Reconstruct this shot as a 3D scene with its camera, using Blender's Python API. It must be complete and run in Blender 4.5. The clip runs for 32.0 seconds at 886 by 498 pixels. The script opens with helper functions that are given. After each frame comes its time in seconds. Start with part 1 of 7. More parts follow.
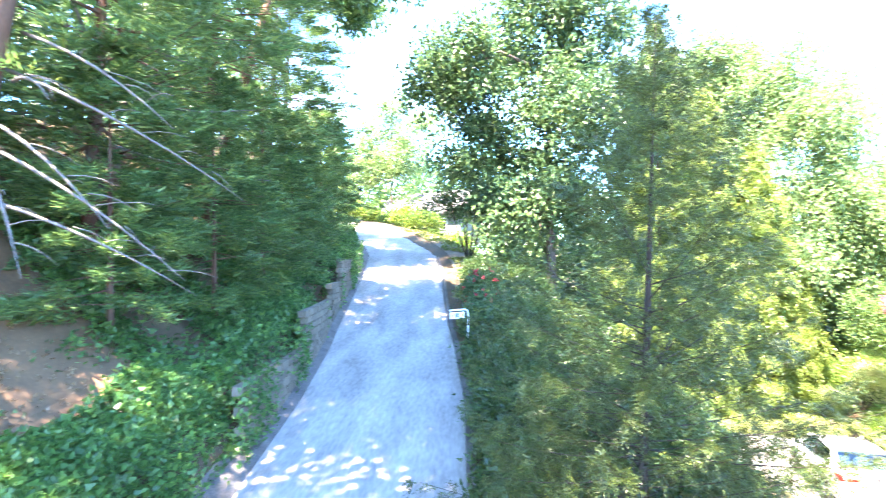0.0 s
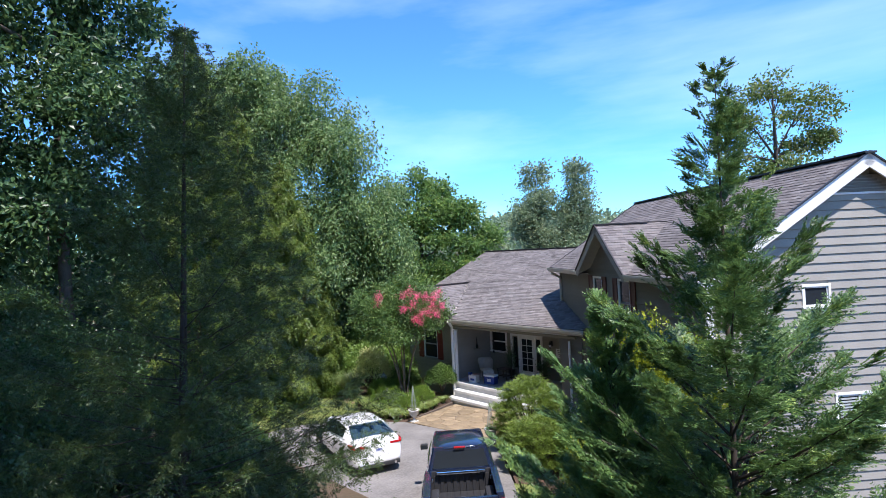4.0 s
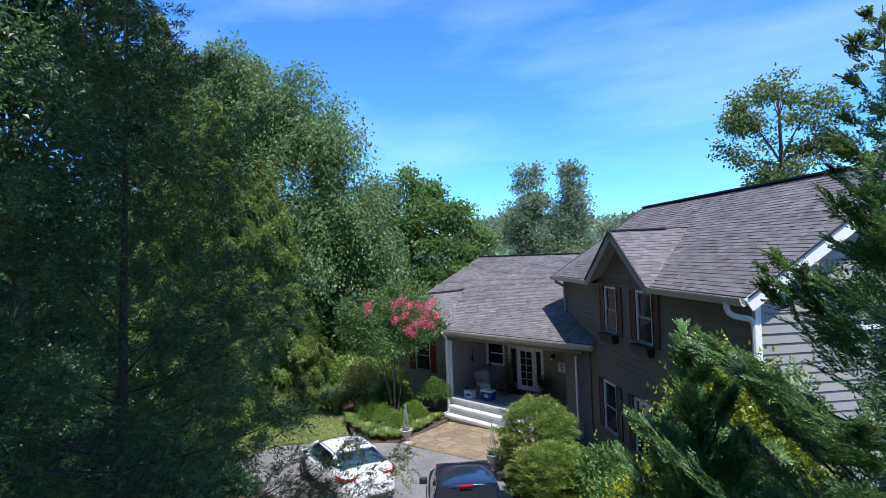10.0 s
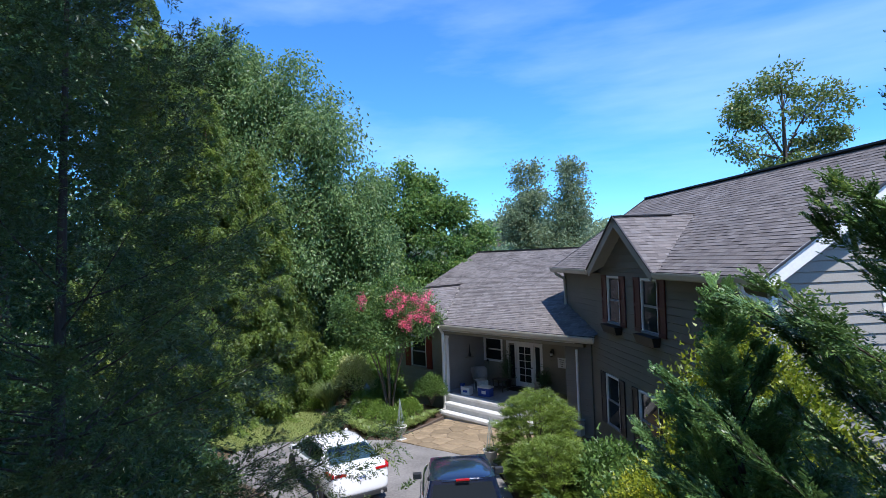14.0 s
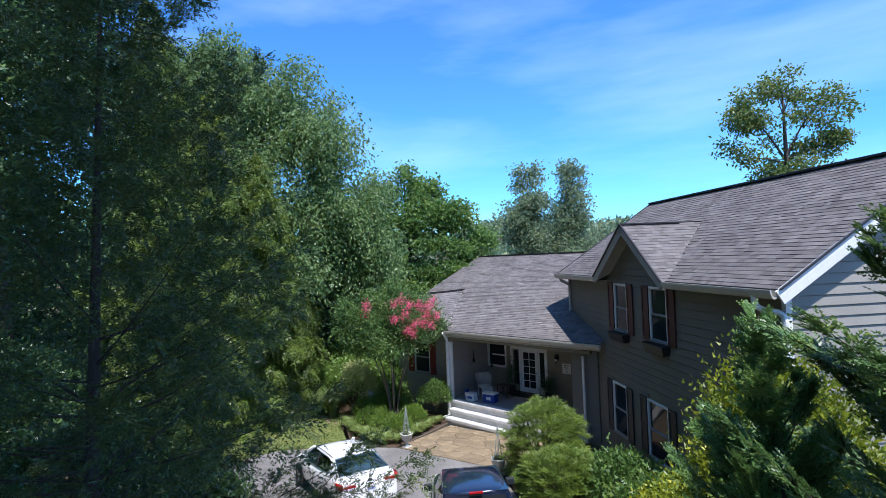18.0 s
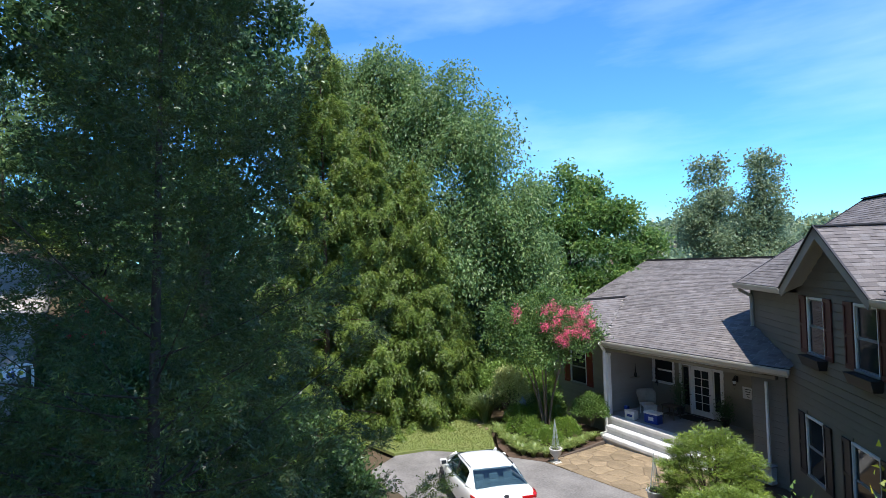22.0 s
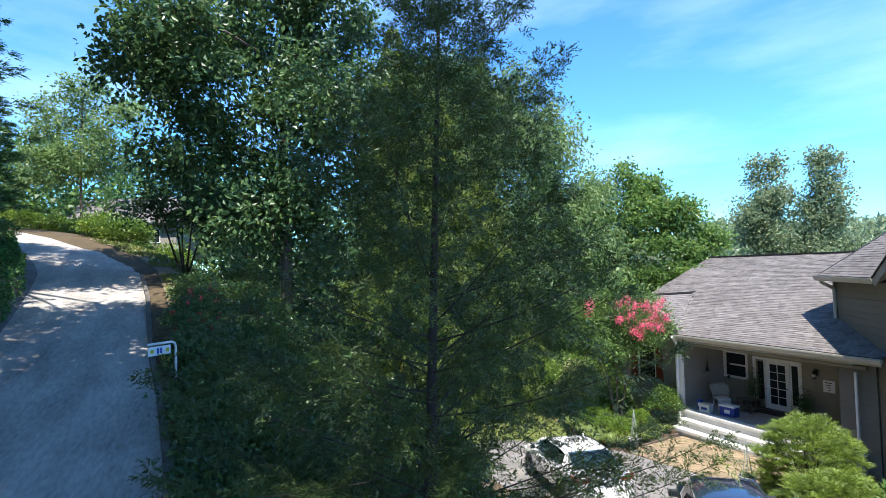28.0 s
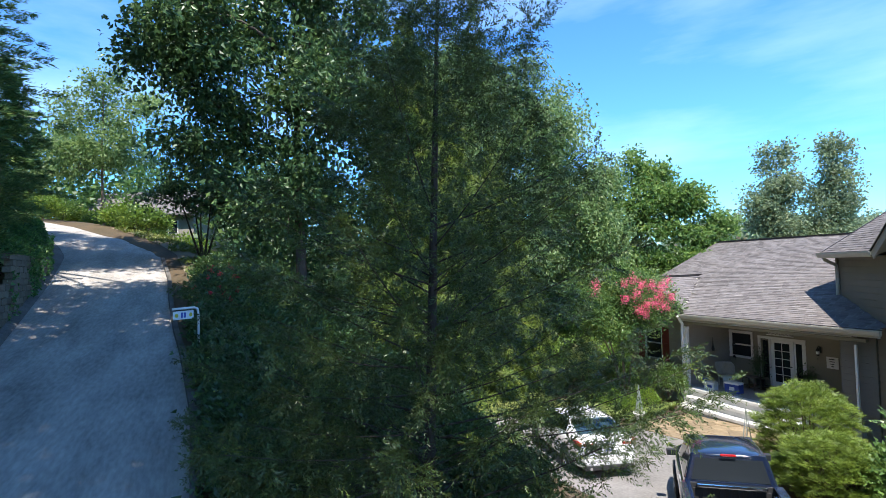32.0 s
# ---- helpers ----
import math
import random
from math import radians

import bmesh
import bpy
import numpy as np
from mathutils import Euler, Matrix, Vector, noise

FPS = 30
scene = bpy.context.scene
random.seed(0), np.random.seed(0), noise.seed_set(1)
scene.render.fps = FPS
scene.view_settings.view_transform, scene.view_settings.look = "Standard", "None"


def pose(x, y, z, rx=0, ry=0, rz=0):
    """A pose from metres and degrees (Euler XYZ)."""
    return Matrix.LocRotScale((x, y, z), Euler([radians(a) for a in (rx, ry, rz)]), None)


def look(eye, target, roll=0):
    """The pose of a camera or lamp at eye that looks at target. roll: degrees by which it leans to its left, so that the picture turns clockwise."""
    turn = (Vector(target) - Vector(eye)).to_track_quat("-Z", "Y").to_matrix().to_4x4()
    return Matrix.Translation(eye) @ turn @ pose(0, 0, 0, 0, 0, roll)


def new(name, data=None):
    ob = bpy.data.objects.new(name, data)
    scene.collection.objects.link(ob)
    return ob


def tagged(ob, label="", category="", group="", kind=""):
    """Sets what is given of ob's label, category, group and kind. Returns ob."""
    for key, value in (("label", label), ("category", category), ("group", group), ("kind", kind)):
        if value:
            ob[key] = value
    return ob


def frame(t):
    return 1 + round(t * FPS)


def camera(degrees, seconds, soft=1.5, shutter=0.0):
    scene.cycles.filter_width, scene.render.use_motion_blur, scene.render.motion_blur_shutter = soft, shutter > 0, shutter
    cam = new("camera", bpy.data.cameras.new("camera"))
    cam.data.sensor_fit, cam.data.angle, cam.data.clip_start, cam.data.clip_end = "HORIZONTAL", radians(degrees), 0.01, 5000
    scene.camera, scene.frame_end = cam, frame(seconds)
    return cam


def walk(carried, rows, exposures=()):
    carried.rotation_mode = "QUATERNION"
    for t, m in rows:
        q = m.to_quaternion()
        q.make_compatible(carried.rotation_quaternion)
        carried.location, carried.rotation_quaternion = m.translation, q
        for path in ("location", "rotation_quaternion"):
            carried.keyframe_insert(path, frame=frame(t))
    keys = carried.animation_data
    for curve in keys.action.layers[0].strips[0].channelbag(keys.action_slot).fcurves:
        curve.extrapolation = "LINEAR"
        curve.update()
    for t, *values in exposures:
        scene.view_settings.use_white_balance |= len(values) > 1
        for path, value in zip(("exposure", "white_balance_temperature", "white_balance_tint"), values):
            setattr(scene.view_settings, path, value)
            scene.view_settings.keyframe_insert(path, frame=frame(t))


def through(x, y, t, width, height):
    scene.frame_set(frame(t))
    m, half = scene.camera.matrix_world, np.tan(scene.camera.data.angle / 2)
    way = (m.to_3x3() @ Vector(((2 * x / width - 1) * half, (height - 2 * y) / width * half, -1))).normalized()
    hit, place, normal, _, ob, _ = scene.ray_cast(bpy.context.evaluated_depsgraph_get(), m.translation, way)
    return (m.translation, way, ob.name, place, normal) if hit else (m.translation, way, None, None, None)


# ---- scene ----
cam = camera(77.8, 32.0, soft=0.5, shutter=0.3)
PATH = [
    (0, (20.038, -18.566, 7.176), (18.042, -18.686, 7.212), -0.7),
    (0.5, (19.796, -18.455, 7.164), (17.818, -18.158, 7.195), -1.5),
    (1, (19.653, -18.401, 7.216), (17.775, -17.714, 7.232), -1.9),
    (1.5, (19.656, -18.468, 7.214), (17.923, -17.469, 7.225), -2.1),
    (2, (19.705, -18.565, 7.197), (18.083, -17.394, 7.208), -2.3),
    (2.5, (19.822, -18.717, 7.289), (18.298, -17.423, 7.295), -2.7),
    (3, (19.889, -18.744, 7.324), (18.401, -17.407, 7.333), -2.9),
    (3.5, (19.972, -18.638, 7.377), (18.49, -17.296, 7.386), -3.0),
    (4, (20.093, -18.538, 7.441), (18.612, -17.194, 7.452), -2.8),
    (4.5, (20.087, -18.438, 7.496), (18.613, -17.087, 7.508), -2.6),
    (6.5, (19.888, -18.69, 7.618), (18.445, -17.305, 7.638), -2.5),
    (7, (19.734, -18.694, 7.657), (18.297, -17.303, 7.677), -2.5),
    (7.5, (19.426, -18.635, 7.705), (17.995, -17.237, 7.723), -2.5),
    (8, (19.248, -18.416, 7.742), (17.813, -17.022, 7.758), -2.5),
    (8.5, (19.049, -18.251, 7.745), (17.607, -16.866, 7.761), -2.5),
    (9, (18.77, -18.105, 7.765), (17.329, -16.719, 7.778), -2.5),
    (9.5, (18.571, -17.89, 7.679), (17.129, -16.504, 7.697), -2.5),
    (10, (18.368, -17.666, 7.61), (16.929, -16.278, 7.628), -2.4),
    (10.5, (18.226, -17.465, 7.536), (16.788, -16.075, 7.552), -2.5),
    (11, (18.131, -17.316, 7.444), (16.695, -15.925, 7.463), -2.5),
    (11.5, (18.054, -17.148, 7.361), (16.62, -15.755, 7.383), -2.4),
    (12, (17.976, -17.062, 7.28), (16.546, -15.664, 7.303), -2.4),
    (12.5, (17.975, -17.0, 7.205), (16.545, -15.602, 7.231), -2.4),
    (13, (17.918, -16.922, 7.139), (16.488, -15.524, 7.166), -2.2),
    (13.5, (17.957, -16.951, 7.088), (16.524, -15.557, 7.117), -2.3),
    (14, (17.852, -17.137, 7.072), (16.419, -15.742, 7.104), -2.2),
    (14.5, (17.686, -17.396, 7.114), (16.254, -16.0, 7.147), -2.3),
    (16.5, (17.483, -17.802, 7.219), (16.061, -16.396, 7.253), -2.4),
    (17, (17.601, -17.701, 7.278), (16.18, -16.294, 7.31), -2.5),
    (17.5, (17.538, -17.559, 7.322), (16.114, -16.155, 7.353), -2.5),
    (18, (17.597, -17.344, 7.335), (16.173, -15.94, 7.368), -2.4),
    (18.5, (17.638, -17.125, 7.395), (16.213, -15.722, 7.426), -2.4),
    (19, (17.649, -16.976, 7.44), (16.214, -15.584, 7.471), -2.4),
    (19.5, (17.559, -16.917, 7.469), (16.106, -15.544, 7.503), -2.4),
    (20, (17.465, -16.793, 7.5), (15.917, -15.527, 7.539), -2.3),
    (20.5, (17.363, -16.668, 7.549), (15.713, -15.538, 7.591), -2.0),
    (21, (17.349, -16.524, 7.539), (15.623, -15.515, 7.587), -1.9),
    (21.5, (17.455, -16.35, 7.501), (15.682, -15.426, 7.556), -1.9),
    (22, (17.538, -16.179, 7.475), (15.753, -15.278, 7.53), -1.8),
    (22.5, (17.607, -16.145, 7.467), (15.82, -15.249, 7.524), -1.8),
    (23, (17.476, -16.812, 7.475), (15.683, -15.927, 7.534), -1.9),
    (23.5, (17.354, -17.608, 7.452), (15.559, -16.727, 7.512), -1.9),
    (24, (17.383, -17.855, 7.151), (15.58, -16.992, 7.224), -1.3),
    (24.5, (17.367, -17.958, 7.094), (15.557, -17.109, 7.168), -1.3),
    (25, (17.3, -18.077, 7.066), (15.485, -17.24, 7.14), -1.3),
    (25.5, (17.301, -18.165, 7.033), (15.479, -17.344, 7.109), -1.3),
    (27.5, (17.262, -18.195, 7.068), (15.437, -17.382, 7.143), -1.6),
    (28, (17.328, -18.276, 7.105), (15.5, -17.468, 7.179), -1.7),
    (28.5, (17.579, -18.14, 7.175), (15.742, -17.351, 7.243), -1.6),
    (29, (17.768, -18.262, 7.172), (15.935, -17.466, 7.241), -1.7),
    (29.5, (17.815, -18.378, 7.168), (15.984, -17.577, 7.238), -1.7),
    (30, (17.763, -18.463, 7.108), (15.932, -17.661, 7.174), -1.6),
    (30.5, (17.842, -18.43, 6.945), (16.006, -17.639, 7.009), -1.6),
    (31, (17.789, -18.474, 6.742), (15.954, -17.681, 6.808), -1.6),
    (31.5, (17.845, -18.439, 6.575), (16.004, -17.659, 6.641), -1.7),
    (32, (17.948, -18.413, 6.379), (16.101, -17.648, 6.447), -1.8),
]
EXPOSURE = [(0, 4.38, 7250, 22), (0.5, 4.15, 7200, 20), (1, 3.2, 7000, 18), (1.4, 2.55, 7100, 19), (2, 2.17, 7150, 19), (3, 1.55, 6500, 18), (4, 1.1, 6150, 18), (6, 0.9, 5950, 16), (9, 0.8, 5850, 15), (19, 0.85, 5850, 14), (22, 1.0, 6200, 12), (24, 1.25, 6350, 11), (28, 1.45, 6450, 10), (32, 1.35, 6450, 11)]
walk(cam, [(t, look(eye, target, roll)) for t, eye, target, roll in PATH], EXPOSURE)

# ---- world, sun, exposure ----
SUN_TO = Vector((0.45, -0.14, 1.0)).normalized()
world = bpy.data.worlds.new("sky")
scene.world = world
world.use_nodes = True
wn = world.node_tree
sky = wn.nodes.new("ShaderNodeTexSky")
sky.sky_type, sky.sun_disc = "NISHITA", False
sky.sun_elevation = math.asin(SUN_TO.z)
sky.sun_rotation = math.atan2(SUN_TO.x, SUN_TO.y)
sky.altitude, sky.air_density, sky.dust_density, sky.ozone_density = 700, 1.0, 0.15, 3.6
wbg = wn.nodes["Background"]
wbg.inputs["Strength"].default_value = 0.11


def world_clouds():
    """Thin streaks of high cloud, mixed into the sky's colour."""
    tc = wn.nodes.new("ShaderNodeTexCoord")
    mp = wn.nodes.new("ShaderNodeMapping")
    mp.inputs["Rotation"].default_value = (radians(12), radians(-8), radians(40))
    mp.inputs["Location"].default_value = (0.35, 0.2, 1.1)
    mp.inputs["Scale"].default_value = (0.5, 1.3, 4.2)
    nz = wn.nodes.new("ShaderNodeTexNoise")
    nz.inputs["Scale"].default_value, nz.inputs["Detail"].default_value, nz.inputs["Roughness"].default_value = 1.6, 7, 0.55
    ramp = wn.nodes.new("ShaderNodeValToRGB")
    ramp.color_ramp.elements[0].position, ramp.color_ramp.elements[1].position = 0.46, 0.90
    ramp.color_ramp.elements[0].color, ramp.color_ramp.elements[1].color = (0, 0, 0, 1), (0.30, 0.30, 0.30, 1)
    hue = wn.nodes.new("ShaderNodeMixRGB")
    hue.blend_type = "MULTIPLY"
    hue.inputs[0].default_value = 1.0
    hue.inputs[2].default_value = SKY_TINT
    mix = wn.nodes.new("ShaderNodeMixRGB")
    mix.inputs[2].default_value = (8.4, 9.7, 10.4, 1)
    wn.links.new(tc.outputs["Generated"], mp.inputs["Vector"])
    wn.links.new(mp.outputs["Vector"], nz.inputs["Vector"])
    wn.links.new(nz.outputs["Fac"], ramp.inputs["Fac"])
    wn.links.new(ramp.outputs["Color"], mix.inputs[0])
    wn.links.new(sky.outputs["Color"], hue.inputs[1])
    wn.links.new(hue.outputs["Color"], mix.inputs[1])
    wn.links.new(mix.outputs["Color"], wbg.inputs["Color"])


SKY_TINT = (0.51, 0.97, 1.31, 1)
world_clouds()
sun = new("sun", bpy.data.lights.new("sun", "SUN"))
sun.data.energy, sun.data.angle, sun.data.color = 4.2, radians(0.53), (1.0, 0.95, 0.86)
sun.matrix_world = look(SUN_TO * 60, (0, 0, 0))

# ---- materials ----


def node_mat(name):
    m = bpy.data.materials.new(name)
    m.use_nodes = True
    return m, m.node_tree, m.node_tree.nodes["Principled BSDF"]


def mat(name, a, b=None, rough=0.7, metal=0.0, scale=3.0, fine=40.0, bump=0.0, spec=0.4, stretch=(1, 1, 1), vary=0.0, coat=0.0, space="Object", bump_scale=None):
    """A surface with a colour that drifts from a to b at a coarse and a fine scale, relief, and a random tone for each piece."""
    m, t, p = node_mat(name)
    b = b or tuple(0.75 * c for c in a)
    tc, mp = t.nodes.new("ShaderNodeTexCoord"), t.nodes.new("ShaderNodeMapping")
    mp.inputs["Scale"].default_value = stretch
    t.links.new(tc.outputs[space], mp.inputs["Vector"])
    n1, n2 = t.nodes.new("ShaderNodeTexNoise"), t.nodes.new("ShaderNodeTexNoise")
    n1.inputs["Scale"].default_value, n1.inputs["Detail"].default_value = scale, 5
    n2.inputs["Scale"].default_value, n2.inputs["Detail"].default_value = fine, 6
    add = t.nodes.new("ShaderNodeMath")
    add.operation = "MULTIPLY_ADD"
    add.inputs[1].default_value = 0.45
    for n in (n1, n2):
        t.links.new(mp.outputs["Vector"], n.inputs["Vector"])
    half = t.nodes.new("ShaderNodeMath")
    half.operation = "MULTIPLY"
    half.inputs[1].default_value = 0.55
    t.links.new(n1.outputs["Fac"], half.inputs[0])
    t.links.new(n2.outputs["Fac"], add.inputs[0])
    t.links.new(half.outputs[0], add.inputs[2])
    ramp = t.nodes.new("ShaderNodeValToRGB")
    ramp.color_ramp.elements[0].position, ramp.color_ramp.elements[1].position = 0.33, 0.67
    ramp.color_ramp.elements[0].color, ramp.color_ramp.elements[1].color = (*b, 1), (*a, 1)
    t.links.new(add.outputs[0], ramp.inputs["Fac"])
    out = ramp.outputs["Color"]
    if vary:
        info, hsv, rng = t.nodes.new("ShaderNodeObjectInfo"), t.nodes.new("ShaderNodeHueSaturation"), t.nodes.new("ShaderNodeMapRange")
        rng.inputs["To Min"].default_value, rng.inputs["To Max"].default_value = 1 - vary, 1 + vary
        t.links.new(info.outputs["Random"], rng.inputs["Value"])
        t.links.new(rng.outputs["Result"], hsv.inputs["Value"])
        t.links.new(out, hsv.inputs["Color"])
        out = hsv.outputs["Color"]
    t.links.new(out, p.inputs["Base Color"])
    p.inputs["Roughness"].default_value, p.inputs["Metallic"].default_value = rough, metal
    p.inputs["Specular IOR Level"].default_value = spec
    p.inputs["Coat Weight"].default_value = coat
    if bump:
        bp = t.nodes.new("ShaderNodeBump")
        bp.inputs["Strength"].default_value, bp.inputs["Distance"].default_value = bump, 0.02
        t.links.new(add.outputs[0], bp.inputs["Height"])
        t.links.new(bp.outputs["Normal"], p.inputs["Normal"])
    return m


def leaf_mat(name, a, b, c=None, through=0.35, rough=0.42, grain=0.8, patch=0.9, sway=1.1, low=-0.35):
    """Foliage: each leaf takes its own tone between a and b, with some in c; light passes through it."""
    m, t, p = node_mat(name)
    geo, ramp = t.nodes.new("ShaderNodeNewGeometry"), t.nodes.new("ShaderNodeValToRGB")
    e = ramp.color_ramp.elements
    e[0].color, e[1].color, e[1].position = (*a, 1), (*b, 1), 0.85
    last = e.new(1.0)
    last.color = (*(c or b), 1)
    tc, nz = t.nodes.new("ShaderNodeTexCoord"), t.nodes.new("ShaderNodeTexNoise")
    nz.inputs["Scale"].default_value, nz.inputs["Detail"].default_value = patch, 3
    t.links.new(tc.outputs["Object"], nz.inputs["Vector"])
    mul = t.nodes.new("ShaderNodeMath")
    mul.operation = "MULTIPLY_ADD"
    mul.inputs[1].default_value = grain
    sub = t.nodes.new("ShaderNodeMath")
    sub.operation = "MULTIPLY_ADD"
    sub.inputs[1].default_value, sub.inputs[2].default_value = sway, low
    t.links.new(nz.outputs["Fac"], sub.inputs[0])
    t.links.new(geo.outputs["Random Per Island"], mul.inputs[0])
    t.links.new(sub.outputs[0], mul.inputs[2])
    t.links.new(mul.outputs[0], ramp.inputs["Fac"])
    t.links.new(ramp.outputs["Color"], p.inputs["Base Color"])
    p.inputs["Roughness"].default_value, p.inputs["Specular IOR Level"].default_value = rough, 0.5
    tr, mix = t.nodes.new("ShaderNodeBsdfTranslucent"), t.nodes.new("ShaderNodeMixShader")
    hs = t.nodes.new("ShaderNodeHueSaturation")
    hs.inputs["Hue"].default_value, hs.inputs["Value"].default_value = 0.485, 1.5
    t.links.new(ramp.outputs["Color"], hs.inputs["Color"])
    t.links.new(hs.outputs["Color"], tr.inputs["Color"])
    mix.inputs[0].default_value = through
    t.links.new(p.outputs[0], mix.inputs[1])
    t.links.new(tr.outputs[0], mix.inputs[2])
    t.links.new(mix.outputs[0], t.nodes["Material Output"].inputs["Surface"])
    return m


def glass_mat(name, tint=(0.02, 0.025, 0.03), rough=0.03):
    m, t, p = node_mat(name)
    p.inputs["Base Color"].default_value = (*tint, 1)
    p.inputs["Roughness"].default_value, p.inputs["Specular IOR Level"].default_value = rough, 0.12
    return m


def clear_mat(name, tint=(0.75, 0.85, 0.85), mixed=0.25):
    """See-through glass with a reflecting face."""
    m, t, p = node_mat(name)
    g, tr, mix = (t.nodes.new(k) for k in ("ShaderNodeBsdfGlossy", "ShaderNodeBsdfTransparent", "ShaderNodeMixShader"))
    tr.inputs["Color"].default_value = (*tint, 1)
    g.inputs["Roughness"].default_value = 0.02
    mix.inputs[0].default_value = 0.09
    t.links.new(tr.outputs[0], mix.inputs[1])
    t.links.new(g.outputs[0], mix.inputs[2])
    t.links.new(mix.outputs[0], t.nodes["Material Output"].inputs["Surface"])
    return m


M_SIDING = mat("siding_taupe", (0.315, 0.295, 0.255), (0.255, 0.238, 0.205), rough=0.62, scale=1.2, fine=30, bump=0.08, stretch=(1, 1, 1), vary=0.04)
# The same taupe siding, darkened for the walls in shade and the vent slats.
M_SIDING_SHADED = mat("siding_taupe_shaded", (0.188, 0.173, 0.147), (0.15, 0.138, 0.117), rough=0.6, scale=1.2, fine=30, bump=0.08, vary=0.04)
M_PORCH_WALL = mat("porch_wall_paint", (0.27, 0.245, 0.19), (0.22, 0.20, 0.155), rough=0.65, scale=1.5, fine=40, bump=0.05)
M_WHITE = mat("white_trim_paint", (0.80, 0.79, 0.76), (0.68, 0.67, 0.64), rough=0.5, scale=2, fine=25, bump=0.04)
M_STEP = mat("painted_step_boards", (0.72, 0.72, 0.70), (0.52, 0.51, 0.49), rough=0.55, scale=3, fine=30, bump=0.05)
M_RISER = mat("pale_riser_paint", (0.55, 0.55, 0.54), (0.40, 0.40, 0.39), rough=0.6, scale=3, fine=30)
M_DECK = mat("grey_deck_paint", (0.27, 0.27, 0.28), (0.21, 0.21, 0.22), rough=0.55, scale=3, fine=30, vary=0.05)
M_FASCIA = mat("fascia_cream", (0.50, 0.47, 0.40), (0.42, 0.39, 0.33), rough=0.5, scale=3, fine=25)
M_DARKTRIM = mat("dark_drip_edge", (0.035, 0.033, 0.034), (0.025, 0.023, 0.024), rough=0.45)
M_SOFFIT = mat("soffit_grey_tan", (0.36, 0.33, 0.28), (0.31, 0.28, 0.24), rough=0.7)
M_SHUTTER = mat("shutter_maroon", (0.10, 0.030, 0.028), (0.07, 0.022, 0.020), rough=0.5, scale=3, fine=30)
M_SHUTTER_DARK = mat("shutter_near_black", (0.035, 0.032, 0.036), (0.024, 0.022, 0.026), rough=0.5, scale=3, fine=30)
M_SHUTTER_RED = mat("shutter_red", (0.22, 0.03, 0.025), (0.15, 0.02, 0.02), rough=0.5)
M_SASH = mat("grey_sash_paint", (0.30, 0.30, 0.30), (0.22, 0.22, 0.22), rough=0.6)
M_GLASS = glass_mat("window_glass")
M_CLEAR = clear_mat("car_window_glass", (0.28, 0.36, 0.38))
M_CLEAR_PALE = clear_mat("car_rear_glass", (0.50, 0.58, 0.60))
M_BLIND = mat("window_blinds", (0.45, 0.47, 0.46), (0.35, 0.37, 0.36), rough=0.7, scale=2, fine=10)
M_CONCRETE = mat("driveway_concrete", (0.245, 0.23, 0.215), (0.115, 0.107, 0.10), rough=0.88, scale=0.9, fine=15, bump=0.5)
M_ROAD = mat("road_worn_concrete", (0.44, 0.405, 0.37), (0.20, 0.185, 0.17), rough=0.88, scale=0.9, fine=9, bump=0.7, stretch=(0.4, 1.5, 1))
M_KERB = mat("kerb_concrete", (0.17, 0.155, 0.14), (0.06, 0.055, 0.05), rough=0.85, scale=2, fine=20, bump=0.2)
M_STONE = mat("flagstone", (0.29, 0.22, 0.135), (0.16, 0.12, 0.075), rough=0.85, scale=2.2, fine=16, bump=0.4, vary=0.2)
M_MORTAR = mat("patio_mortar", (0.23, 0.175, 0.115), (0.15, 0.115, 0.08), rough=0.9, scale=4, fine=30, bump=0.3)
M_BLOCK = mat("weathered_block", (0.22, 0.185, 0.135), (0.12, 0.10, 0.072), rough=0.9, scale=2, fine=22, bump=0.5, vary=0.2)
M_MULCH = mat("bark_mulch", (0.10, 0.062, 0.04), (0.05, 0.032, 0.022), rough=0.95, scale=3, fine=35, bump=0.6)
M_BARK = mat("bark", (0.13, 0.10, 0.08), (0.06, 0.048, 0.04), rough=0.9, scale=3, fine=18, bump=0.6, stretch=(3, 3, 0.6))
M_BARK_DARK = mat("bark_dark", (0.075, 0.055, 0.042), (0.035, 0.027, 0.022), rough=0.95, scale=3, fine=18, bump=0.6, stretch=(3, 3, 0.6))
M_BARK_RED = mat("bark_reddish", (0.16, 0.085, 0.055), (0.08, 0.045, 0.032), rough=0.9, scale=3, fine=18, bump=0.6, stretch=(3, 3, 0.6))
M_BARK_PALE = mat("bark_pale", (0.20, 0.15, 0.11), (0.12, 0.09, 0.065), rough=0.8, scale=3, fine=18, bump=0.3, stretch=(3, 3, 0.6))
M_TWIG = mat("dead_twigs", (0.19, 0.175, 0.16), (0.12, 0.11, 0.10), rough=0.9)
M_CARWHITE = mat("car_white_paint", (0.83, 0.83, 0.82), (0.80, 0.80, 0.79), rough=0.22, scale=0.8, fine=3, coat=0.8)
M_TRUCKBLUE = mat("truck_navy_paint", (0.010, 0.018, 0.045), (0.008, 0.014, 0.036), rough=0.18, scale=0.8, fine=3, coat=1.0, spec=0.6)
M_RUBBER = mat("rubber", (0.025, 0.025, 0.025), (0.018, 0.018, 0.018), rough=0.8)
M_PLASTIC = mat("black_plastic", (0.03, 0.03, 0.032), (0.022, 0.022, 0.024), rough=0.5)
M_CHROME = mat("chrome", (0.75, 0.76, 0.78), (0.68, 0.69, 0.71), rough=0.15, metal=1.0)
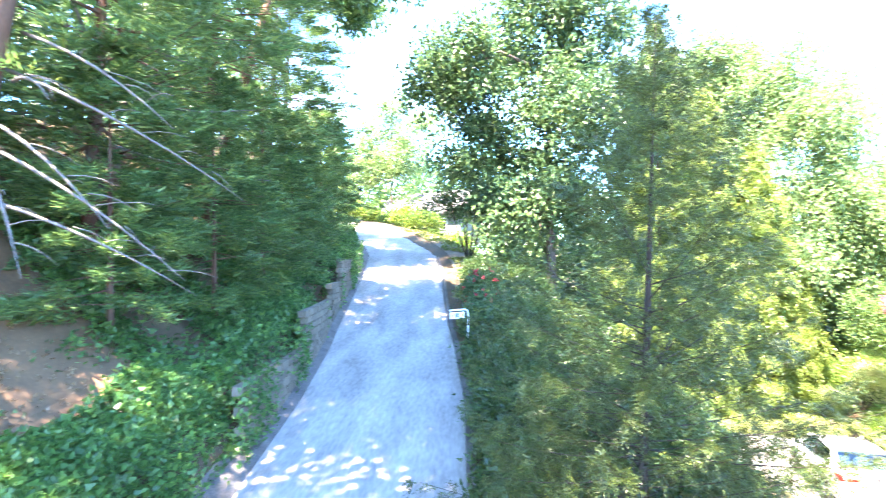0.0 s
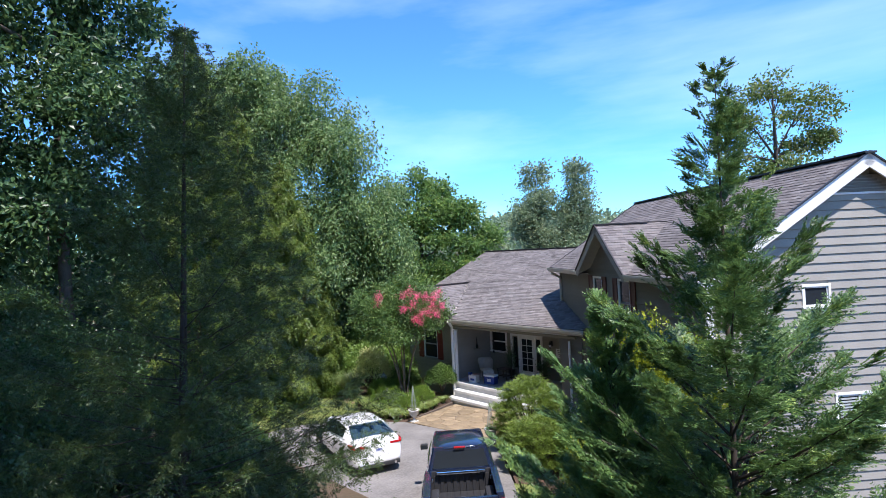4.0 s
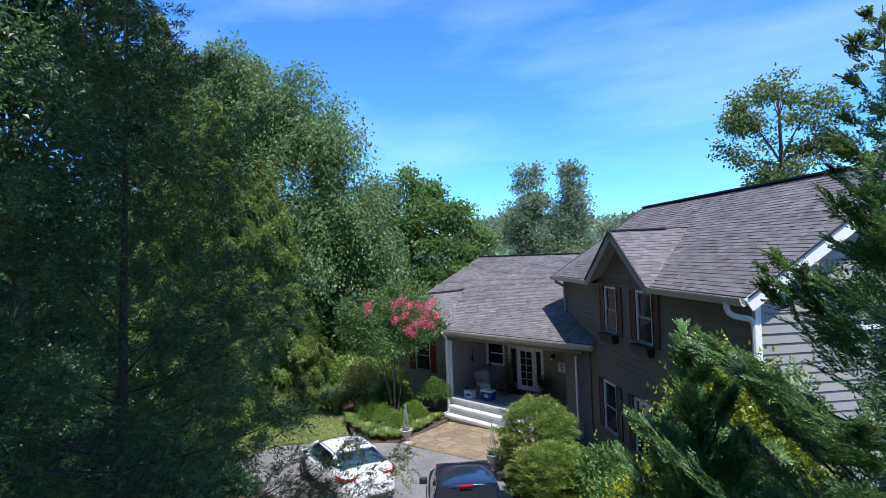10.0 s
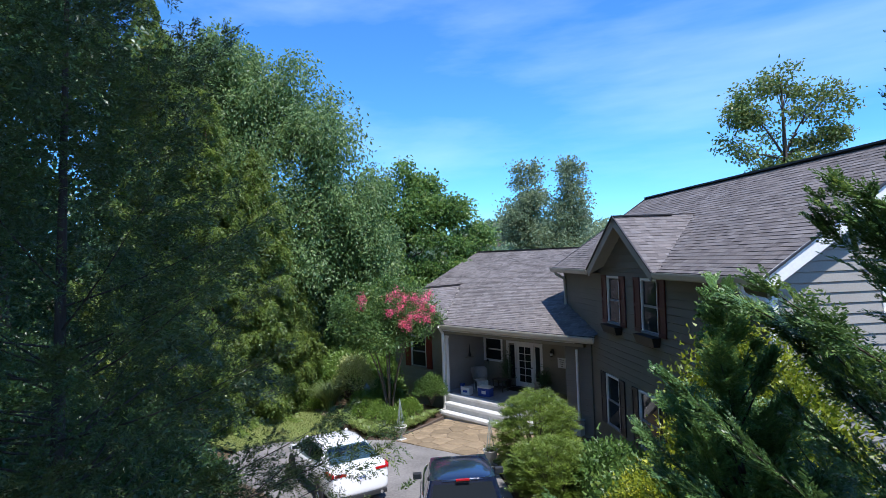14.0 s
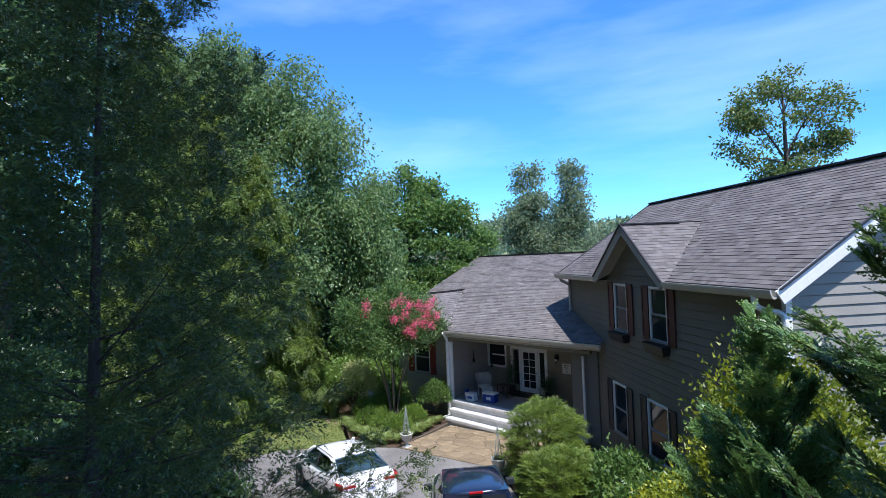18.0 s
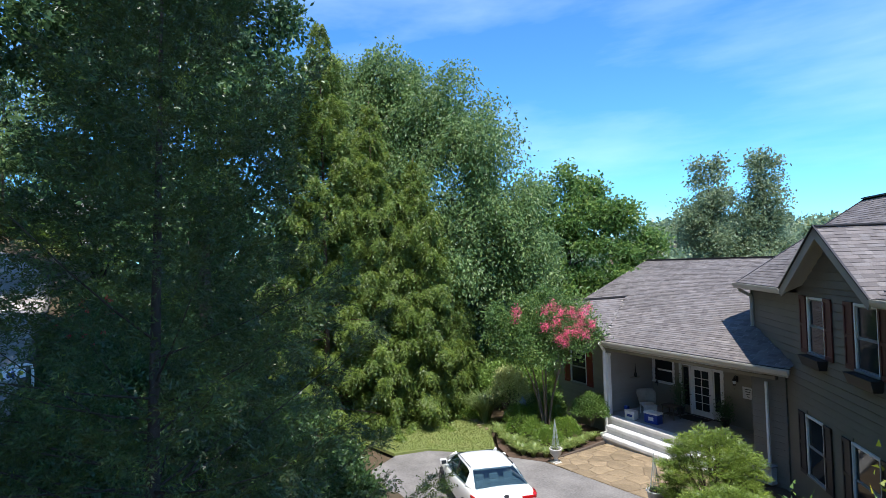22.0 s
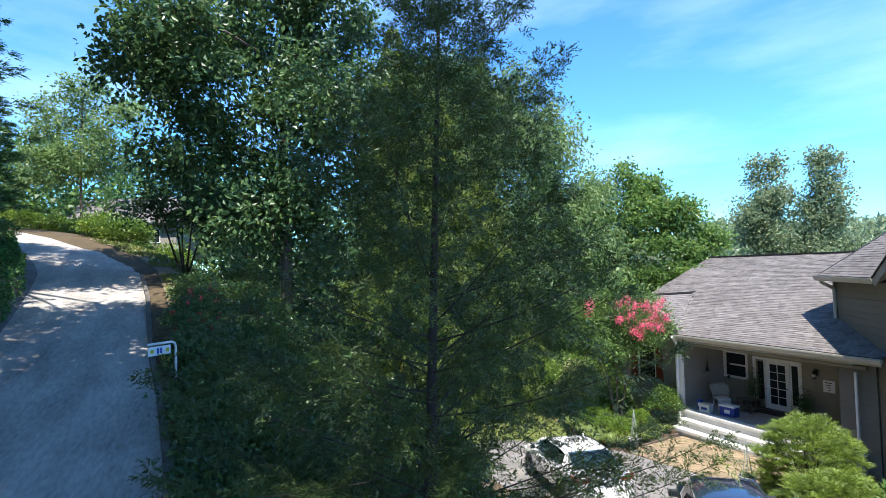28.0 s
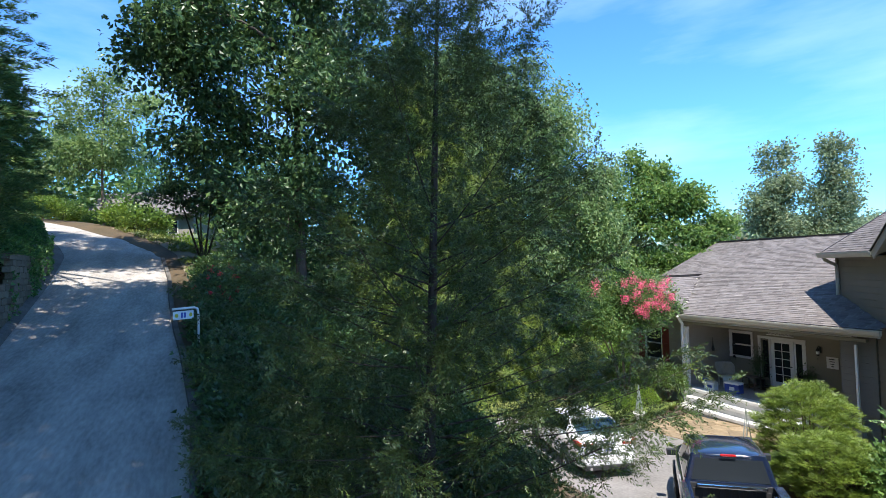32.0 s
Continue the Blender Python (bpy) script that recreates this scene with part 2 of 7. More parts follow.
M_LAMP_RED = mat("tail_lamp_red", (0.45, 0.012, 0.012), (0.32, 0.008, 0.008), rough=0.12, coat=0.8)
M_LAMP_CLEAR = mat("lamp_clear", (0.75, 0.77, 0.8), (0.6, 0.62, 0.65), rough=0.1, coat=0.8)
M_BLUE = mat("blue_plastic", (0.02, 0.055, 0.30), (0.015, 0.045, 0.24), rough=0.4)
M_PLATE = mat("plate_white", (0.75, 0.75, 0.73), (0.62, 0.62, 0.6), rough=0.4)
M_INK = mat("ink_blue", (0.05, 0.09, 0.35), (0.04, 0.07, 0.28), rough=0.5)
M_YELLOW = mat("sign_yellow", (0.62, 0.50, 0.06), (0.5, 0.4, 0.05), rough=0.5)
M_SEAT = mat("car_seat_grey", (0.62, 0.64, 0.63), (0.52, 0.54, 0.53), rough=0.8)
M_IRON = mat("black_iron", (0.02, 0.02, 0.022), (0.014, 0.014, 0.015), rough=0.5)
M_URN = mat("cast_stone_urn", (0.62, 0.60, 0.55), (0.46, 0.44, 0.40), rough=0.8, scale=6, fine=40, bump=0.2)
M_WIRE = mat("verdigris_wire", (0.34, 0.38, 0.36), (0.25, 0.28, 0.27), rough=0.6)
M_WICKER = mat("white_wicker", (0.62, 0.60, 0.56), (0.45, 0.43, 0.40), rough=0.7, scale=8, fine=60, bump=0.4)

L_CEDAR = leaf_mat("cedar_sprays", (0.017, 0.029, 0.010), (0.082, 0.125, 0.032), (0.27, 0.34, 0.06), 0.32, grain=0.45, patch=2.6, sway=1.3, low=-0.30)
L_CYPRESS = leaf_mat("cypress_sprays", (0.022, 0.054, 0.021), (0.12, 0.215, 0.058), (0.38, 0.49, 0.12), 0.26, grain=0.45, patch=2.6, sway=1.3, low=-0.30)
L_YOUNG = leaf_mat("young_cypress_sprays", (0.032, 0.078, 0.026), (0.15, 0.27, 0.070), (0.40, 0.50, 0.13), 0.32, grain=0.45, patch=2.6, sway=1.3, low=-0.30)
L_ARBOR = leaf_mat("arborvitae_sprays", (0.046, 0.088, 0.020), (0.185, 0.26, 0.050), (0.33, 0.36, 0.075), 0.45, grain=0.45, patch=2.6, sway=1.3, low=-0.30)
L_GUM = leaf_mat("sweetgum_leaves", (0.020, 0.054, 0.022), (0.075, 0.15, 0.052), (0.16, 0.25, 0.08), 0.34)
L_BIRCH = leaf_mat("birch_leaves", (0.062, 0.12, 0.043), (0.185, 0.285, 0.10), (0.28, 0.37, 0.14), 0.45)
L_OAK = leaf_mat("oak_leaves", (0.050, 0.095, 0.024), (0.155, 0.225, 0.06), (0.26, 0.26, 0.08), 0.45)
L_TULIP = leaf_mat("tulip_tree_leaves", (0.045, 0.10, 0.026), (0.15, 0.26, 0.065), (0.25, 0.35, 0.09), 0.5)
# Distance haze is mixed into this leaf colour: paler and greyer than near foliage.
L_FAR_HAZE = leaf_mat("far_leaves_hazed", (0.105, 0.155, 0.09), (0.21, 0.28, 0.15), (0.29, 0.32, 0.16), 0.4)
L_GOLD = leaf_mat("golden_leaves", (0.05, 0.10, 0.012), (0.25, 0.30, 0.022), (0.46, 0.46, 0.03), 0.4)
L_JUNIPER = leaf_mat("juniper_sprays", (0.035, 0.075, 0.014), (0.19, 0.27, 0.042), (0.38, 0.44, 0.075), 0.35, grain=0.45, patch=2.6, sway=1.3, low=-0.30)
L_CRAPE = leaf_mat("crape_leaves", (0.042, 0.095, 0.028), (0.125, 0.22, 0.058), (0.22, 0.30, 0.08), 0.4)
L_PINK = leaf_mat("pink_blossom", (0.60, 0.065, 0.14), (0.80, 0.16, 0.25), (0.86, 0.29, 0.36), 0.35)
L_RED = leaf_mat("red_blossom", (0.50, 0.03, 0.04), (0.65, 0.06, 0.07), None, 0.3)
L_SHRUB = leaf_mat("shrub_leaves", (0.040, 0.090, 0.022), (0.12, 0.21, 0.045), (0.20, 0.28, 0.06), 0.35)
L_BUSH = leaf_mat("broad_bush_leaves", (0.065, 0.13, 0.03), (0.19, 0.30, 0.065), (0.29, 0.40, 0.10), 0.4)
# Shrub green darkened so the colour itself carries the shade on the bank.
L_BANK_SHADE = leaf_mat("bank_shrub_leaves_shaded", (0.016, 0.042, 0.014), (0.055, 0.11, 0.03), (0.11, 0.18, 0.045), 0.3)
L_BOX = leaf_mat("boxwood_leaves", (0.05, 0.11, 0.016), (0.16, 0.26, 0.035), (0.25, 0.34, 0.055), 0.3)
L_VARIEG = leaf_mat("variegated_leaves", (0.24, 0.30, 0.09), (0.55, 0.57, 0.26), (0.72, 0.71, 0.42), 0.4)
L_GRASS = leaf_mat("grass_blades", (0.06, 0.095, 0.018), (0.16, 0.20, 0.045), (0.25, 0.24, 0.08), 0.35)
L_TALLGRASS = leaf_mat("maiden_grass", (0.07, 0.11, 0.035), (0.18, 0.24, 0.085), (0.30, 0.32, 0.14), 0.35)
L_LIRIOPE = leaf_mat("striped_lilyturf", (0.10, 0.17, 0.04), (0.28, 0.35, 0.11), (0.50, 0.52, 0.25), 0.4)
L_IVY = leaf_mat("ivy_leaves", (0.022, 0.075, 0.026), (0.075, 0.20, 0.05), (0.14, 0.29, 0.07), 0.35)
L_HEMLOCK = leaf_mat("pine_needles", (0.03, 0.08, 0.028), (0.09, 0.185, 0.055), (0.18, 0.27, 0.07), 0.4)

# ---- building tools ----


def link(name, me, material=None, parent=None, label="", kind=""):
    if material is not None:
        me.materials.append(material)
    ob = new(name, me)
    if parent is not None:
        ob.parent = parent
    return tagged(ob, label=label, kind=kind)


def part(name, bm, material, parent, label="", smooth=False, matrix=None):
    me = bpy.data.meshes.new(name)
    bm.to_mesh(me)
    bm.free()
    if smooth:
        me.shade_smooth()
    ob = link(name, me, material, parent, label)
    if matrix is not None:
        ob.matrix_local = matrix
    return ob


def thing(name, m, label, category, group="", kind=""):
    ob = new(name)
    ob.empty_display_size = 0.2
    ob.matrix_world = m
    return tagged(ob, label, category, group, kind)


def box(bm, x0, x1, y0, y1, z0, z1, bevel=0.0):
    vs = [bm.verts.new(c) for c in ((x0, y0, z0), (x1, y0, z0), (x1, y1, z0), (x0, y1, z0), (x0, y0, z1), (x1, y0, z1), (x1, y1, z1), (x0, y1, z1))]
    fs = [bm.faces.new([vs[i] for i in f]) for f in ((0, 3, 2, 1), (4, 5, 6, 7), (0, 1, 5, 4), (1, 2, 6, 5), (2, 3, 7, 6), (3, 0, 4, 7))]
    if bevel:
        edges = {e for f in fs for e in f.edges}
        bmesh.ops.bevel(bm, geom=list(edges), offset=bevel, segments=2, affect="EDGES", profile=0.6)
    return bm


def boxed(x0, x1, y0, y1, z0, z1, bevel=0.0):
    return box(bmesh.new(), x0, x1, y0, y1, z0, z1, bevel)


def lathe(profile, seg=16):
    """A turned shape from (radius, height) pairs."""
    bm = bmesh.new()
    rings = [[bm.verts.new((r * math.cos(2 * math.pi * i / seg), r * math.sin(2 * math.pi * i / seg), z)) for i in range(seg)] for r, z in profile]
    for a, b in zip(rings, rings[1:]):
        for i in range(seg):
            bm.faces.new((a[i], a[(i + 1) % seg], b[(i + 1) % seg], b[i]))
    bm.faces.new(rings[0][::-1])
    bm.faces.new(rings[-1])
    return bm


def tube(points, radii, seg=8, bm=None):
    """A round limb along points."""
    bm = bm or bmesh.new()
    pts = [Vector(tuple(float(c) for c in p)) for p in points]
    radii = [radii] * len(pts) if isinstance(radii, (int, float)) else [float(r) for r in radii]
    rings = []
    for i, p in enumerate(pts):
        d = (pts[min(i + 1, len(pts) - 1)] - pts[max(i - 1, 0)]).normalized()
        side = d.cross(Vector((0.31, 0.87, 0.38))).normalized()
        up = d.cross(side)
        rings.append([bm.verts.new(p + radii[i] * (math.cos(2 * math.pi * k / seg) * side + math.sin(2 * math.pi * k / seg) * up)) for k in range(seg)])
    for a, b in zip(rings, rings[1:]):
        for k in range(seg):
            bm.faces.new((a[k], a[(k + 1) % seg], b[(k + 1) % seg], b[k]))
    bm.faces.new(rings[0][::-1])
    bm.faces.new(rings[-1])
    return bm


def np_mesh(name, verts, faces):
    """A mesh from arrays: verts (n, 3), faces (m, k)."""
    me = bpy.data.meshes.new(name)
    verts, faces = np.asarray(verts, np.float32), np.asarray(faces, np.int32)
    k = faces.shape[1]
    me.vertices.add(len(verts))
    me.vertices.foreach_set("co", verts.ravel())
    me.loops.add(faces.size)
    me.loops.foreach_set("vertex_index", faces.ravel())
    me.polygons.add(len(faces))
    me.polygons.foreach_set("loop_start", np.arange(0, faces.size, k, dtype=np.int32))
    me.update(calc_edges=True)
    me.shade_flat()
    return me


def unit(v):
    return v / np.maximum(np.linalg.norm(v, axis=-1, keepdims=True), 1e-9)


def leaf_mesh(name, at, way, length, width, rng, fold=0.25, broad=False):
    """Leaves from at, along way, with each one's length and width: slim blades, or folded diamonds if broad."""
    n = len(at)
    way = unit(way)
    side = unit(np.cross(way, rng.normal(size=(n, 3))))
    up = np.cross(side, way)
    length, width = np.broadcast_to(length, n)[:, None], np.broadcast_to(width, n)[:, None]
    if not broad:
        low = at + 0.1 * length * way
        v = np.stack([low - 0.5 * width * side, low + 0.5 * width * side, at + length * way + fold * width * up], 1).reshape(-1, 3)
        return np_mesh(name, v, np.arange(3 * n).reshape(n, 3))
    mid = at + 0.45 * length * way
    v = np.stack([at, mid + 0.5 * width * side + fold * width * up, at + length * way, mid - 0.5 * width * side + fold * width * up], 1).reshape(-1, 3)
    return np_mesh(name, v, np.arange(4 * n).reshape(n, 4))


def near_first(rng, n, lobes, clump=0.42):
    """n points on many small boughs in and near the skin of a crown of lobes (x, y, z, rx, ry, rz), and their outward ways."""
    lobes = np.array(lobes, float)
    vol = lobes[:, 3] * lobes[:, 4] * lobes[:, 5]
    boughs = max(len(lobes) * 4, n // 15)
    pick = rng.choice(len(lobes), boughs, p=vol ** 0.75 / (vol ** 0.75).sum())
    d = unit(rng.normal(size=(boughs, 3)))
    core = lobes[pick, :3] + d * (rng.uniform(0.3, 1.0, boughs) ** 0.7)[:, None] * lobes[pick, 3:]
    size = clump * lobes[pick, 3:] * rng.uniform(0.5, 1.2, (boughs, 1))
    k = rng.integers(0, boughs, n)
    e = unit(rng.normal(size=(n, 3)) + np.array([0, 0, 0.35]))
    return core[k] + e * (rng.uniform(0.3, 1.05, n) ** 0.6)[:, None] * size[k], unit(0.5 * d[k] + e)


# ---- ground ----


def smooth(a, b, x):
    t = np.clip((x - a) / (b - a), 0, 1)
    return t * t * (3 - 2 * t)


ROAD_X = np.array([-90.0, -60, -45, -35, -30.4, -26.2, -20.5, -15.8, -13, -7.6, -3.5, 0, 2.3, 6.6, 12, 20, 30, 60])
ROAD_Y = np.array([-82.0, -55, -43, -35, -31.5, -28.7, -25.5, -23.8, -23.0, -22.3, -21.95, -21.6, -21.3, -20.9, -20.7, -21.2, -22.5, -30])
ROAD_Z = np.array([13.6, 13.2, 12.4, 11.4, 10.75, 10.0, 8.85, 7.95, 7.42, 6.3, 5.4, 4.75, 4.35, 3.75, 3.0, 2.0, 1.0, -1.0])


def road_y(x):
    return np.interp(x, ROAD_X, ROAD_Y)


def road_z(x):
    return np.interp(x, ROAD_X, ROAD_Z)


def yard_rise(x, y):
    """The drive and patio climb gently away from the far corner of the porch."""
    return 0.052 * (np.clip(x, -4, 16) - 0.3) + 0.02 * (-3.2 - np.clip(y, -12, 3))


def ground_z(x, y):
    """The height of the ground."""
    x, y = np.asarray(x, float), np.asarray(y, float)
    off = y - road_y(x)
    rz = road_z(x)
    yard = np.where(x > 0.3, yard_rise(x, y), np.minimum(0, yard_rise(x, y))) - 0.1
    yard = yard - 6.0 * smooth(12, 60, y) - 3.0 * smooth(-9, -30, x) * smooth(-12, 0, y)
    edge = np.clip(road_y(x) + 3.2, -60, -14.5)
    t = np.clip((y - edge) / np.maximum(-8.5 - edge, 3.0), 0, 1)
    z = rz - 0.05 + (yard - rz) * (t * t * (3 - 2 * t))
    up = np.clip(-off - 2.45, 0, 40)
    hill = rz + 1.15 * smooth(0.1, 0.5, up) + 6.5 * smooth(0.2, 9.0, up) + 3.0 * smooth(8, 40, up)
    z = np.where(off < -2.2, hill, z)
    z = np.where(np.abs(off) <= 2.2, rz - 0.12, z)
    r = np.hypot(x, y)
    az = np.arctan2(y, x)
    far = -16 + 33 * smooth(110, 430, r) + 7 * np.sin(az * 9 + 1.0) * smooth(150, 400, r) + 4 * np.sin(az * 23) * smooth(200, 430, r)
    return z + (far - z) * smooth(55, 130, r)


def build_ground():
    fine = np.concatenate([np.linspace(-34, 34, 120)])
    far = np.array([36, 40, 46, 54, 64, 78, 95, 115, 140, 170, 210, 260, 320, 390, 470, 600, 900, 1600, 3000])
    axis = np.concatenate([-far[::-1], fine, far])
    gx, gy = np.meshgrid(axis, axis - 4)
    gz = ground_z(gx, gy)
    n = len(axis)
    i = np.arange(n * n).reshape(n, n)
    f = np.stack([i[:-1, :-1], i[:-1, 1:], i[1:, 1:], i[1:, :-1]], -1).reshape(-1, 4)
    me = np_mesh("ground", np.stack([gx, gy, gz], -1).reshape(-1, 3), f)
    me.shade_smooth()
    g = mat("ground_soil_and_litter", (0.12, 0.078, 0.045), (0.05, 0.042, 0.022), rough=0.95, scale=0.5, fine=9, bump=0.8)
    tagged(link("ground", me, g), "sloping earth bank and yard covered with leaf litter", "ground", kind="structure")


build_ground()


def strip(name, xs, offs, zs, material, label, category, lift=0.0):
    """A sheet along the road: offs are sideways distances from its middle line."""
    xs = np.asarray(xs, float)
    y, z = road_y(xs), road_z(xs)
    d = np.stack([np.gradient(xs), np.gradient(y)], -1)
    d /= np.linalg.norm(d, axis=1, keepdims=True)
    nx, ny = -d[:, 1], d[:, 0]
    rows = [np.stack([xs + o * nx, y + o * ny, z + h + lift], -1) for o, h in zip(offs, zs)]
    v = np.stack(rows, 1)
    k = len(offs)
    i = np.arange(len(xs) * k).reshape(len(xs), k)
    f = np.stack([i[:-1, :-1], i[:-1, 1:], i[1:, 1:], i[1:, :-1]], -1).reshape(-1, 4)
    me = np_mesh(name, v.reshape(-1, 3), f)
    return tagged(link(name, me, material), label, category, kind="structure")


rx = np.concatenate([np.linspace(-85, -30, 30), np.linspace(-29, 55, 110)])
strip("road", rx, (-2.0, -1.0, 0, 1.0, 2.0), (0.02, 0.03, 0.04, 0.02, -0.02), M_ROAD, "worn grey concrete lane climbing past the house", "road")
kx = np.linspace(-12, 30, 70)
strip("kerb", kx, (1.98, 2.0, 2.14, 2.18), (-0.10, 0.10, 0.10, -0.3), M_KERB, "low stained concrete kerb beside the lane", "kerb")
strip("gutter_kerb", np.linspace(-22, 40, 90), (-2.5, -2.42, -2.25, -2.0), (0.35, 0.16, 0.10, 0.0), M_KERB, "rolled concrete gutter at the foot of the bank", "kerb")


def flat_sheet(name, outline, z, material, label, category, depth=0.12, tilt=1.0):
    bm = bmesh.new()
    top = [bm.verts.new((x, y, z + tilt * float(yard_rise(x, y)))) for x, y in outline]
    low = [bm.verts.new((x, y, z + tilt * float(yard_rise(x, y)) - depth)) for x, y in outline]
    bm.faces.new(top)
    for i in range(len(top)):
        j = (i + 1) % len(top)
        bm.faces.new((low[i], low[j], top[j], top[i]))
    bmesh.ops.recalc_face_normals(bm, faces=bm.faces)
    ob = part(name, bm, material, None)
    return tagged(ob, label, category, kind="structure")


DRIVE = [(0.86, -3.84), (5.69, -3.51), (7.63, -4.97), (9.19, -6.29), (11.0, -7.96), (14.13, -10.65), (15.91, -12.83), (14.77, -14.67), (10.43, -13.66), (4.33, -11.84), (-1.8, -9.6), (-3.0, -8.2), (-2.9, -6.8), (-1.8, -5.6), (-0.4, -4.6)]
flat_sheet("driveway", DRIVE, 0.03, M_CONCRETE, "sunlit pale concrete driveway in front of the porch", "driveway")
flat_sheet("garden_bed", [(0.2, -0.35), (0.72, -3.72), (-0.4, -4.55), (-1.6, -4.3), (-3.6, -3.2), (-5.2, -2.0), (-5.5, 0.6), (-0.2, 0.6)], 0.02, M_MULCH, "mulched flower bed beside the patio", "flower bed", tilt=0.0)
flat_sheet("foundation_bed", [(5.74, -3.46), (7.68, -4.92), (9.24, -6.25), (11.0, -7.87), (16.75, -10.43), (15.5, -5.9), (6.9, 0.7), (6.0, -0.3)], 0.015, M_MULCH, "shaded mulch bed along the house wall", "flower bed")
M_LAWN = mat("lawn_soil", (0.14, 0.19, 0.045), (0.19, 0.20, 0.07), rough=0.95, scale=1.2, fine=20, bump=0.5)
LAWN = [(-0.5, -4.7), (-1.8, -5.7), (-2.95, -6.8), (-3.1, -8.2), (-5.5, -8.8), (-8.5, -6.5), (-7.5, -3.6), (-5.2, -2.3), (-3.6, -3.4), (-1.6, -4.45)]
flat_sheet("lawn", LAWN, 0.012, M_LAWN, "small patch of dry mown lawn", "lawn", tilt=0.0)

# ---- house ----
WING = Matrix.Translation((3.535, 3.535, 0)) @ Matrix.Rotation(radians(-38.16), 4, "Z")
house = thing("house", pose(0, 0, 0), "taupe lap-sided two-storey house with a covered porch", "house")
LAP = 0.21


def spans(a, b, cuts):
    """What is left of the stretch a to b without the cuts."""
    out, x = [], a
    for c, d in sorted(cuts):
        if c > x:
            out.append((x, min(c, b)))
        x = max(x, d)
    if x < b:
        out.append((x, b))
    return [(p, q) for p, q in out if q - p > 0.03]


def wall(name, m, length, z0, z1, openings, board, top=None, thick=0.16, inner=None, lap=LAP):
    """A thick wall with openings (x0, x1, z0, z1); its outside looks along local -y. top(z) gives the stretch left under a gable."""
    bm = bmesh.new()
    if top is None:
        xs = sorted({0, length, *(v for o in openings for v in o[:2])})
        for a, b in zip(xs, xs[1:]):
            for c, d in spans(z0, z1, [(o[2], o[3]) for o in openings if o[0] < b - 1e-4 and o[1] > a + 1e-4]):
                box(bm, a, b, 0, thick, c, d)
    else:
        zs = sorted({z0, z1, *(z0 + (z1 - z0) * i / 24 for i in range(25)), *(v for o in openings for v in o[2:])})
        for c, d in zip(zs, zs[1:]):
            a, b = top(0.5 * (c + d))
            for p, q in spans(a, b, [(o[0], o[1]) for o in openings if o[2] < d - 1e-4 and o[3] > c + 1e-4]):
                box(bm, p, q, 0, thick, c, d)
    w = part(name, bm, inner or board, house, matrix=m)
    z = z0
    while z < z1 - 0.02:
        h = min(lap, z1 - z)
        a, b = (0, length) if top is None else top(z + 0.5 * h)
        for p, q in spans(a, b, [(o[0] - 0.02, o[1] + 0.02) for o in openings if o[2] < z + h - 0.01 and o[3] > z + 0.01]) if b > a else ():
            sag = random.uniform(-0.002, 0.002)
            bm = bmesh.new()
            prof = ((-0.040 + sag, z), (-0.013, z + h - 0.018), (-0.002, z + h - 0.018), (-0.002, z + 0.004))
            ends = [[bm.verts.new((x, y, zz)) for y, zz in prof] for x in (p, q)]
            bm.faces.new(ends[0])
            bm.faces.new(ends[1][::-1])
            for i in range(4):
                j = (i + 1) % 4
                bm.faces.new((ends[0][j], ends[0][i], ends[1][i], ends[1][j]))
            part("siding_board", bm, board, w)
        z += lap
    return w


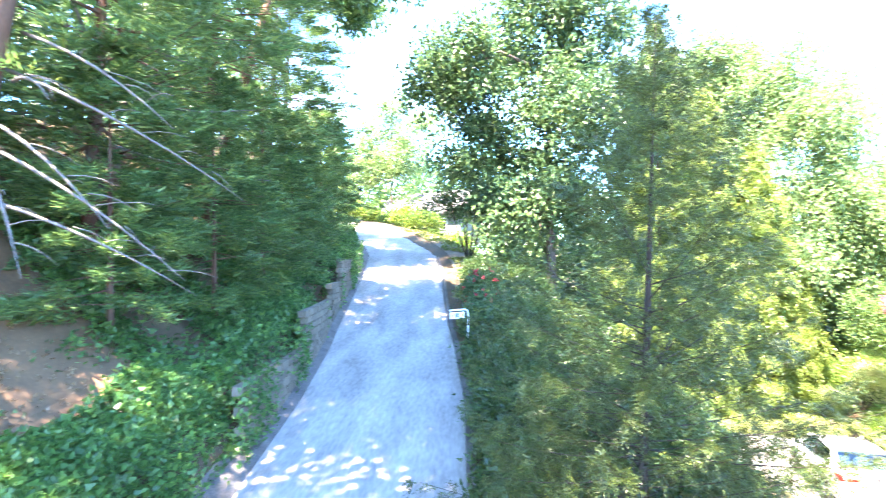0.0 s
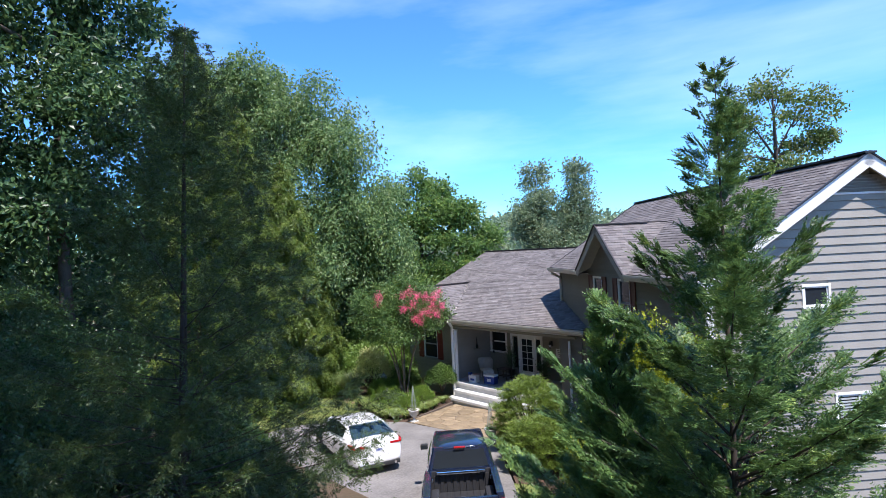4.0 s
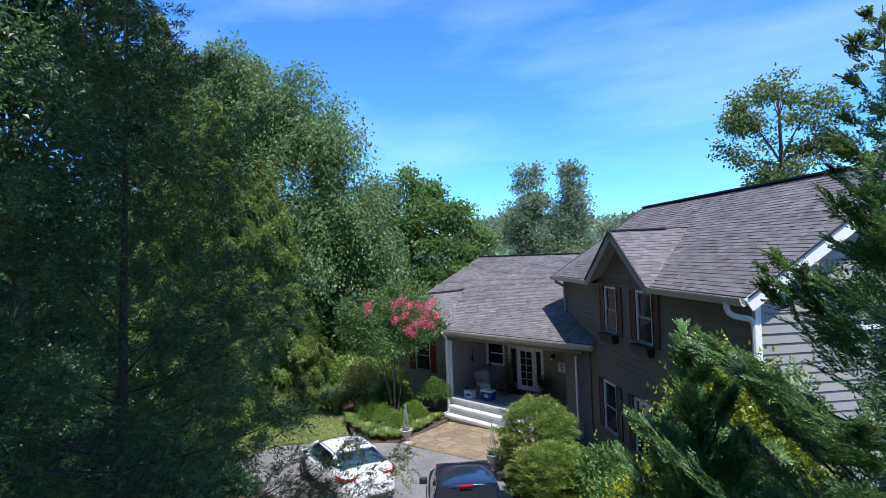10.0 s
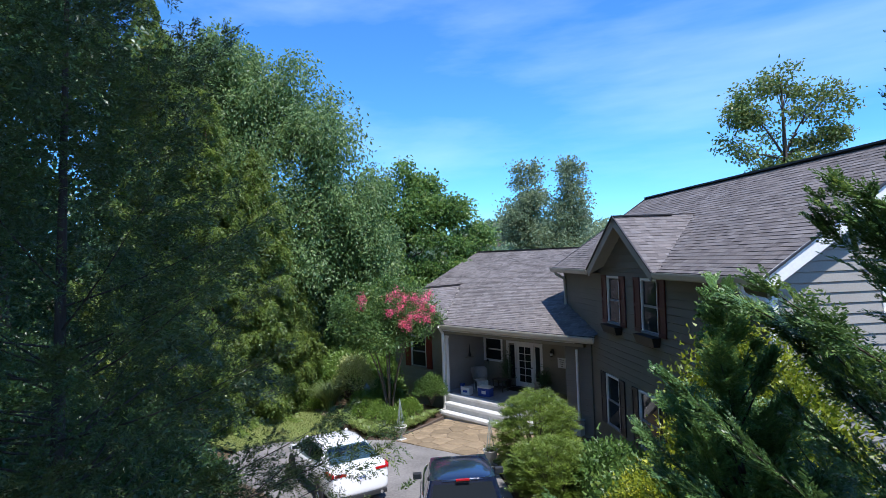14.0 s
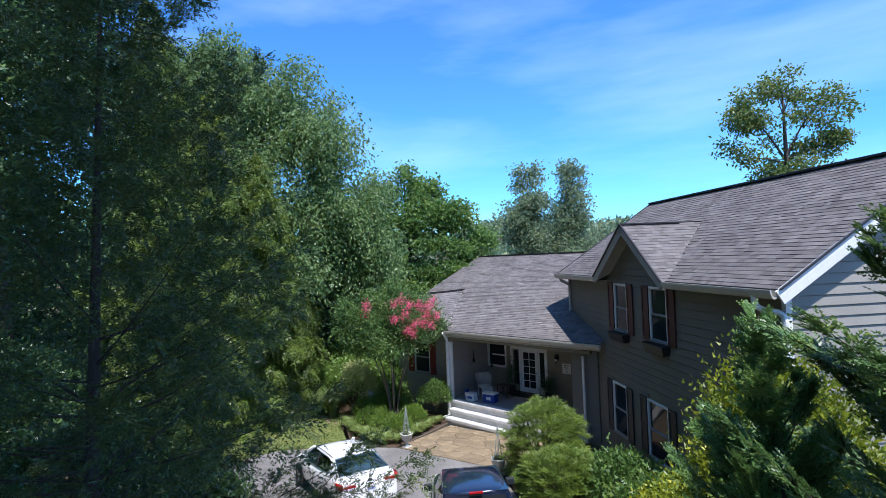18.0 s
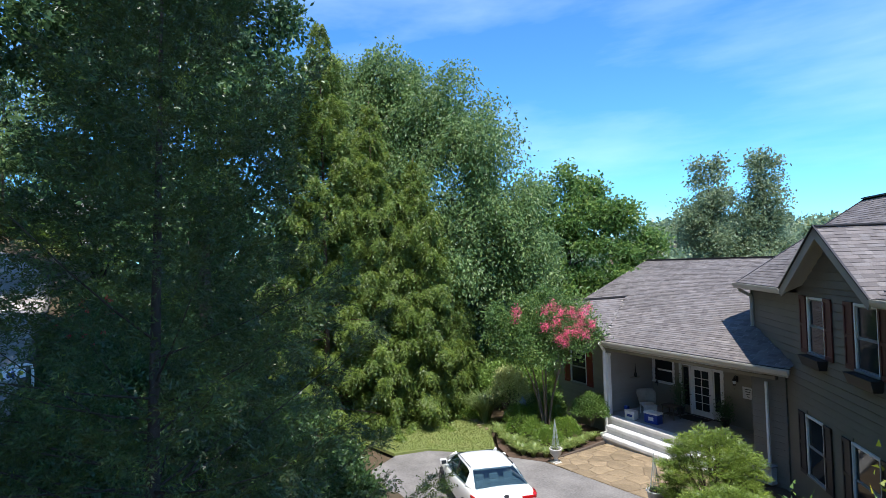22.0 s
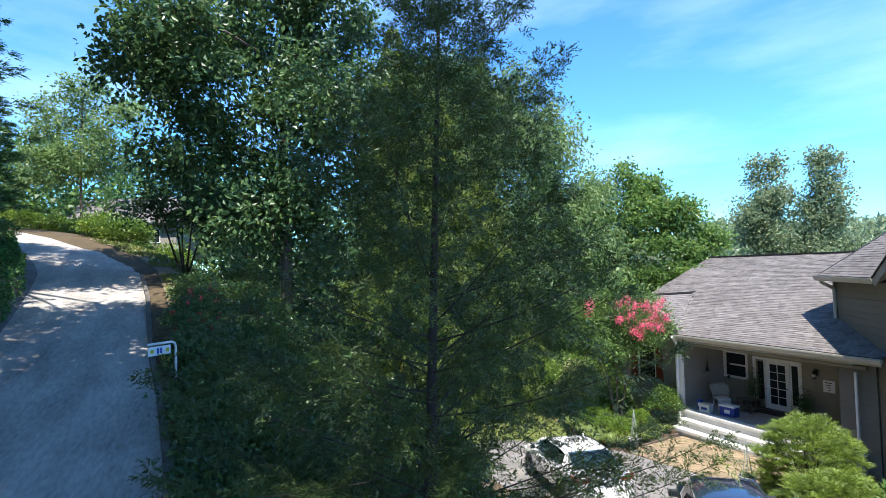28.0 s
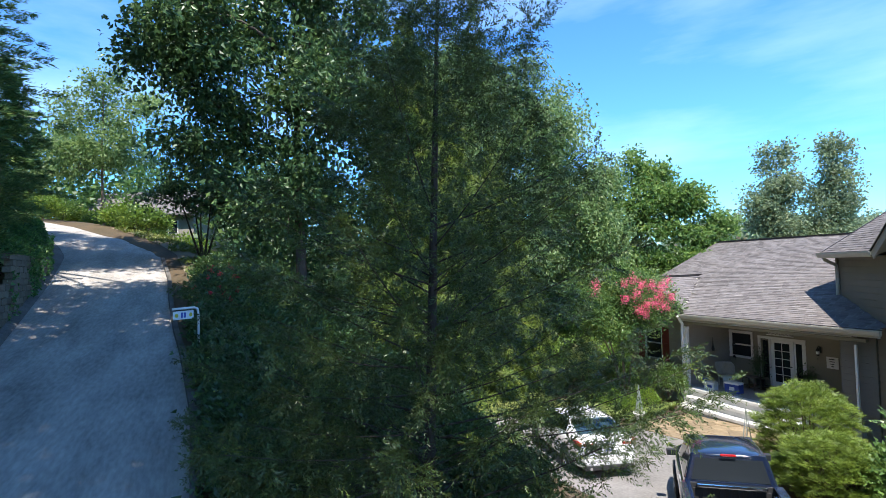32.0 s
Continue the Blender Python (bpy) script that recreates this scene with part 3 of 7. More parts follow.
def window(name, m, x0, x1, z0, z1, shutter=None, trim=0.065, rows=2, cols=1, planter=False, blinds=False, label="white-framed sash window"):
    """A window in its opening: casing, sill, sashes with panes, and shutters where there are any."""
    w = part(name, bmesh.new(), None, house, label, matrix=m)
    bm = bmesh.new()
    for a, b, c, d in ((x0 - trim, x1 + trim, z1, z1 + trim), (x0 - trim, x0, z0, z1), (x1, x1 + trim, z0, z1)):
        box(bm, a, b, -0.05, 0.05, c, d, 0.006)
    part("window_frame", bm, M_WHITE, w)
    part("window_sill", boxed(x0 - trim - 0.02, x1 + trim + 0.02, -0.075, 0.05, z0 - 0.06, z0, 0.006), M_SASH if shutter else M_WHITE, w)
    h = (z1 - z0) / rows
    for r in range(rows):
        bm = bmesh.new()
        a, b, c, d = x0, x1, z0 + r * h, z0 + (r + 1) * h
        y = 0.0 if r else -0.02
        for e in ((a, b, c, c + 0.032), (a, b, d - 0.032, d), (a, a + 0.03, c, d), (b - 0.03, b, c, d)):
            box(bm, e[0], e[1], y, y + 0.04, e[2], e[3])
        for k in range(1, cols):
            x = a + (b - a) * k / cols
            box(bm, x - 0.02, x + 0.02, y, y + 0.04, c, d)
        sash = part("sash", bm, M_SASH if shutter else M_WHITE, w)
        part("pane", boxed(a + 0.028, b - 0.028, y + 0.012, y + 0.02, c + 0.03, d - 0.03), M_GLASS, w)
    if blinds:
        for i in range(int((z1 - z0) / 0.07)):
            part("blind_slat", boxed(x0 + 0.05, x1 - 0.05, -0.018, -0.0125, z0 + 0.05 + i * 0.07, z0 + 0.09 + i * 0.07), M_BLIND, w)
    if shutter:
        for a in (x0 - trim - 0.42, x1 + trim + 0.02):
            bm = bmesh.new()
            b = a + 0.40
            for e in ((a, b, z0 - 0.06, z0 + 0.06), (a, b, z1 - 0.02, z1 + 0.08), (a, a + 0.06, z0 - 0.06, z1 + 0.08), (b - 0.06, b, z0 - 0.06, z1 + 0.08), (a, b, 0.5 * (z0 + z1) - 0.04, 0.5 * (z0 + z1) + 0.04)):
                box(bm, e[0], e[1], -0.075, -0.035, e[2], e[3], 0.004)
            box(bm, a + 0.05, b - 0.05, -0.055, -0.04, z0, z1 + 0.04)
            part("shutter", bm, shutter, w, "panelled wooden shutter")
    if planter:
        bm = bmesh.new()
        lo, hi = [(x0 - 0.08, x1 + 0.08, -0.22), (x0 - 0.15, x1 + 0.15, -0.30)]
        vs = [bm.verts.new(c) for c in ((lo[0], -0.04, z0 - 0.34), (lo[1], -0.04, z0 - 0.34), (lo[1], lo[2], z0 - 0.34), (lo[0], lo[2], z0 - 0.34), (hi[0], -0.04, z0 - 0.08), (hi[1], -0.04, z0 - 0.08), (hi[1], hi[2], z0 - 0.08), (hi[0], hi[2], z0 - 0.08))]
        for f in ((0, 1, 2, 3), (4, 7, 6, 5), (0, 4, 5, 1), (1, 5, 6, 2), (2, 6, 7, 3), (3, 7, 4, 0)):
            bm.faces.new([vs[i] for i in f])
        bmesh.ops.recalc_face_normals(bm, faces=bm.faces)
        part("window_box", bm, M_IRON, w, "dark hanging window box")
    return w




def shingle_mat(name, per_island):
    m, t, p = node_mat(name)
    src = t.nodes.new("ShaderNodeNewGeometry").outputs["Random Per Island"] if per_island else t.nodes.new("ShaderNodeObjectInfo").outputs["Random"]
    ramp = t.nodes.new("ShaderNodeValToRGB")
    e = ramp.color_ramp.elements
    e[0].color, e[1].color = (0.110, 0.099, 0.097, 1), (0.20, 0.183, 0.177, 1)
    for pos, c in ((0.35, (0.140, 0.126, 0.122)), (0.6, (0.170, 0.152, 0.146)), (0.8, (0.145, 0.135, 0.134))):
        e.new(pos).color = (*c, 1)
    t.links.new(src, ramp.inputs["Fac"])
    tc, nz, nb = t.nodes.new("ShaderNodeTexCoord"), t.nodes.new("ShaderNodeTexNoise"), t.nodes.new("ShaderNodeTexNoise")
    nz.inputs["Scale"].default_value, nz.inputs["Detail"].default_value = 160, 3
    nb.inputs["Scale"].default_value, nb.inputs["Detail"].default_value = 0.8, 4
    mix = t.nodes.new("ShaderNodeMixRGB")
    mix.blend_type = "OVERLAY"
    mix.inputs[0].default_value = 0.55
    mix2 = t.nodes.new("ShaderNodeMixRGB")
    mix2.blend_type = "OVERLAY"
    mix2.inputs[0].default_value = 0.35
    for n in (nz, nb):
        t.links.new(tc.outputs["Object"], n.inputs["Vector"])
    t.links.new(ramp.outputs["Color"], mix.inputs[1])
    t.links.new(nz.outputs["Fac"], mix.inputs[2])
    t.links.new(mix.outputs["Color"], mix2.inputs[1])
    t.links.new(nb.outputs["Fac"], mix2.inputs[2])
    t.links.new(mix2.outputs["Color"], p.inputs["Base Color"])
    p.inputs["Roughness"].default_value = 0.9
    p.inputs["Specular IOR Level"].default_value = 0.2
    bp = t.nodes.new("ShaderNodeBump")
    bp.inputs["Strength"].default_value, bp.inputs["Distance"].default_value = 0.4, 0.01
    t.links.new(nz.outputs["Fac"], bp.inputs["Height"])
    t.links.new(bp.outputs["Normal"], p.inputs["Normal"])
    return m


M_SHINGLE = shingle_mat("asphalt_shingle", True)
M_SHINGLE_ONE = shingle_mat("asphalt_shingle_single", False)
TAB = 0.30
COURSE = 0.145


def slope(name, corner, along, upward, length, rise, keep, thick=0.12, single=None):
    """A roof slope: a deck, and courses of shingles of uneven tone; keep(u, v) says where it is covered; single: a stretch of singly laid tabs."""
    corner, along, upward = Vector(corner), Vector(along).normalized(), Vector(upward).normalized()
    normal = along.cross(upward).normalized()
    if normal.z < 0:
        normal = -normal
    rng = np.random.default_rng(len(name) + int(length * 10))
    verts, faces, ones = [], [], []
    rows = int(rise / COURSE)
    for r in range(rows + 1):
        v0 = r * COURSE
        v1 = v0 + COURSE + 0.02
        u = -rng.uniform(0, TAB)
        while u < length:
            wide = rng.choice((0.14, 0.2, 0.28, 0.36))
            a, b = max(u, 0), min(u + wide - 0.006, length)
            u += wide
            if b - a < 0.03 or not keep(0.5 * (a + b), v0 + 0.5 * COURSE):
                continue
            lift = 0.010 + rng.choice((0.0, 0.007))
            p = [corner + along * x + upward * y + normal * (h) for x, y, h in ((a, v0, lift), (b, v0, lift), (b, v1, 0.003), (a, v1, 0.003), (a, v0, -0.004), (b, v0, -0.004))]
            if single and single(0.5 * (a + b), v0) and len(ones) < 290:
                ones.append(p)
                continue
            n = len(verts)
            verts += p
            faces += [(n, n + 1, n + 2, n + 3), (n + 4, n + 5, n + 1, n)]
    roof = link(name, np_mesh(name, verts, faces), M_SHINGLE, house, "weathered grey-brown asphalt shingles", kind="stuff")
    for p in ones:
        me = bpy.data.meshes.new("shingle")
        me.from_pydata(p, [], [(0, 1, 2, 3), (4, 5, 1, 0)])
        link("shingle", me, M_SHINGLE_ONE, roof)
    return roof


def prism(points, depth):
    """A slab from a polygon in space, thickened downwards."""
    bm = bmesh.new()
    top = [bm.verts.new(p) for p in points]
    low = [bm.verts.new((p[0], p[1], p[2] - depth)) for p in points]
    bm.faces.new(top)
    bm.faces.new(low[::-1])
    for i in range(len(top)):
        j = (i + 1) % len(top)
        bm.faces.new((low[i], low[j], top[j], top[i]))
    bmesh.ops.recalc_face_normals(bm, faces=bm.faces)
    return bm


def w3(m, n, z):
    return tuple(WING @ Vector((m, n, z)))


def beam(name, a, b, wide, high, material, label="", parent=None):
    """A board from a to b; a and b lie on its top middle line."""
    a, b = Vector(a), Vector(b)
    d = b - a
    x = d.normalized()
    y = Vector((0, 0, 1)).cross(x).normalized()
    z = x.cross(y)
    m = Matrix((x, y, z)).transposed().to_4x4()
    m.translation = a
    bm = boxed(0, d.length, -wide / 2, wide / 2, -high, 0, min(wide, high) * 0.08)
    return part(name, bm, material, parent or house, label, matrix=m)


# main wing: local x along it, local y into the house
FAR, NEAR, DEEP = 2.0, 14.15, 7.8
EAVE, RIDGE, RY = 6.45, 9.27, 3.9
PITCH = (RIDGE - EAVE) / (RY + 0.4)
W_UP = [(6.33, 7.18, 4.74, 6.20), (8.76, 9.64, 4.74, 6.20)]
W_LOW = [(5.92, 6.86, 1.25, 2.86), (8.36, 9.46, 1.25, 2.86)]


def at_wing(m, n, turn=0):
    return WING @ pose(m, n, 0, 0, 0, turn)


wall("wall_front", at_wing(FAR, 0), NEAR - FAR, -0.1, EAVE + 0.1, [(a - FAR, b - FAR, c, d) for a, b, c, d in W_UP + W_LOW], M_SIDING_SHADED)
for a, b, c, d in W_UP:
    window("window", at_wing(FAR, 0), a - FAR, b - FAR, c, d, M_SHUTTER, planter=True)
for a, b, c, d in W_LOW:
    window("window", at_wing(FAR, 0), a - FAR, b - FAR, c, d, M_SHUTTER_DARK)


def under_gable(z):
    if z <= EAVE + 0.1:
        return 0.0, DEEP
    k = (z - EAVE - 0.1) / PITCH
    return k, DEEP - k


W_END = [(2.35, 2.95, 5.72, 6.18), (3.05, 4.75, 2.75, 3.55)]
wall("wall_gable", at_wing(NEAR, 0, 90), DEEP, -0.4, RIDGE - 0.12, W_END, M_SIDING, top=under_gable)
window("window", at_wing(NEAR, 0, 90), *W_END[0], rows=1, label="small white-framed square window")
window("window", at_wing(NEAR, 0, 90), *W_END[1], rows=1, cols=3, blinds=True, label="wide white-framed window with blinds")
wall("wall_back", at_wing(NEAR, DEEP, 180), NEAR - FAR, -0.4, EAVE + 0.1, [], M_SIDING)
wall("wall_far", at_wing(FAR, DEEP, -90), DEEP, -0.1, RIDGE - 0.12, [], M_SIDING_SHADED, top=under_gable)
vent = part("gable_vent", boxed(3.0, 4.8, -0.045, 0.0, 8.35, 8.40), M_WHITE, house, matrix=at_wing(NEAR, 0, 90))
for i in range(6):
    zz = 8.43 + i * 0.075
    k = (zz - 8.35) / PITCH
    bm = bmesh.new()
    a, b = 2.95 + k + 0.06, 4.85 - k - 0.06
    if b - a > 0.1:
        box(bm, a, b, -0.05, -0.03, zz, zz + 0.05)
        part("louvre_slat", bm, M_SIDING_SHADED, vent)
for m0, n0, mat_ in ((NEAR + 0.02, -0.02, M_WHITE), (FAR - 0.02, -0.02, M_SIDING_SHADED)):
    part("corner_board", boxed(-0.06, 0.06, -0.06, 0.06, -0.1, EAVE), mat_, house, matrix=at_wing(m0, n0))

GX, GZ, GHALF = 8.05, 8.10, 2.36
GS = (GZ - EAVE) / GHALF


def keep_front(u, v):
    m, k = u + 1.55, v / math.hypot(1, PITCH)
    z = EAVE + k * PITCH
    return not (abs(m - GX) < (GZ - z) / GS - 0.02)


UP_W = WING.to_3x3() @ Vector((0, 1, PITCH))
DOWN_W = WING.to_3x3() @ Vector((0, -1, PITCH))
ALONG_W = WING.to_3x3() @ Vector((1, 0, 0))
RISE_W = (RY + 0.4) * math.hypot(1, PITCH)
slope("roof_front", w3(1.55, -0.4, EAVE + 0.02), ALONG_W, UP_W, 12.95, RISE_W, keep_front, single=lambda u, v: u > 9.4 and v < 2.0)
slope("roof_rear", w3(1.55, 2 * RY + 0.4, EAVE + 0.02), ALONG_W, DOWN_W, 12.95, RISE_W, lambda u, v: True)
for n0, n1 in ((-0.4, RY), (2 * RY + 0.4, RY)):
    notch = [w3(GX - GHALF, n0, EAVE), w3(GX, n0 + (GZ - EAVE) / PITCH, GZ), w3(GX + GHALF, n0, EAVE)] if n0 < 0 else []
    part("roof_deck", prism([w3(1.57, n0, EAVE), *notch, w3(14.48, n0, EAVE), w3(14.48, n1, RIDGE), w3(1.57, n1, RIDGE)], 0.13), M_SOFFIT, house)
beam("ridge_cap", w3(1.5, RY, RIDGE + 0.06), w3(14.55, RY, RIDGE + 0.06), 0.3, 0.05, M_DARKTRIM, "dark shingle ridge cap")
for n0 in (-0.4, 2 * RY + 0.4):
    beam("barge_board", w3(14.46, n0 - (0.06 if n0 < 0 else -0.06), EAVE + 0.0), w3(14.46, RY, RIDGE + 0.035), 0.05, 0.29, M_WHITE, "white barge board")
    beam("drip_edge", w3(14.50, n0, EAVE + 0.05), w3(14.50, RY, RIDGE + 0.075), 0.05, 0.035, M_DARKTRIM)
    beam("barge_board", w3(1.56, n0, EAVE + 0.0), w3(1.56, RY, RIDGE + 0.02), 0.05, 0.22, M_SOFFIT)
    beam("drip_edge", w3(1.52, n0, EAVE + 0.05), w3(1.52, RY, RIDGE + 0.065), 0.05, 0.035, M_DARKTRIM)


def gutter(name, a, b, out, material, label):
    """A gutter from a to b with a hollow channel; out is the way it stands off."""
    a, b, out = Vector(a), Vector(b), Vector(out).normalized()
    bm = bmesh.new()
    prof = ((0, 0), (0, -0.15), (0.06, -0.17), (0.10, -0.14), (0.14, -0.04), (0.14, 0.005), (0.12, 0.005), (0.09, -0.12), (0.02, -0.12), (0.02, 0))
    ends = [[bm.verts.new(p + out * o + Vector((0, 0, h))) for o, h in prof] for p in (a, b)]
    for e in (ends[0], ends[1][::-1]):
        bm.faces.new(e)
    for i in range(len(prof)):
        j = (i + 1) % len(prof)
        bm.faces.new((ends[0][j], ends[0][i], ends[1][i], ends[1][j]))
    bmesh.ops.recalc_face_normals(bm, faces=bm.faces)
    return part(name, bm, material, house, label)


OUT_W = WING.to_3x3() @ Vector((0, -1, 0))
for a, b in ((1.55, GX - GHALF), (GX + GHALF, 14.45)):
    gutter("roof_gutter", w3(a, -0.42, EAVE + 0.02), w3(b, -0.42, EAVE + 0.02), OUT_W, M_FASCIA, "cream gutter under the eave")
    beam("drip_edge", w3(a, -0.40, EAVE + 0.045), w3(b, -0.40, EAVE + 0.045), 0.06, 0.02, M_DARKTRIM)
    part("soffit_board", boxed(a, b, -0.42, 0.0, EAVE - 0.13, EAVE - 0.11), M_SOFFIT, house, matrix=WING)
# cross gable over the front windows
for side in (-1, 1):
    end = GX + side * GHALF
    depth = (GZ - EAVE) / PITCH
    up = WING.to_3x3() @ Vector((-side, 0, GS))
    back = WING.to_3x3() @ Vector((0, 1, 0))

    def keep_gable(u, v, k=math.hypot(1, GS)):
        return u - 0.12 < (v / k) * GS / PITCH + 0.1

    slope("roof_gable", w3(end, -0.52, EAVE + 0.02), back, up, depth + 0.27, GHALF * math.hypot(1, GS), keep_gable)
    part("roof_deck", prism([w3(end, -0.51, EAVE), w3(GX, -0.51, GZ), w3(GX, depth - 0.4, GZ), w3(end, -0.38, EAVE)], 0.12), M_SOFFIT, house)
    beam("barge_board", w3(end, -0.49, EAVE + 0.0), w3(GX, -0.49, GZ + 0.02), 0.05, 0.25, M_SOFFIT, "taupe barge board of the front gable")
    beam("drip_edge", w3(end - side * 0.02, -0.53, EAVE + 0.04), w3(GX, -0.53, GZ + 0.06), 0.05, 0.035, M_DARKTRIM)
beam("ridge_cap", w3(GX, -0.52, GZ + 0.05), w3(GX, 0.74 * depth - 0.5, GZ + 0.05), 0.22, 0.04, M_DARKTRIM)
wall("wall_front_gable", at_wing(GX - GHALF + 0.1, -0.004), 2 * GHALF - 0.2, EAVE + 0.1, GZ - 0.12, [], M_SIDING_SHADED,
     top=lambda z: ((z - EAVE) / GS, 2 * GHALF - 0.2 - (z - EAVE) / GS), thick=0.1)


def downspout(points, label):
    bm = tube(points, 0.062, 8)
    part("downspout", bm, M_WHITE if "white" in label else M_FASCIA, house, label)


downspout([w3(1.9, -0.45, EAVE - 0.1), w3(1.95, -0.42, EAVE - 0.22), w3(2.0, -0.09, EAVE - 0.42), w3(2.05, -0.08, EAVE - 0.6), w3(2.05, -0.08, 4.98), w3(1.9, -0.16, 4.86)], "taupe downspout ending on the porch roof")
downspout([w3(13.88, -0.48, EAVE - 0.1), w3(13.88, -0.47, EAVE - 0.24), w3(13.91, -0.44, EAVE - 0.33), w3(13.97, -0.36, EAVE - 0.39), w3(14.14, -0.16, EAVE - 0.44), w3(14.20, -0.11, EAVE - 0.50), w3(14.22, -0.10, EAVE - 0.62), w3(14.22, -0.10, 0.2), w3(14.3, -0.4, 0.1)], "white downspout at the house corner")

# porch wing
PF = 0.93
PP = 0.41
PEAVE, PRY = 4.05, 7.95
PRIDGE = PEAVE + PP * PRY


def keep_porch(u, v):
    x, y = u - 4.9, v / math.hypot(1, PP)
    m, n, _ = WING.inverted() @ Vector((x, y, 0))
    z = PEAVE + PP * y
    if (n > 0.06 and m > 1.95) or (y < 0.35 and x > 7.66) or x > 8.5:
        return False
    if x < 0.02 and z < 5.58 - 0.65 * abs(x + 2.4):
        return False
    return x > -0.15 or y > 0.6


slope("roof_porch", (-4.9, 0.0, PEAVE + 0.02), (1, 0, 0), (0, 1, PP), 14, PRY * math.hypot(1, PP), keep_porch)
slope("roof_back", (-4.9, 2 * PRY, PEAVE + 0.02), (1, 0, 0), (0, -1, PP), 9, PRY * math.hypot(1, PP), lambda u, v: True)
part("roof_deck", prism([(-0.1, 0.02, PEAVE), (7.64, 0.02, PEAVE), (7.4, 0.5, PEAVE + PP * 0.5), (5.2, 2.2, PEAVE + PP * 2.2), (6.5, PRY, PRIDGE), (-4.88, PRY, PRIDGE), (-4.88, 3.4, PEAVE + PP * 3.4), (-2.4, 3.4, PEAVE + PP * 3.4), (-0.1, 0.4, PEAVE + 0.16)], 0.13), M_SOFFIT, house)
part("roof_deck", prism([(-4.88, 2 * PRY, PEAVE), (4.1, 2 * PRY, PEAVE), (4.1, PRY, PRIDGE), (-4.88, PRY, PRIDGE)], 0.13), M_SOFFIT, house)
beam("ridge_cap", (-4.9, PRY, PRIDGE + 0.06), (0.3, PRY, PRIDGE + 0.06), 0.3, 0.05, M_DARKTRIM)
beam("ridge_cap", (0.9, PRY, PRIDGE + 0.055), (2.4, PRY, PRIDGE + 0.055), 0.3, 0.05, M_DARKTRIM)
beam("barge_board", (-4.9, 3.3, PEAVE + PP * 3.3 + 0.02), (-4.9, PRY, PRIDGE + 0.02), 0.05, 0.2, M_FASCIA)
gutter("porch_gutter", (-0.05, -0.02, PEAVE + 0.02), (7.67, -0.02, PEAVE + 0.02), (0, -1, 0), M_FASCIA, "cream gutter along the porch eave")
beam("drip_edge", (-0.05, 0.0, PEAVE + 0.045), (7.66, 0.0, PEAVE + 0.045), 0.06, 0.02, M_DARKTRIM)
part("porch_fascia", boxed(-0.05, 7.6, 0.0, 0.04, PEAVE - 0.22, PEAVE - 0.01), M_FASCIA, house)
part("porch_beam", boxed(-0.35, 7.0, 0.34, 0.50, 3.62, 3.73, 0.01), M_PORCH_WALL, house)
ceil = tagged(part("ceiling", boxed(-0.5, 6.6, 0.37, 3.2, 3.72, 3.76), M_WHITE, None), "painted porch ceiling", "ceiling", kind="structure")
# cross gable at the far side of the porch
CX, CZ, CH = -2.4, 5.58, 2.35
for side in (-1, 1):
    up = Vector((-side, 0, 0.65))
    slope("roof_side", (CX + side * CH, 0.35, PEAVE + 0.03), (0, 1, 0), up, 3.9, CH * math.hypot(1, 0.65),
          lambda u, v: PEAVE + 0.65 * v / math.hypot(1, 0.65) > PEAVE + PP * (u + 0.3))
    part("roof_deck", prism([(CX + side * CH, 0.36, PEAVE + 0.01), (CX, 0.36, CZ), (CX, 3.6, CZ), (CX + side * CH, 0.5, PEAVE + 0.01)], 0.1), M_SOFFIT, house)
    beam("barge_board", (CX + side * (CH + 0.04), 0.34, PEAVE), (CX, 0.34, CZ + 0.02), 0.05, 0.18, M_FASCIA)
    beam("drip_edge", (CX + side * (CH + 0.04), 0.31, PEAVE + 0.04), (CX, 0.31, CZ + 0.06), 0.05, 0.03, M_DARKTRIM)
beam("ridge_cap", (CX, 0.35, CZ + 0.055), (CX, 3.62, CZ + 0.055), 0.2, 0.04, M_DARKTRIM)
W_SIDE = [(1.35, 2.35, 1.75, 3.2)]
wall("wall_side", pose(-4.6, 1.0, 0), 4.2, -0.1, CZ - 0.1, W_SIDE, M_SIDING, top=lambda z: (0, 4.2) if z < PEAVE else (max(0, (z - PEAVE) / 0.65 - 0.05), min(4.2, 4.4 - (z - PEAVE) / 0.65)))
window("window", pose(-4.6, 1.0, 0), *W_SIDE[0], shutter=M_SHUTTER_RED)
wall("wall_porch_side", pose(-0.40, 0.55, 0, 0, 0, 90), 2.65, 0.0, 3.74, [], M_SIDING)
DOOR = (1.18, 3.02, PF, 2.93)
PW = (-0.28, 0.72, 2.02, 3.06)
wall("wall_porch", pose(-0.42, 3.2, 0), 6.0, PF - 0.2, 3.74, [(a + 0.42, b + 0.42, c, d) for a, b, c, d in (DOOR, PW)], M_PORCH_WALL)
window("window", pose(-0.42, 3.2, 0), PW[0] + 0.42, PW[1] + 0.42, PW[2], PW[3], trim=0.10, label="white-framed porch window")
wall("wall_end", pose(-4.6, 2 * PRY - 0.3, 0, 0, 0, -90), 2 * PRY - 1.3, -0.5, PEAVE, [], M_SIDING)
wall("wall_rear", pose(5.5, 2 * PRY - 0.3, 0, 0, 0, 180), 10.1, -1.5, PEAVE, [], M_SIDING)
wall("wall_porch_end", pose(6.05, 0.62, 0), 1.1, 0.0, 3.8, [], M_SIDING_SHADED, thick=0.1)
floor = thing("porch_floor", pose(0, 0, 0), "grey painted porch deck with white wooden steps", "porch floor", kind="structure")
part("floor_frame", boxed(-0.45, 6.75, 0.34, 3.2, 0.35, PF - 0.035), M_RISER, floor)
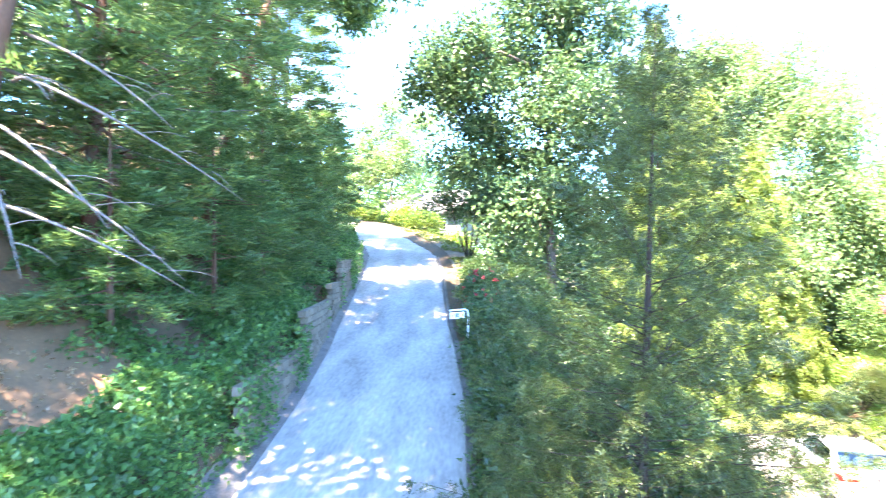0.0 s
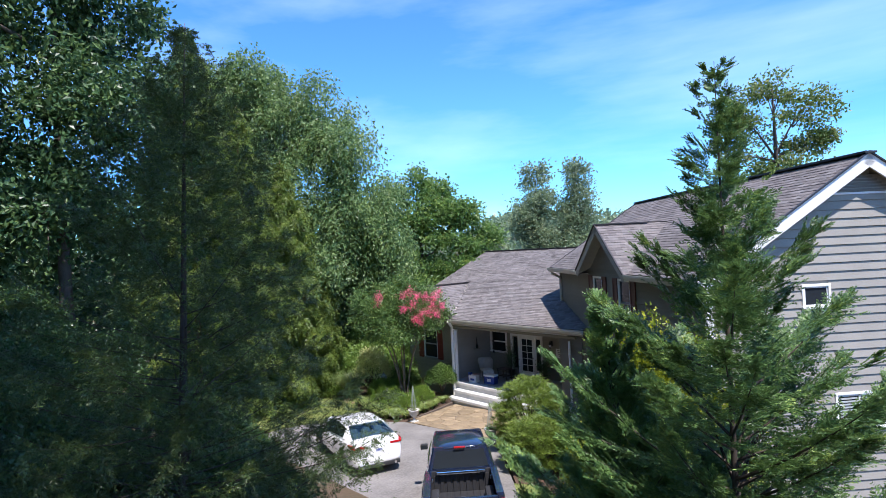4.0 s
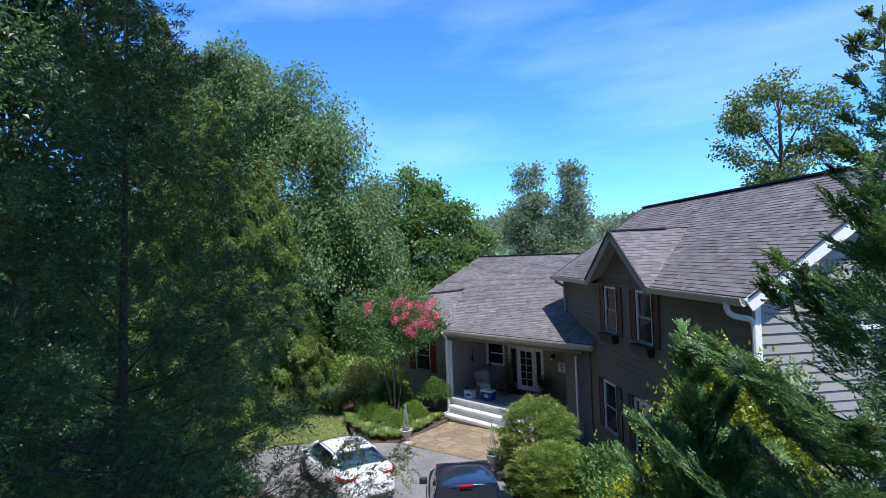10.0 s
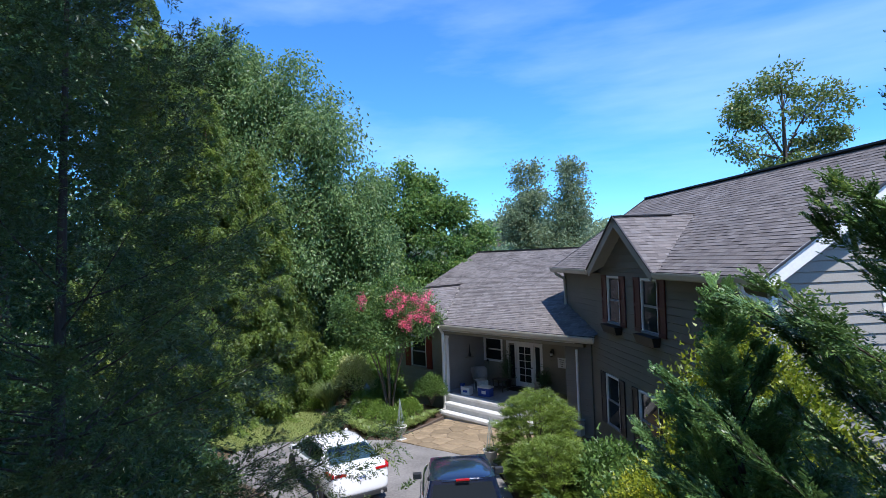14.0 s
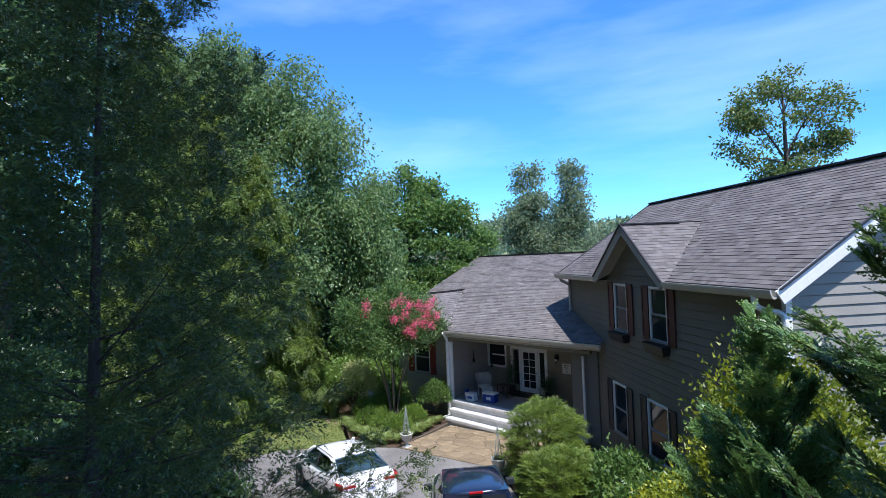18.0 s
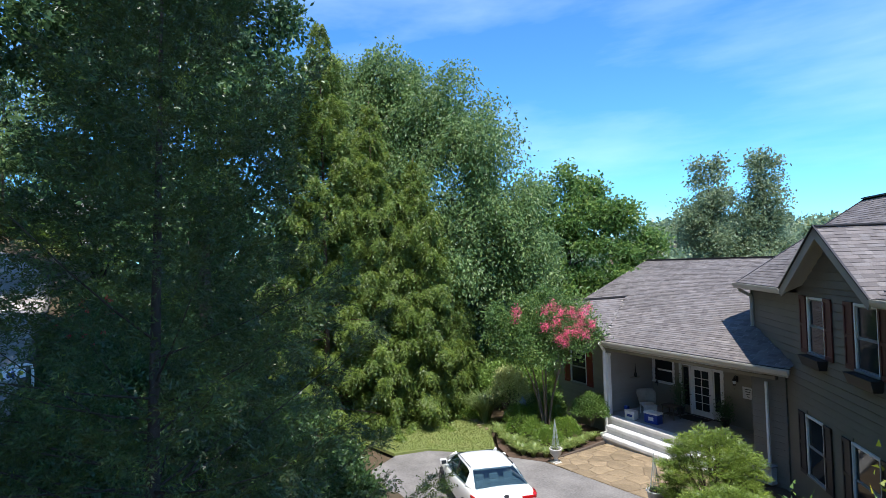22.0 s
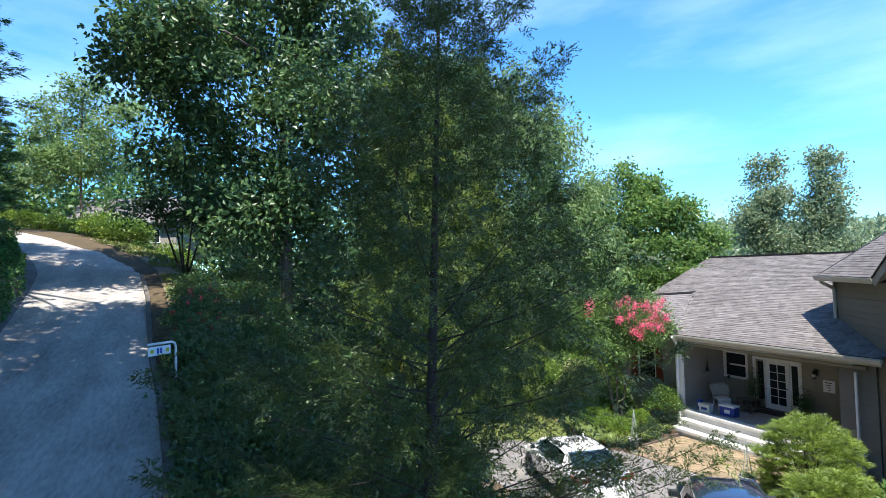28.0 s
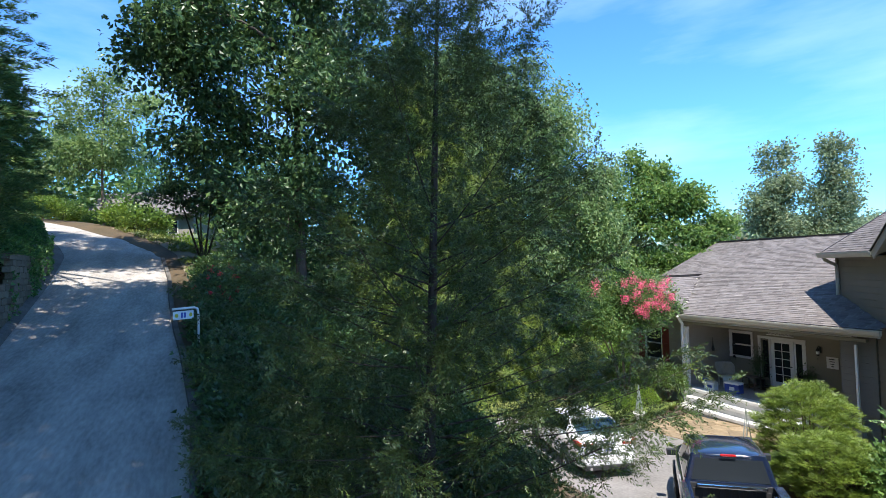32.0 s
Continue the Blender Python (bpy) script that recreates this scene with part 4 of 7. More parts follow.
for i in range(22):
    part("deck_board", boxed(-0.45 + i * 0.33, -0.125 + i * 0.33 - 0.004, 0.28, 3.2, PF - 0.033, PF), M_DECK, floor)
for i, z in enumerate((PF, 0.60, 0.27)):
    y0 = 0.30 - i * 0.26
    part("riser", boxed(0.02, 4.9, y0 - 0.02, y0 + 0.01, z - 0.33, z - 0.03), M_RISER, floor)
    part("tread", boxed(0.0, 4.92, y0 - (0.06 if i == 0 else 0.05), y0 + 0.26, z - 0.05, z + 0.002, 0.008), M_STEP, floor, "white painted step board")
    part("nosing_board", boxed(0.0, 4.92, y0 - 0.075, y0 - 0.04, z - 0.13, z - 0.02, 0.006), M_STEP, floor)
part("skirt_board", boxed(-0.45, 0.0, 0.30, 0.36, 0.05, PF - 0.04), M_RISER, floor)


def column(m, h):
    c = thing("porch_column", m, "square white-painted wooden porch column", "column", "porch columns")
    part("shaft", boxed(-0.08, 0.08, -0.08, 0.08, 0, h, 0.01), M_WHITE, c)
    part("base", boxed(-0.1, 0.1, -0.1, 0.1, 0, 0.16, 0.012), M_WHITE, c)
    part("capital", boxed(-0.1, 0.1, -0.1, 0.1, h - 0.1, h, 0.012), M_WHITE, c)
    return c


column(pose(-0.22, 0.42, 0.0), 3.5)
pilaster = thing("porch_pilaster", pose(6.62, 0.47, PF), "slim white corner strip where the porch meets the wing", "trim")
part("strip", boxed(-0.035, 0.035, -0.035, 0.035, 0, 3.5 - PF, 0.006), M_WHITE, pilaster)
downspout([(-0.15, -0.08, PEAVE - 0.08), (-0.2, 0.1, PEAVE - 0.28), (-0.28, 0.28, PEAVE - 0.42), (-0.30, 0.28, 3.3), (-0.30, 0.28, 0.22), (-0.45, 0.05, 0.10)], "white downspout beside the porch column")

door = thing("door_1", pose(0, 3.2, 0), "white glazed front door between two sidelights", "door", kind="structure")
bm = bmesh.new()
for a, b, c, d in ((1.06, 1.18, PF, 3.0), (3.02, 3.14, PF, 3.0), (1.06, 3.14, 2.93, 3.04), (1.56, 1.63, PF, 2.93), (2.57, 2.64, PF, 2.93)):
    box(bm, a, b, -0.05, 0.06, c, d, 0.006)
part("door_frame", bm, M_WHITE, door)
bm = bmesh.new()
for a, b, c, d in ((1.63, 1.76, PF + 0.02, 2.92), (2.44, 2.57, PF + 0.02, 2.92), (1.76, 2.44, 2.80, 2.92), (1.76, 2.44, PF + 0.02, PF + 0.24)):
    box(bm, a, b, 0.0, 0.045, c, d, 0.004)
leaf = part("door_leaf", bm, M_WHITE, door)
for i in range(5):
    for j in range(2):
        a, c = 1.76 + j * 0.34, PF + 0.24 + i * 0.326
        part("door_pane", boxed(a + 0.012, a + 0.328, 0.018, 0.026, c + 0.012, c + 0.314), M_GLASS, leaf)
        if i:
            part("muntin", boxed(a, a + 0.34, 0.005, 0.04, c - 0.013, c + 0.013), M_WHITE, leaf)
part("muntin", boxed(2.085, 2.115, 0.005, 0.04, PF + 0.24, 2.80), M_WHITE, leaf)
bm = lathe([(0.03, 0), (0.03, 0.01), (0.012, 0.02), (0.012, 0.04), (0.03, 0.055), (0.028, 0.075), (0.0005, 0.08)], 12)
part("door_handle", bm, M_CHROME, leaf, matrix=pose(2.51, 0.0, PF + 0.95, 90))
for a in (1.18, 2.64):
    bm = bmesh.new()
    for e in ((a, a + 0.06, PF, 2.93), (a + 0.32, a + 0.38, PF, 2.93), (a, a + 0.38, PF, PF + 0.35), (a, a + 0.38, 2.85, 2.93)):
        box(bm, e[0], e[1], 0.0, 0.04, e[2], e[3])
    side = part("sidelight", bm, M_WHITE if a > 2 else M_PORCH_WALL, door)
    part("pane", boxed(a + 0.06, a + 0.32, 0.015, 0.022, PF + 0.35, 2.85), M_GLASS, side)
part("threshold", boxed(1.1, 3.1, -0.08, 0.02, PF, PF + 0.03), M_IRON, door)

# ---- trees ----


def trunk_part(tree, points, radii, material=M_BARK, name="trunk", seg=9):
    return part(name, tube(points, radii, seg), material, tree, smooth=True)


def curve_to(a, b, bend, n=5):
    a, b, bend = Vector(tuple(a)), Vector(tuple(b)), Vector(tuple(bend))
    return [a.lerp(b, i / (n - 1)) + bend * (4 * (i / (n - 1)) * (1 - i / (n - 1))) for i in range(n)]


def broadleaf(label, base, trunk_h, lobes, leaf, size, clumps, per, seed, trunk_r=0.2, bark=M_BARK, spread=0.35, name="tree", category="tree", droop=0.3, group="", limbs=9, hang=0.0):
    """A tree with a tapered trunk, limbs into its lobes, and a crown of leaves in loose clumps. Lobes are relative to the base."""
    rng = np.random.default_rng(seed)
    tree = thing(name, pose(*base), label, category, group)
    tops = sorted(lobes, key=lambda l: -l[2])
    top = Vector(tops[0][:3])
    trunk_part(tree, curve_to((0, 0, -0.3), top, (0.15, -0.1, 0), 7), [trunk_r * (1 - 0.13 * i) for i in range(7)], bark)
    for l in list(lobes)[:limbs]:
        a = Vector((0, 0, max(trunk_h, min(l[2] - 0.35 * l[5], top.z * 0.75))))
        a.x, a.y = top.x * a.z / max(top.z, 0.1), top.y * a.z / max(top.z, 0.1)
        b = Vector(l[:3])
        trunk_part(tree, curve_to(a, b, (0, 0, 0.08 * (b - a).length), 5), [trunk_r * k for k in (0.42, 0.34, 0.25, 0.16, 0.07)], bark, "limb", 6)
        for _ in range(3):
            c = b + Vector(rng.normal(size=3).tolist()) * (0.5 * min(l[3:]))
            trunk_part(tree, curve_to(a.lerp(b, 0.6), c, (0, 0, 0.1), 4), [trunk_r * k for k in (0.16, 0.12, 0.08, 0.03)], bark, "limb", 5)
    at, d = near_first(rng, clumps, lobes)
    k = np.repeat(np.arange(clumps), per)
    p = at[k] + rng.normal(size=(clumps * per, 3)) * spread * np.array([1, 1, 0.75])
    if hang:
        u = rng.uniform(0, 1, len(k))
        long = hang * rng.uniform(0.4, 1.3, clumps)[k]
        p += d[k] * np.array([1, 1, 0]) * (0.35 * long * np.sqrt(u))[:, None] - np.array([0, 0, 1.0]) * (long * u * u ** 0.3)[:, None]
    way = d[k] * 0.6 + rng.normal(size=p.shape) * 0.7 + np.array([0, 0, -droop])
    me = leaf_mesh("crown", p, way, size * rng.uniform(0.7, 1.3, len(p)), size * 0.62 * rng.uniform(0.7, 1.2, len(p)), rng, broad=True)
    link("crown", me, leaf, tree)
    return tree


def conifer(label, base, height, radius, leaf, seed, whorls, sprays, spray=0.16, thin=0.16, lift=0.35, curl=0.25, start=0.05, profile=0.8, trunk_r=0.14, group="", twigs=14, lean=(0, 0), ragged=0.3, nod=0.0, show=40, tuft=0.10, fan=0.55, dead=0, wild=0.2):
    """A conifer: a trunk, rising branches with side twigs, and narrow sprays fanned along the twigs."""
    rng = np.random.default_rng(seed)
    tree = thing("conifer_tree", pose(*base), label, "tree", group)
    top = np.array([lean[0], lean[1], height])
    trunk_part(tree, [tuple(top * i / 7 + np.array([0, 0, -0.4 if i == 0 else 0])) for i in range(8)], [trunk_r * (1 - 0.93 * i / 7) for i in range(8)], M_BARK_RED)
    h = start + (0.985 - start) * rng.uniform(0, 1, whorls) ** 0.9
    az = rng.uniform(0, 2 * math.pi, whorls)
    length = radius * np.minimum(1, (1 - h) ** profile + 0.03) * rng.uniform(1 - ragged, 1.0 + 0.5 * ragged, whorls) * np.minimum(1, 0.5 + 2.2 * h)
    up = lift + 0.35 * np.clip((h - 0.5) * 2, 0, 1) + rng.normal(size=whorls) * 0.16
    out = unit(np.stack([np.cos(az), np.sin(az), up], -1))
    root = h[:, None] * top
    for i in np.argsort(-length)[:show]:
        pts = [root[i] + out[i] * length[i] * s + np.array([0, 0, (curl * s * s - nod * s) * length[i]]) for s in (0, 0.35, 0.7, 0.97)]
        k = trunk_r / 0.14
        part("branch", tube(pts, [0.020 * length[i] ** 0.5 * k, 0.013 * k, 0.007 * k, 0.002], 5), M_BARK_RED, tree)
    for i in range(dead):
        a, hh = rng.uniform(0, 6.28), rng.uniform(0.12, 0.5) * height
        d = np.array([math.cos(a), math.sin(a), rng.uniform(-0.25, 0.1)])
        pts = [np.array([0, 0, hh]) + d * radius * s + rng.normal(size=3) * 0.12 for s in (0, 0.3, 0.65, 1.0)]
        part("dead_branch", tube(pts, [0.045, 0.035, 0.022, 0.006], 5), M_TWIG, tree, "bare grey dead branch")
    b = np.repeat(np.arange(whorls), twigs)
    b = b[rng.uniform(0, 1, len(b)) < np.clip(length[b] / (0.7 * radius), 0.10, 1)]
    s = rng.uniform(0.22, 1.0, len(b)) ** 0.75
    tp = root[b] + out[b] * (length[b] * s)[:, None] + np.array([0, 0, 1.0]) * ((curl * s * s - nod * s) * length[b])[:, None]
    side = unit(np.cross(out[b], [0, 0, 1.0])) * rng.choice((-1, 1), len(b))[:, None]
    fwd = unit(out[b] * 0.9 + side * rng.uniform(0.15, 0.9, len(b))[:, None] + np.array([0, 0, 0.10 - 0.5 * nod]) + rng.normal(size=tp.shape) * (0.08 + 0.4 * wild))
    tl = (0.04 + 0.30 * length[b] * (1.06 - s)) * rng.uniform(0.6, 1.2, len(b))
    flat = unit(np.cross(fwd, np.cross(fwd, [0, 0, 1.0]) + rng.normal(size=fwd.shape) * 0.3))
    wing = unit(np.cross(fwd, flat))
    t = np.repeat(np.arange(len(b)), sprays)
    q = rng.uniform(0, 1, len(t))
    p = tp[t] + fwd[t] * (tl[t] * q)[:, None] + rng.normal(size=(len(t), 3)) * (tuft * (0.08 + 0.35 * tl[t]))[:, None]
    way = fwd[t] + wing[t] * (rng.choice((-1, 1), len(t)) * fan * rng.uniform(0.5, 1.3, len(t)))[:, None] + rng.normal(size=p.shape) * wild
    size = spray * rng.uniform(0.6, 1.3, len(t)) * (1.15 - 0.6 * q)
    me = leaf_mesh("crown", p, way, size, np.maximum(size * thin, 0.004), rng, fold=0.1)
    link("crown", me, leaf, tree)
    return tree


def frond_blades(base, way, normal, length, rng, pairs, leaflet, width, sag=0.0, wild=0.15):
    """The corners of slim blades that make flat feathery fronds: pairs of leaflets along each frond's axis, and one at its tip."""
    n = len(base)
    way = unit(way)
    normal = unit(normal - way * (way * normal).sum(1, keepdims=True))
    wing = np.cross(normal, way)
    f = np.repeat(np.arange(n), 2 * pairs + 1)
    q = np.tile(np.concatenate([np.repeat((np.arange(pairs) + 0.4) / pairs, 2), [0.92]]), n)
    hand = np.tile(np.concatenate([np.tile([-1.0, 1.0], pairs), [0.0]]), n)
    q = np.clip(q + rng.uniform(-0.4, 0.4, len(q)) / pairs, 0, 1)
    at = base[f] + way[f] * (length[f] * q)[:, None] - np.array([0, 0, 1.0]) * (sag * length[f] * q * q)[:, None]
    d = unit(way[f] * 0.85 + wing[f] * (0.62 * hand)[:, None] + rng.normal(size=at.shape) * wild - np.array([0, 0, 1.0]) * (sag * q)[:, None])
    ln = length[f] * leaflet * (1.12 - q) ** 0.6 * rng.uniform(0.7, 1.25, len(f))
    across = unit(np.cross(d, normal[f] + rng.normal(size=at.shape) * 0.45)) * (0.5 * width * rng.uniform(0.7, 1.3, len(f)))[:, None]
    low = at + d * (0.25 * ln)[:, None]
    return np.stack([low - across, low + across, at + d * ln[:, None]], 1)


def plumed(label, base, height, profile, leaf, seed, branches, rise, curl, twigs, twig, fronds, frond, pairs, leaflet=0.42, width=0.010, flat=0.5, hang=0.0, sag=0.0, wild=0.15, bare=0.15, start=0.03, low=1.0, ragged=0.3, trunk_r=0.1, bark=M_BARK_DARK, lean=(0, 0), show=70, stout=1.0, spread=45, group="", name="conifer_tree", category="tree"):
    """A conifer of long boughs with tapering plumes: twigs along each bough, flat fronds along each twig. profile: reach of the boughs by height; rise: their slope in degrees at the foot and at the top."""
    rng = np.random.default_rng(seed)
    tree = thing(name, pose(*base), label, category, group)
    top = np.array([lean[0], lean[1], height])
    up = np.array([0, 0, 1.0])
    trunk_part(tree, [tuple(top * i / 7 + np.array([0, 0, -0.4 if i == 0 else 0])) for i in range(8)], [trunk_r * (1 - 0.95 * i / 7) for i in range(8)], bark)
    h = start + (0.985 - start) * ((np.arange(branches) + rng.uniform(0, 1, branches)) / branches) ** low
    az = 2.39996 * np.arange(branches) + rng.normal(size=branches) * 0.35
    ln = np.interp(h, *np.array(profile).T) * rng.uniform(1 - ragged, 1 + 0.45 * ragged, branches)
    el = np.radians(np.interp(h, (start, 1), rise) + rng.normal(size=branches) * 7)
    out = np.stack([np.cos(az), np.sin(az), 0 * az], -1)
    root = h[:, None] * top

    def along(b, s):
        s = s[:, None]
        return root[b] + ln[b][:, None] * (out[b] * np.cos(el[b])[:, None] * s + up * (np.sin(el[b])[:, None] * s + curl * s * s))

    for i in np.argsort(-ln)[:show]:
        k = stout * math.sqrt(ln[i])
        part("branch", tube(along(np.full(5, i), np.array([0, 0.25, 0.5, 0.75, 0.96])), [0.024 * k, 0.018 * k, 0.012 * k, 0.007 * k, 0.002], 5), bark, tree)
    b = np.repeat(np.arange(branches), np.maximum(4, (twigs * ln / ln.max()).astype(int)))
    s = bare + (1 - bare) * rng.uniform(0, 1, len(b)) ** 0.8
    tan = unit(out[b] * np.cos(el[b])[:, None] + up * (np.sin(el[b]) + 2 * curl * s)[:, None])
    side = unit(np.cross(tan, up))
    over = np.cross(side, tan)
    phi = rng.choice((0, math.pi), len(b)) + rng.normal(size=len(b)) * flat
    perp = side * np.cos(phi)[:, None] + over * np.sin(phi)[:, None]
    alpha = np.radians(spread + rng.normal(size=len(b)) * 8) * (1.05 - 0.45 * s)
    tw = unit(tan * np.cos(alpha)[:, None] + perp * np.sin(alpha)[:, None] - up * hang + rng.normal(size=tan.shape) * wild)
    tl = twig * np.minimum(1, 0.12 + ln[b] / 1.4) * (0.22 + (1.0 - s) ** 0.75) * rng.uniform(0.65, 1.2, len(b))
    tp = along(b, s)
    face = unit(np.cross(tw, np.cross(over, tw)) + rng.normal(size=tw.shape) * 0.25)
    f = np.repeat(np.arange(len(b)), fronds)
    q = np.tile((np.arange(fronds) + 1.0) / fronds, len(b)) * rng.uniform(0.75, 1.0, len(f))
    hand = rng.choice((-1.0, 1.0), len(f)) * np.where(q > 0.8, 0.15, 0.75)
    fw = unit(tw[f] + np.cross(face[f], tw[f]) * hand[:, None] - up * (0.8 * hang) + rng.normal(size=(len(f), 3)) * wild)
    fp = tp[f] + tw[f] * (tl[f] * q)[:, None] - up * (sag * 0.6 * tl[f] * q * q)[:, None]
    fl = frond * rng.uniform(0.6, 1.25, len(f)) * np.minimum(1, 0.45 + tl[f] / twig)
    v = frond_blades(fp, fw, face[f] + rng.normal(size=fw.shape) * wild, fl, rng, pairs, leaflet, width, sag, wild)
    link("crown", np_mesh("crown", v.reshape(-1, 3), np.arange(3 * len(v)).reshape(-1, 3)), leaf, tree)
    return tree


def gz(x, y):
    return float(ground_z(x, y))


plumed("tall dark red cedar with fine sprays beside the drive", (12.35, -16.4, gz(12.35, -16.4)), 10.5 - gz(12.35, -16.4), [(0, 2.8), (0.09, 2.8), (0.27, 2.45), (0.40, 2.05), (0.455, 1.95), (0.68, 1.35), (0.857, 0.65), (0.95, 0.3), (1, 0.1)], L_CEDAR, 11, 230, (2, 46), 0.14, 54, 0.52, 6, 0.145, 5, leaflet=0.5, width=0.0125, flat=0.9, hang=0.12, sag=0.25, wild=0.30, bare=0.18, start=0.0, low=1.12, ragged=0.36, trunk_r=0.08, show=110, stout=0.33, spread=52, lean=(0.35, 0.25))
plumed("feathery green cypress beside the house gable", (17.75, -12.35, 1.0), 8.35, [(0, 2.5), (0.25, 2.7), (0.42, 2.4), (0.53, 1.8), (0.63, 1.2), (0.76, 0.72), (0.90, 0.36), (1, 0.1)], L_CYPRESS, 12, 150, (16, 46), 0.12, 66, 0.38, 6, 0.19, 8, leaflet=0.42, width=0.0175, flat=0.32, wild=0.09, bare=0.06, start=0.02, low=1.2, ragged=0.35, trunk_r=0.06, show=95, stout=0.6, spread=38)
plumed("young upswept cypress with bright feathery tips", (16.55, -12.0, 1.0), 5.75, [(0, 1.5), (0.35, 1.5), (0.55, 1.25), (0.72, 0.8), (0.86, 0.42), (1, 0.1)], L_YOUNG, 67, 70, (40, 64), 0.08, 54, 0.36, 6, 0.19, 8, leaflet=0.42, width=0.0165, flat=0.32, wild=0.09, bare=0.06, start=0.02, ragged=0.35, trunk_r=0.06, show=60, stout=0.6, spread=38, lean=(-0.40, -0.25))
# screen of arborvitae and tall trees beyond the lawn
for x, y, h, r, n in ((-6.9, -9.8, 18.8, 2.7, 21), (-7.0, -7.5, 15.6, 2.6, 22), (-6.8, -5.4, 13.0, 2.3, 23), (-8.0, -3.9, 9.5, 2.2, 24)):
    plumed("tall golden-green arborvitae in a screening row", (x, y, gz(x, y)), h, [(0, r), (0.25, r), (0.5, 0.8 * r), (0.75, 0.5 * r), (0.92, 0.2 * r), (1, 0.08)], L_ARBOR, n, 260, (6, 44), -0.10, 26, 0.62, 4, 0.50, 5, leaflet=0.5, width=0.06, flat=1.2, hang=0.7, sag=0.6, wild=0.30, bare=0.35, start=0.0, ragged=0.5, trunk_r=0.16, show=14, group="screening row", bark=M_BARK_RED)
broadleaf("large weeping birch with fine green leaves", (-9.6, -3.6, gz(-9.6, -3.6)), 4, [(-0.8, -1.8, 18.2, 1.7, 1.7, 1.5), (-2.4, -3.8, 18.3, 1.7, 1.7, 1.4), (0.6, 0.6, 16.9, 2.0, 2.0, 1.8), (-2.4, -4.2, 16.0, 2.4, 2.4, 2.0), (-1.0, -1.8, 15.2, 2.8, 2.8, 2.4), (1.7, 2.2, 14.2, 2.3, 2.3, 2.2), (-1, -2, 12, 3.4, 3.4, 3), (2.2, 3.2, 11.4, 2.4, 2.4, 2.4), (0.8, 0, 9, 3.4, 3.4, 2.8), (2.8, 4.0, 8.0, 2.2, 2.2, 2.4)], L_BIRCH, 0.185, 5600, 24, 31, 0.28, droop=1.0, spread=0.22, hang=1.5)
broadleaf("green tulip tree behind the low roof", (-8.9, 6.1, gz(-8.9, 6.1)), 4, [(-0.3, -0.3, 12.6, 1.1, 1.1, 1.0), (0.6, 0.8, 11.8, 1.2, 1.2, 1.1), (-1.4, -1.5, 11.4, 1.3, 1.3, 1.2), (1.7, 2.0, 10.4, 1.2, 1.2, 1.0), (0.1, 0.2, 10.0, 1.8, 1.8, 1.2), (-1.9, -2.0, 9.4, 1.7, 1.7, 1.4), (2.6, 2.8, 8.6, 1.3, 1.3, 1.1), (0.6, 0.6, 8.0, 2.2, 2.2, 1.4), (-2, -2, 7.2, 2.4, 2.4, 1.8), (2.6, 2.8, 6.6, 1.8, 1.8, 1.4), (1, 1, 5.5, 3.2, 3.2, 2.2)], L_TULIP, 0.25, 2600, 14, 32, 0.2, spread=0.30)
broadleaf("dark sweetgum overhanging the lane", (-9.0, -14.6, gz(-9, -14.6)), 4, [(0, 0, 17, 3, 3, 3), (-0.8, -3.4, 14, 3.0, 3.0, 2.6), (-0.5, 2.2, 15.5, 2.6, 2.6, 2.8), (0, -2.4, 11, 3.4, 3.4, 2.2), (-0.4, -5.8, 12.6, 2.4, 2.2, 1.6), (1.2, 1.8, 10.5, 3.2, 3.2, 3), (0.2, -4.0, 9.0, 2.6, 2.6, 1.4), (3.6, -5.2, 13.4, 2.0, 1.8, 1.5), (0.8, -1, 6.6, 3.2, 3.2, 2.4), (0.6, 2.8, 6.8, 2.8, 2.8, 2.4)], L_GUM, 0.29, 2800, 14, 33, 0.3, spread=0.38)
bend_tree = broadleaf("small multi-stemmed tree at the lane bend", (-12.9, -19.0, gz(-12.9, -19)), 1.2, [(0, 0, 3.6, 1.8, 2.2, 1.2), (-0.4, 1.6, 3.2, 1.6, 1.6, 1.2), (0.4, -1.4, 3.2, 1.4, 1.4, 1.0)], L_GUM, 0.2, 420, 14, 34, 0.06)
for k in range(4):
    a = 1.57 * k + 0.4
    trunk_part(bend_tree, curve_to((0.08 * math.cos(a), 0.08 * math.sin(a), -0.2), (0.9 * math.cos(a), 1.1 * math.sin(a), 3.0), (0.1, 0, -0.1), 5), [0.06, 0.055, 0.045, 0.035, 0.015], M_BARK_DARK, "stem", 7)
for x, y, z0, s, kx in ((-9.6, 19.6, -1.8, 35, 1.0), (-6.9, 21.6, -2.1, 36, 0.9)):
    broadleaf("slender sunlit tree beyond the roofs", (x, y, z0), 6, [(0, 0, 15.2, 1.0 * kx, 1.0 * kx, 1.5), (0.4, 0.5, 13.2, 1.5 * kx, 1.5 * kx, 1.5), (-0.5, -0.5, 11.4, 1.7 * kx, 1.7 * kx, 1.7), (0.3, 0, 8.8, 2.4, 2.4, 2.0), (0, 0, 6, 2.8, 2.8, 2.2)], L_FAR_HAZE, 0.24, 2200, 12, s, 0.16, spread=0.34, group="far trees")
broadleaf("thin tree top beyond the roof", (0.2, 24.5, -3), 6, [(0, 0, 13.2, 0.6, 0.6, 1.1), (0, 0, 11.4, 0.9, 0.9, 1.0), (0, 0, 9, 1.5, 1.5, 1.5)], L_FAR_HAZE, 0.2, 220, 10, 37, 0.1, spread=0.3, group="far trees")
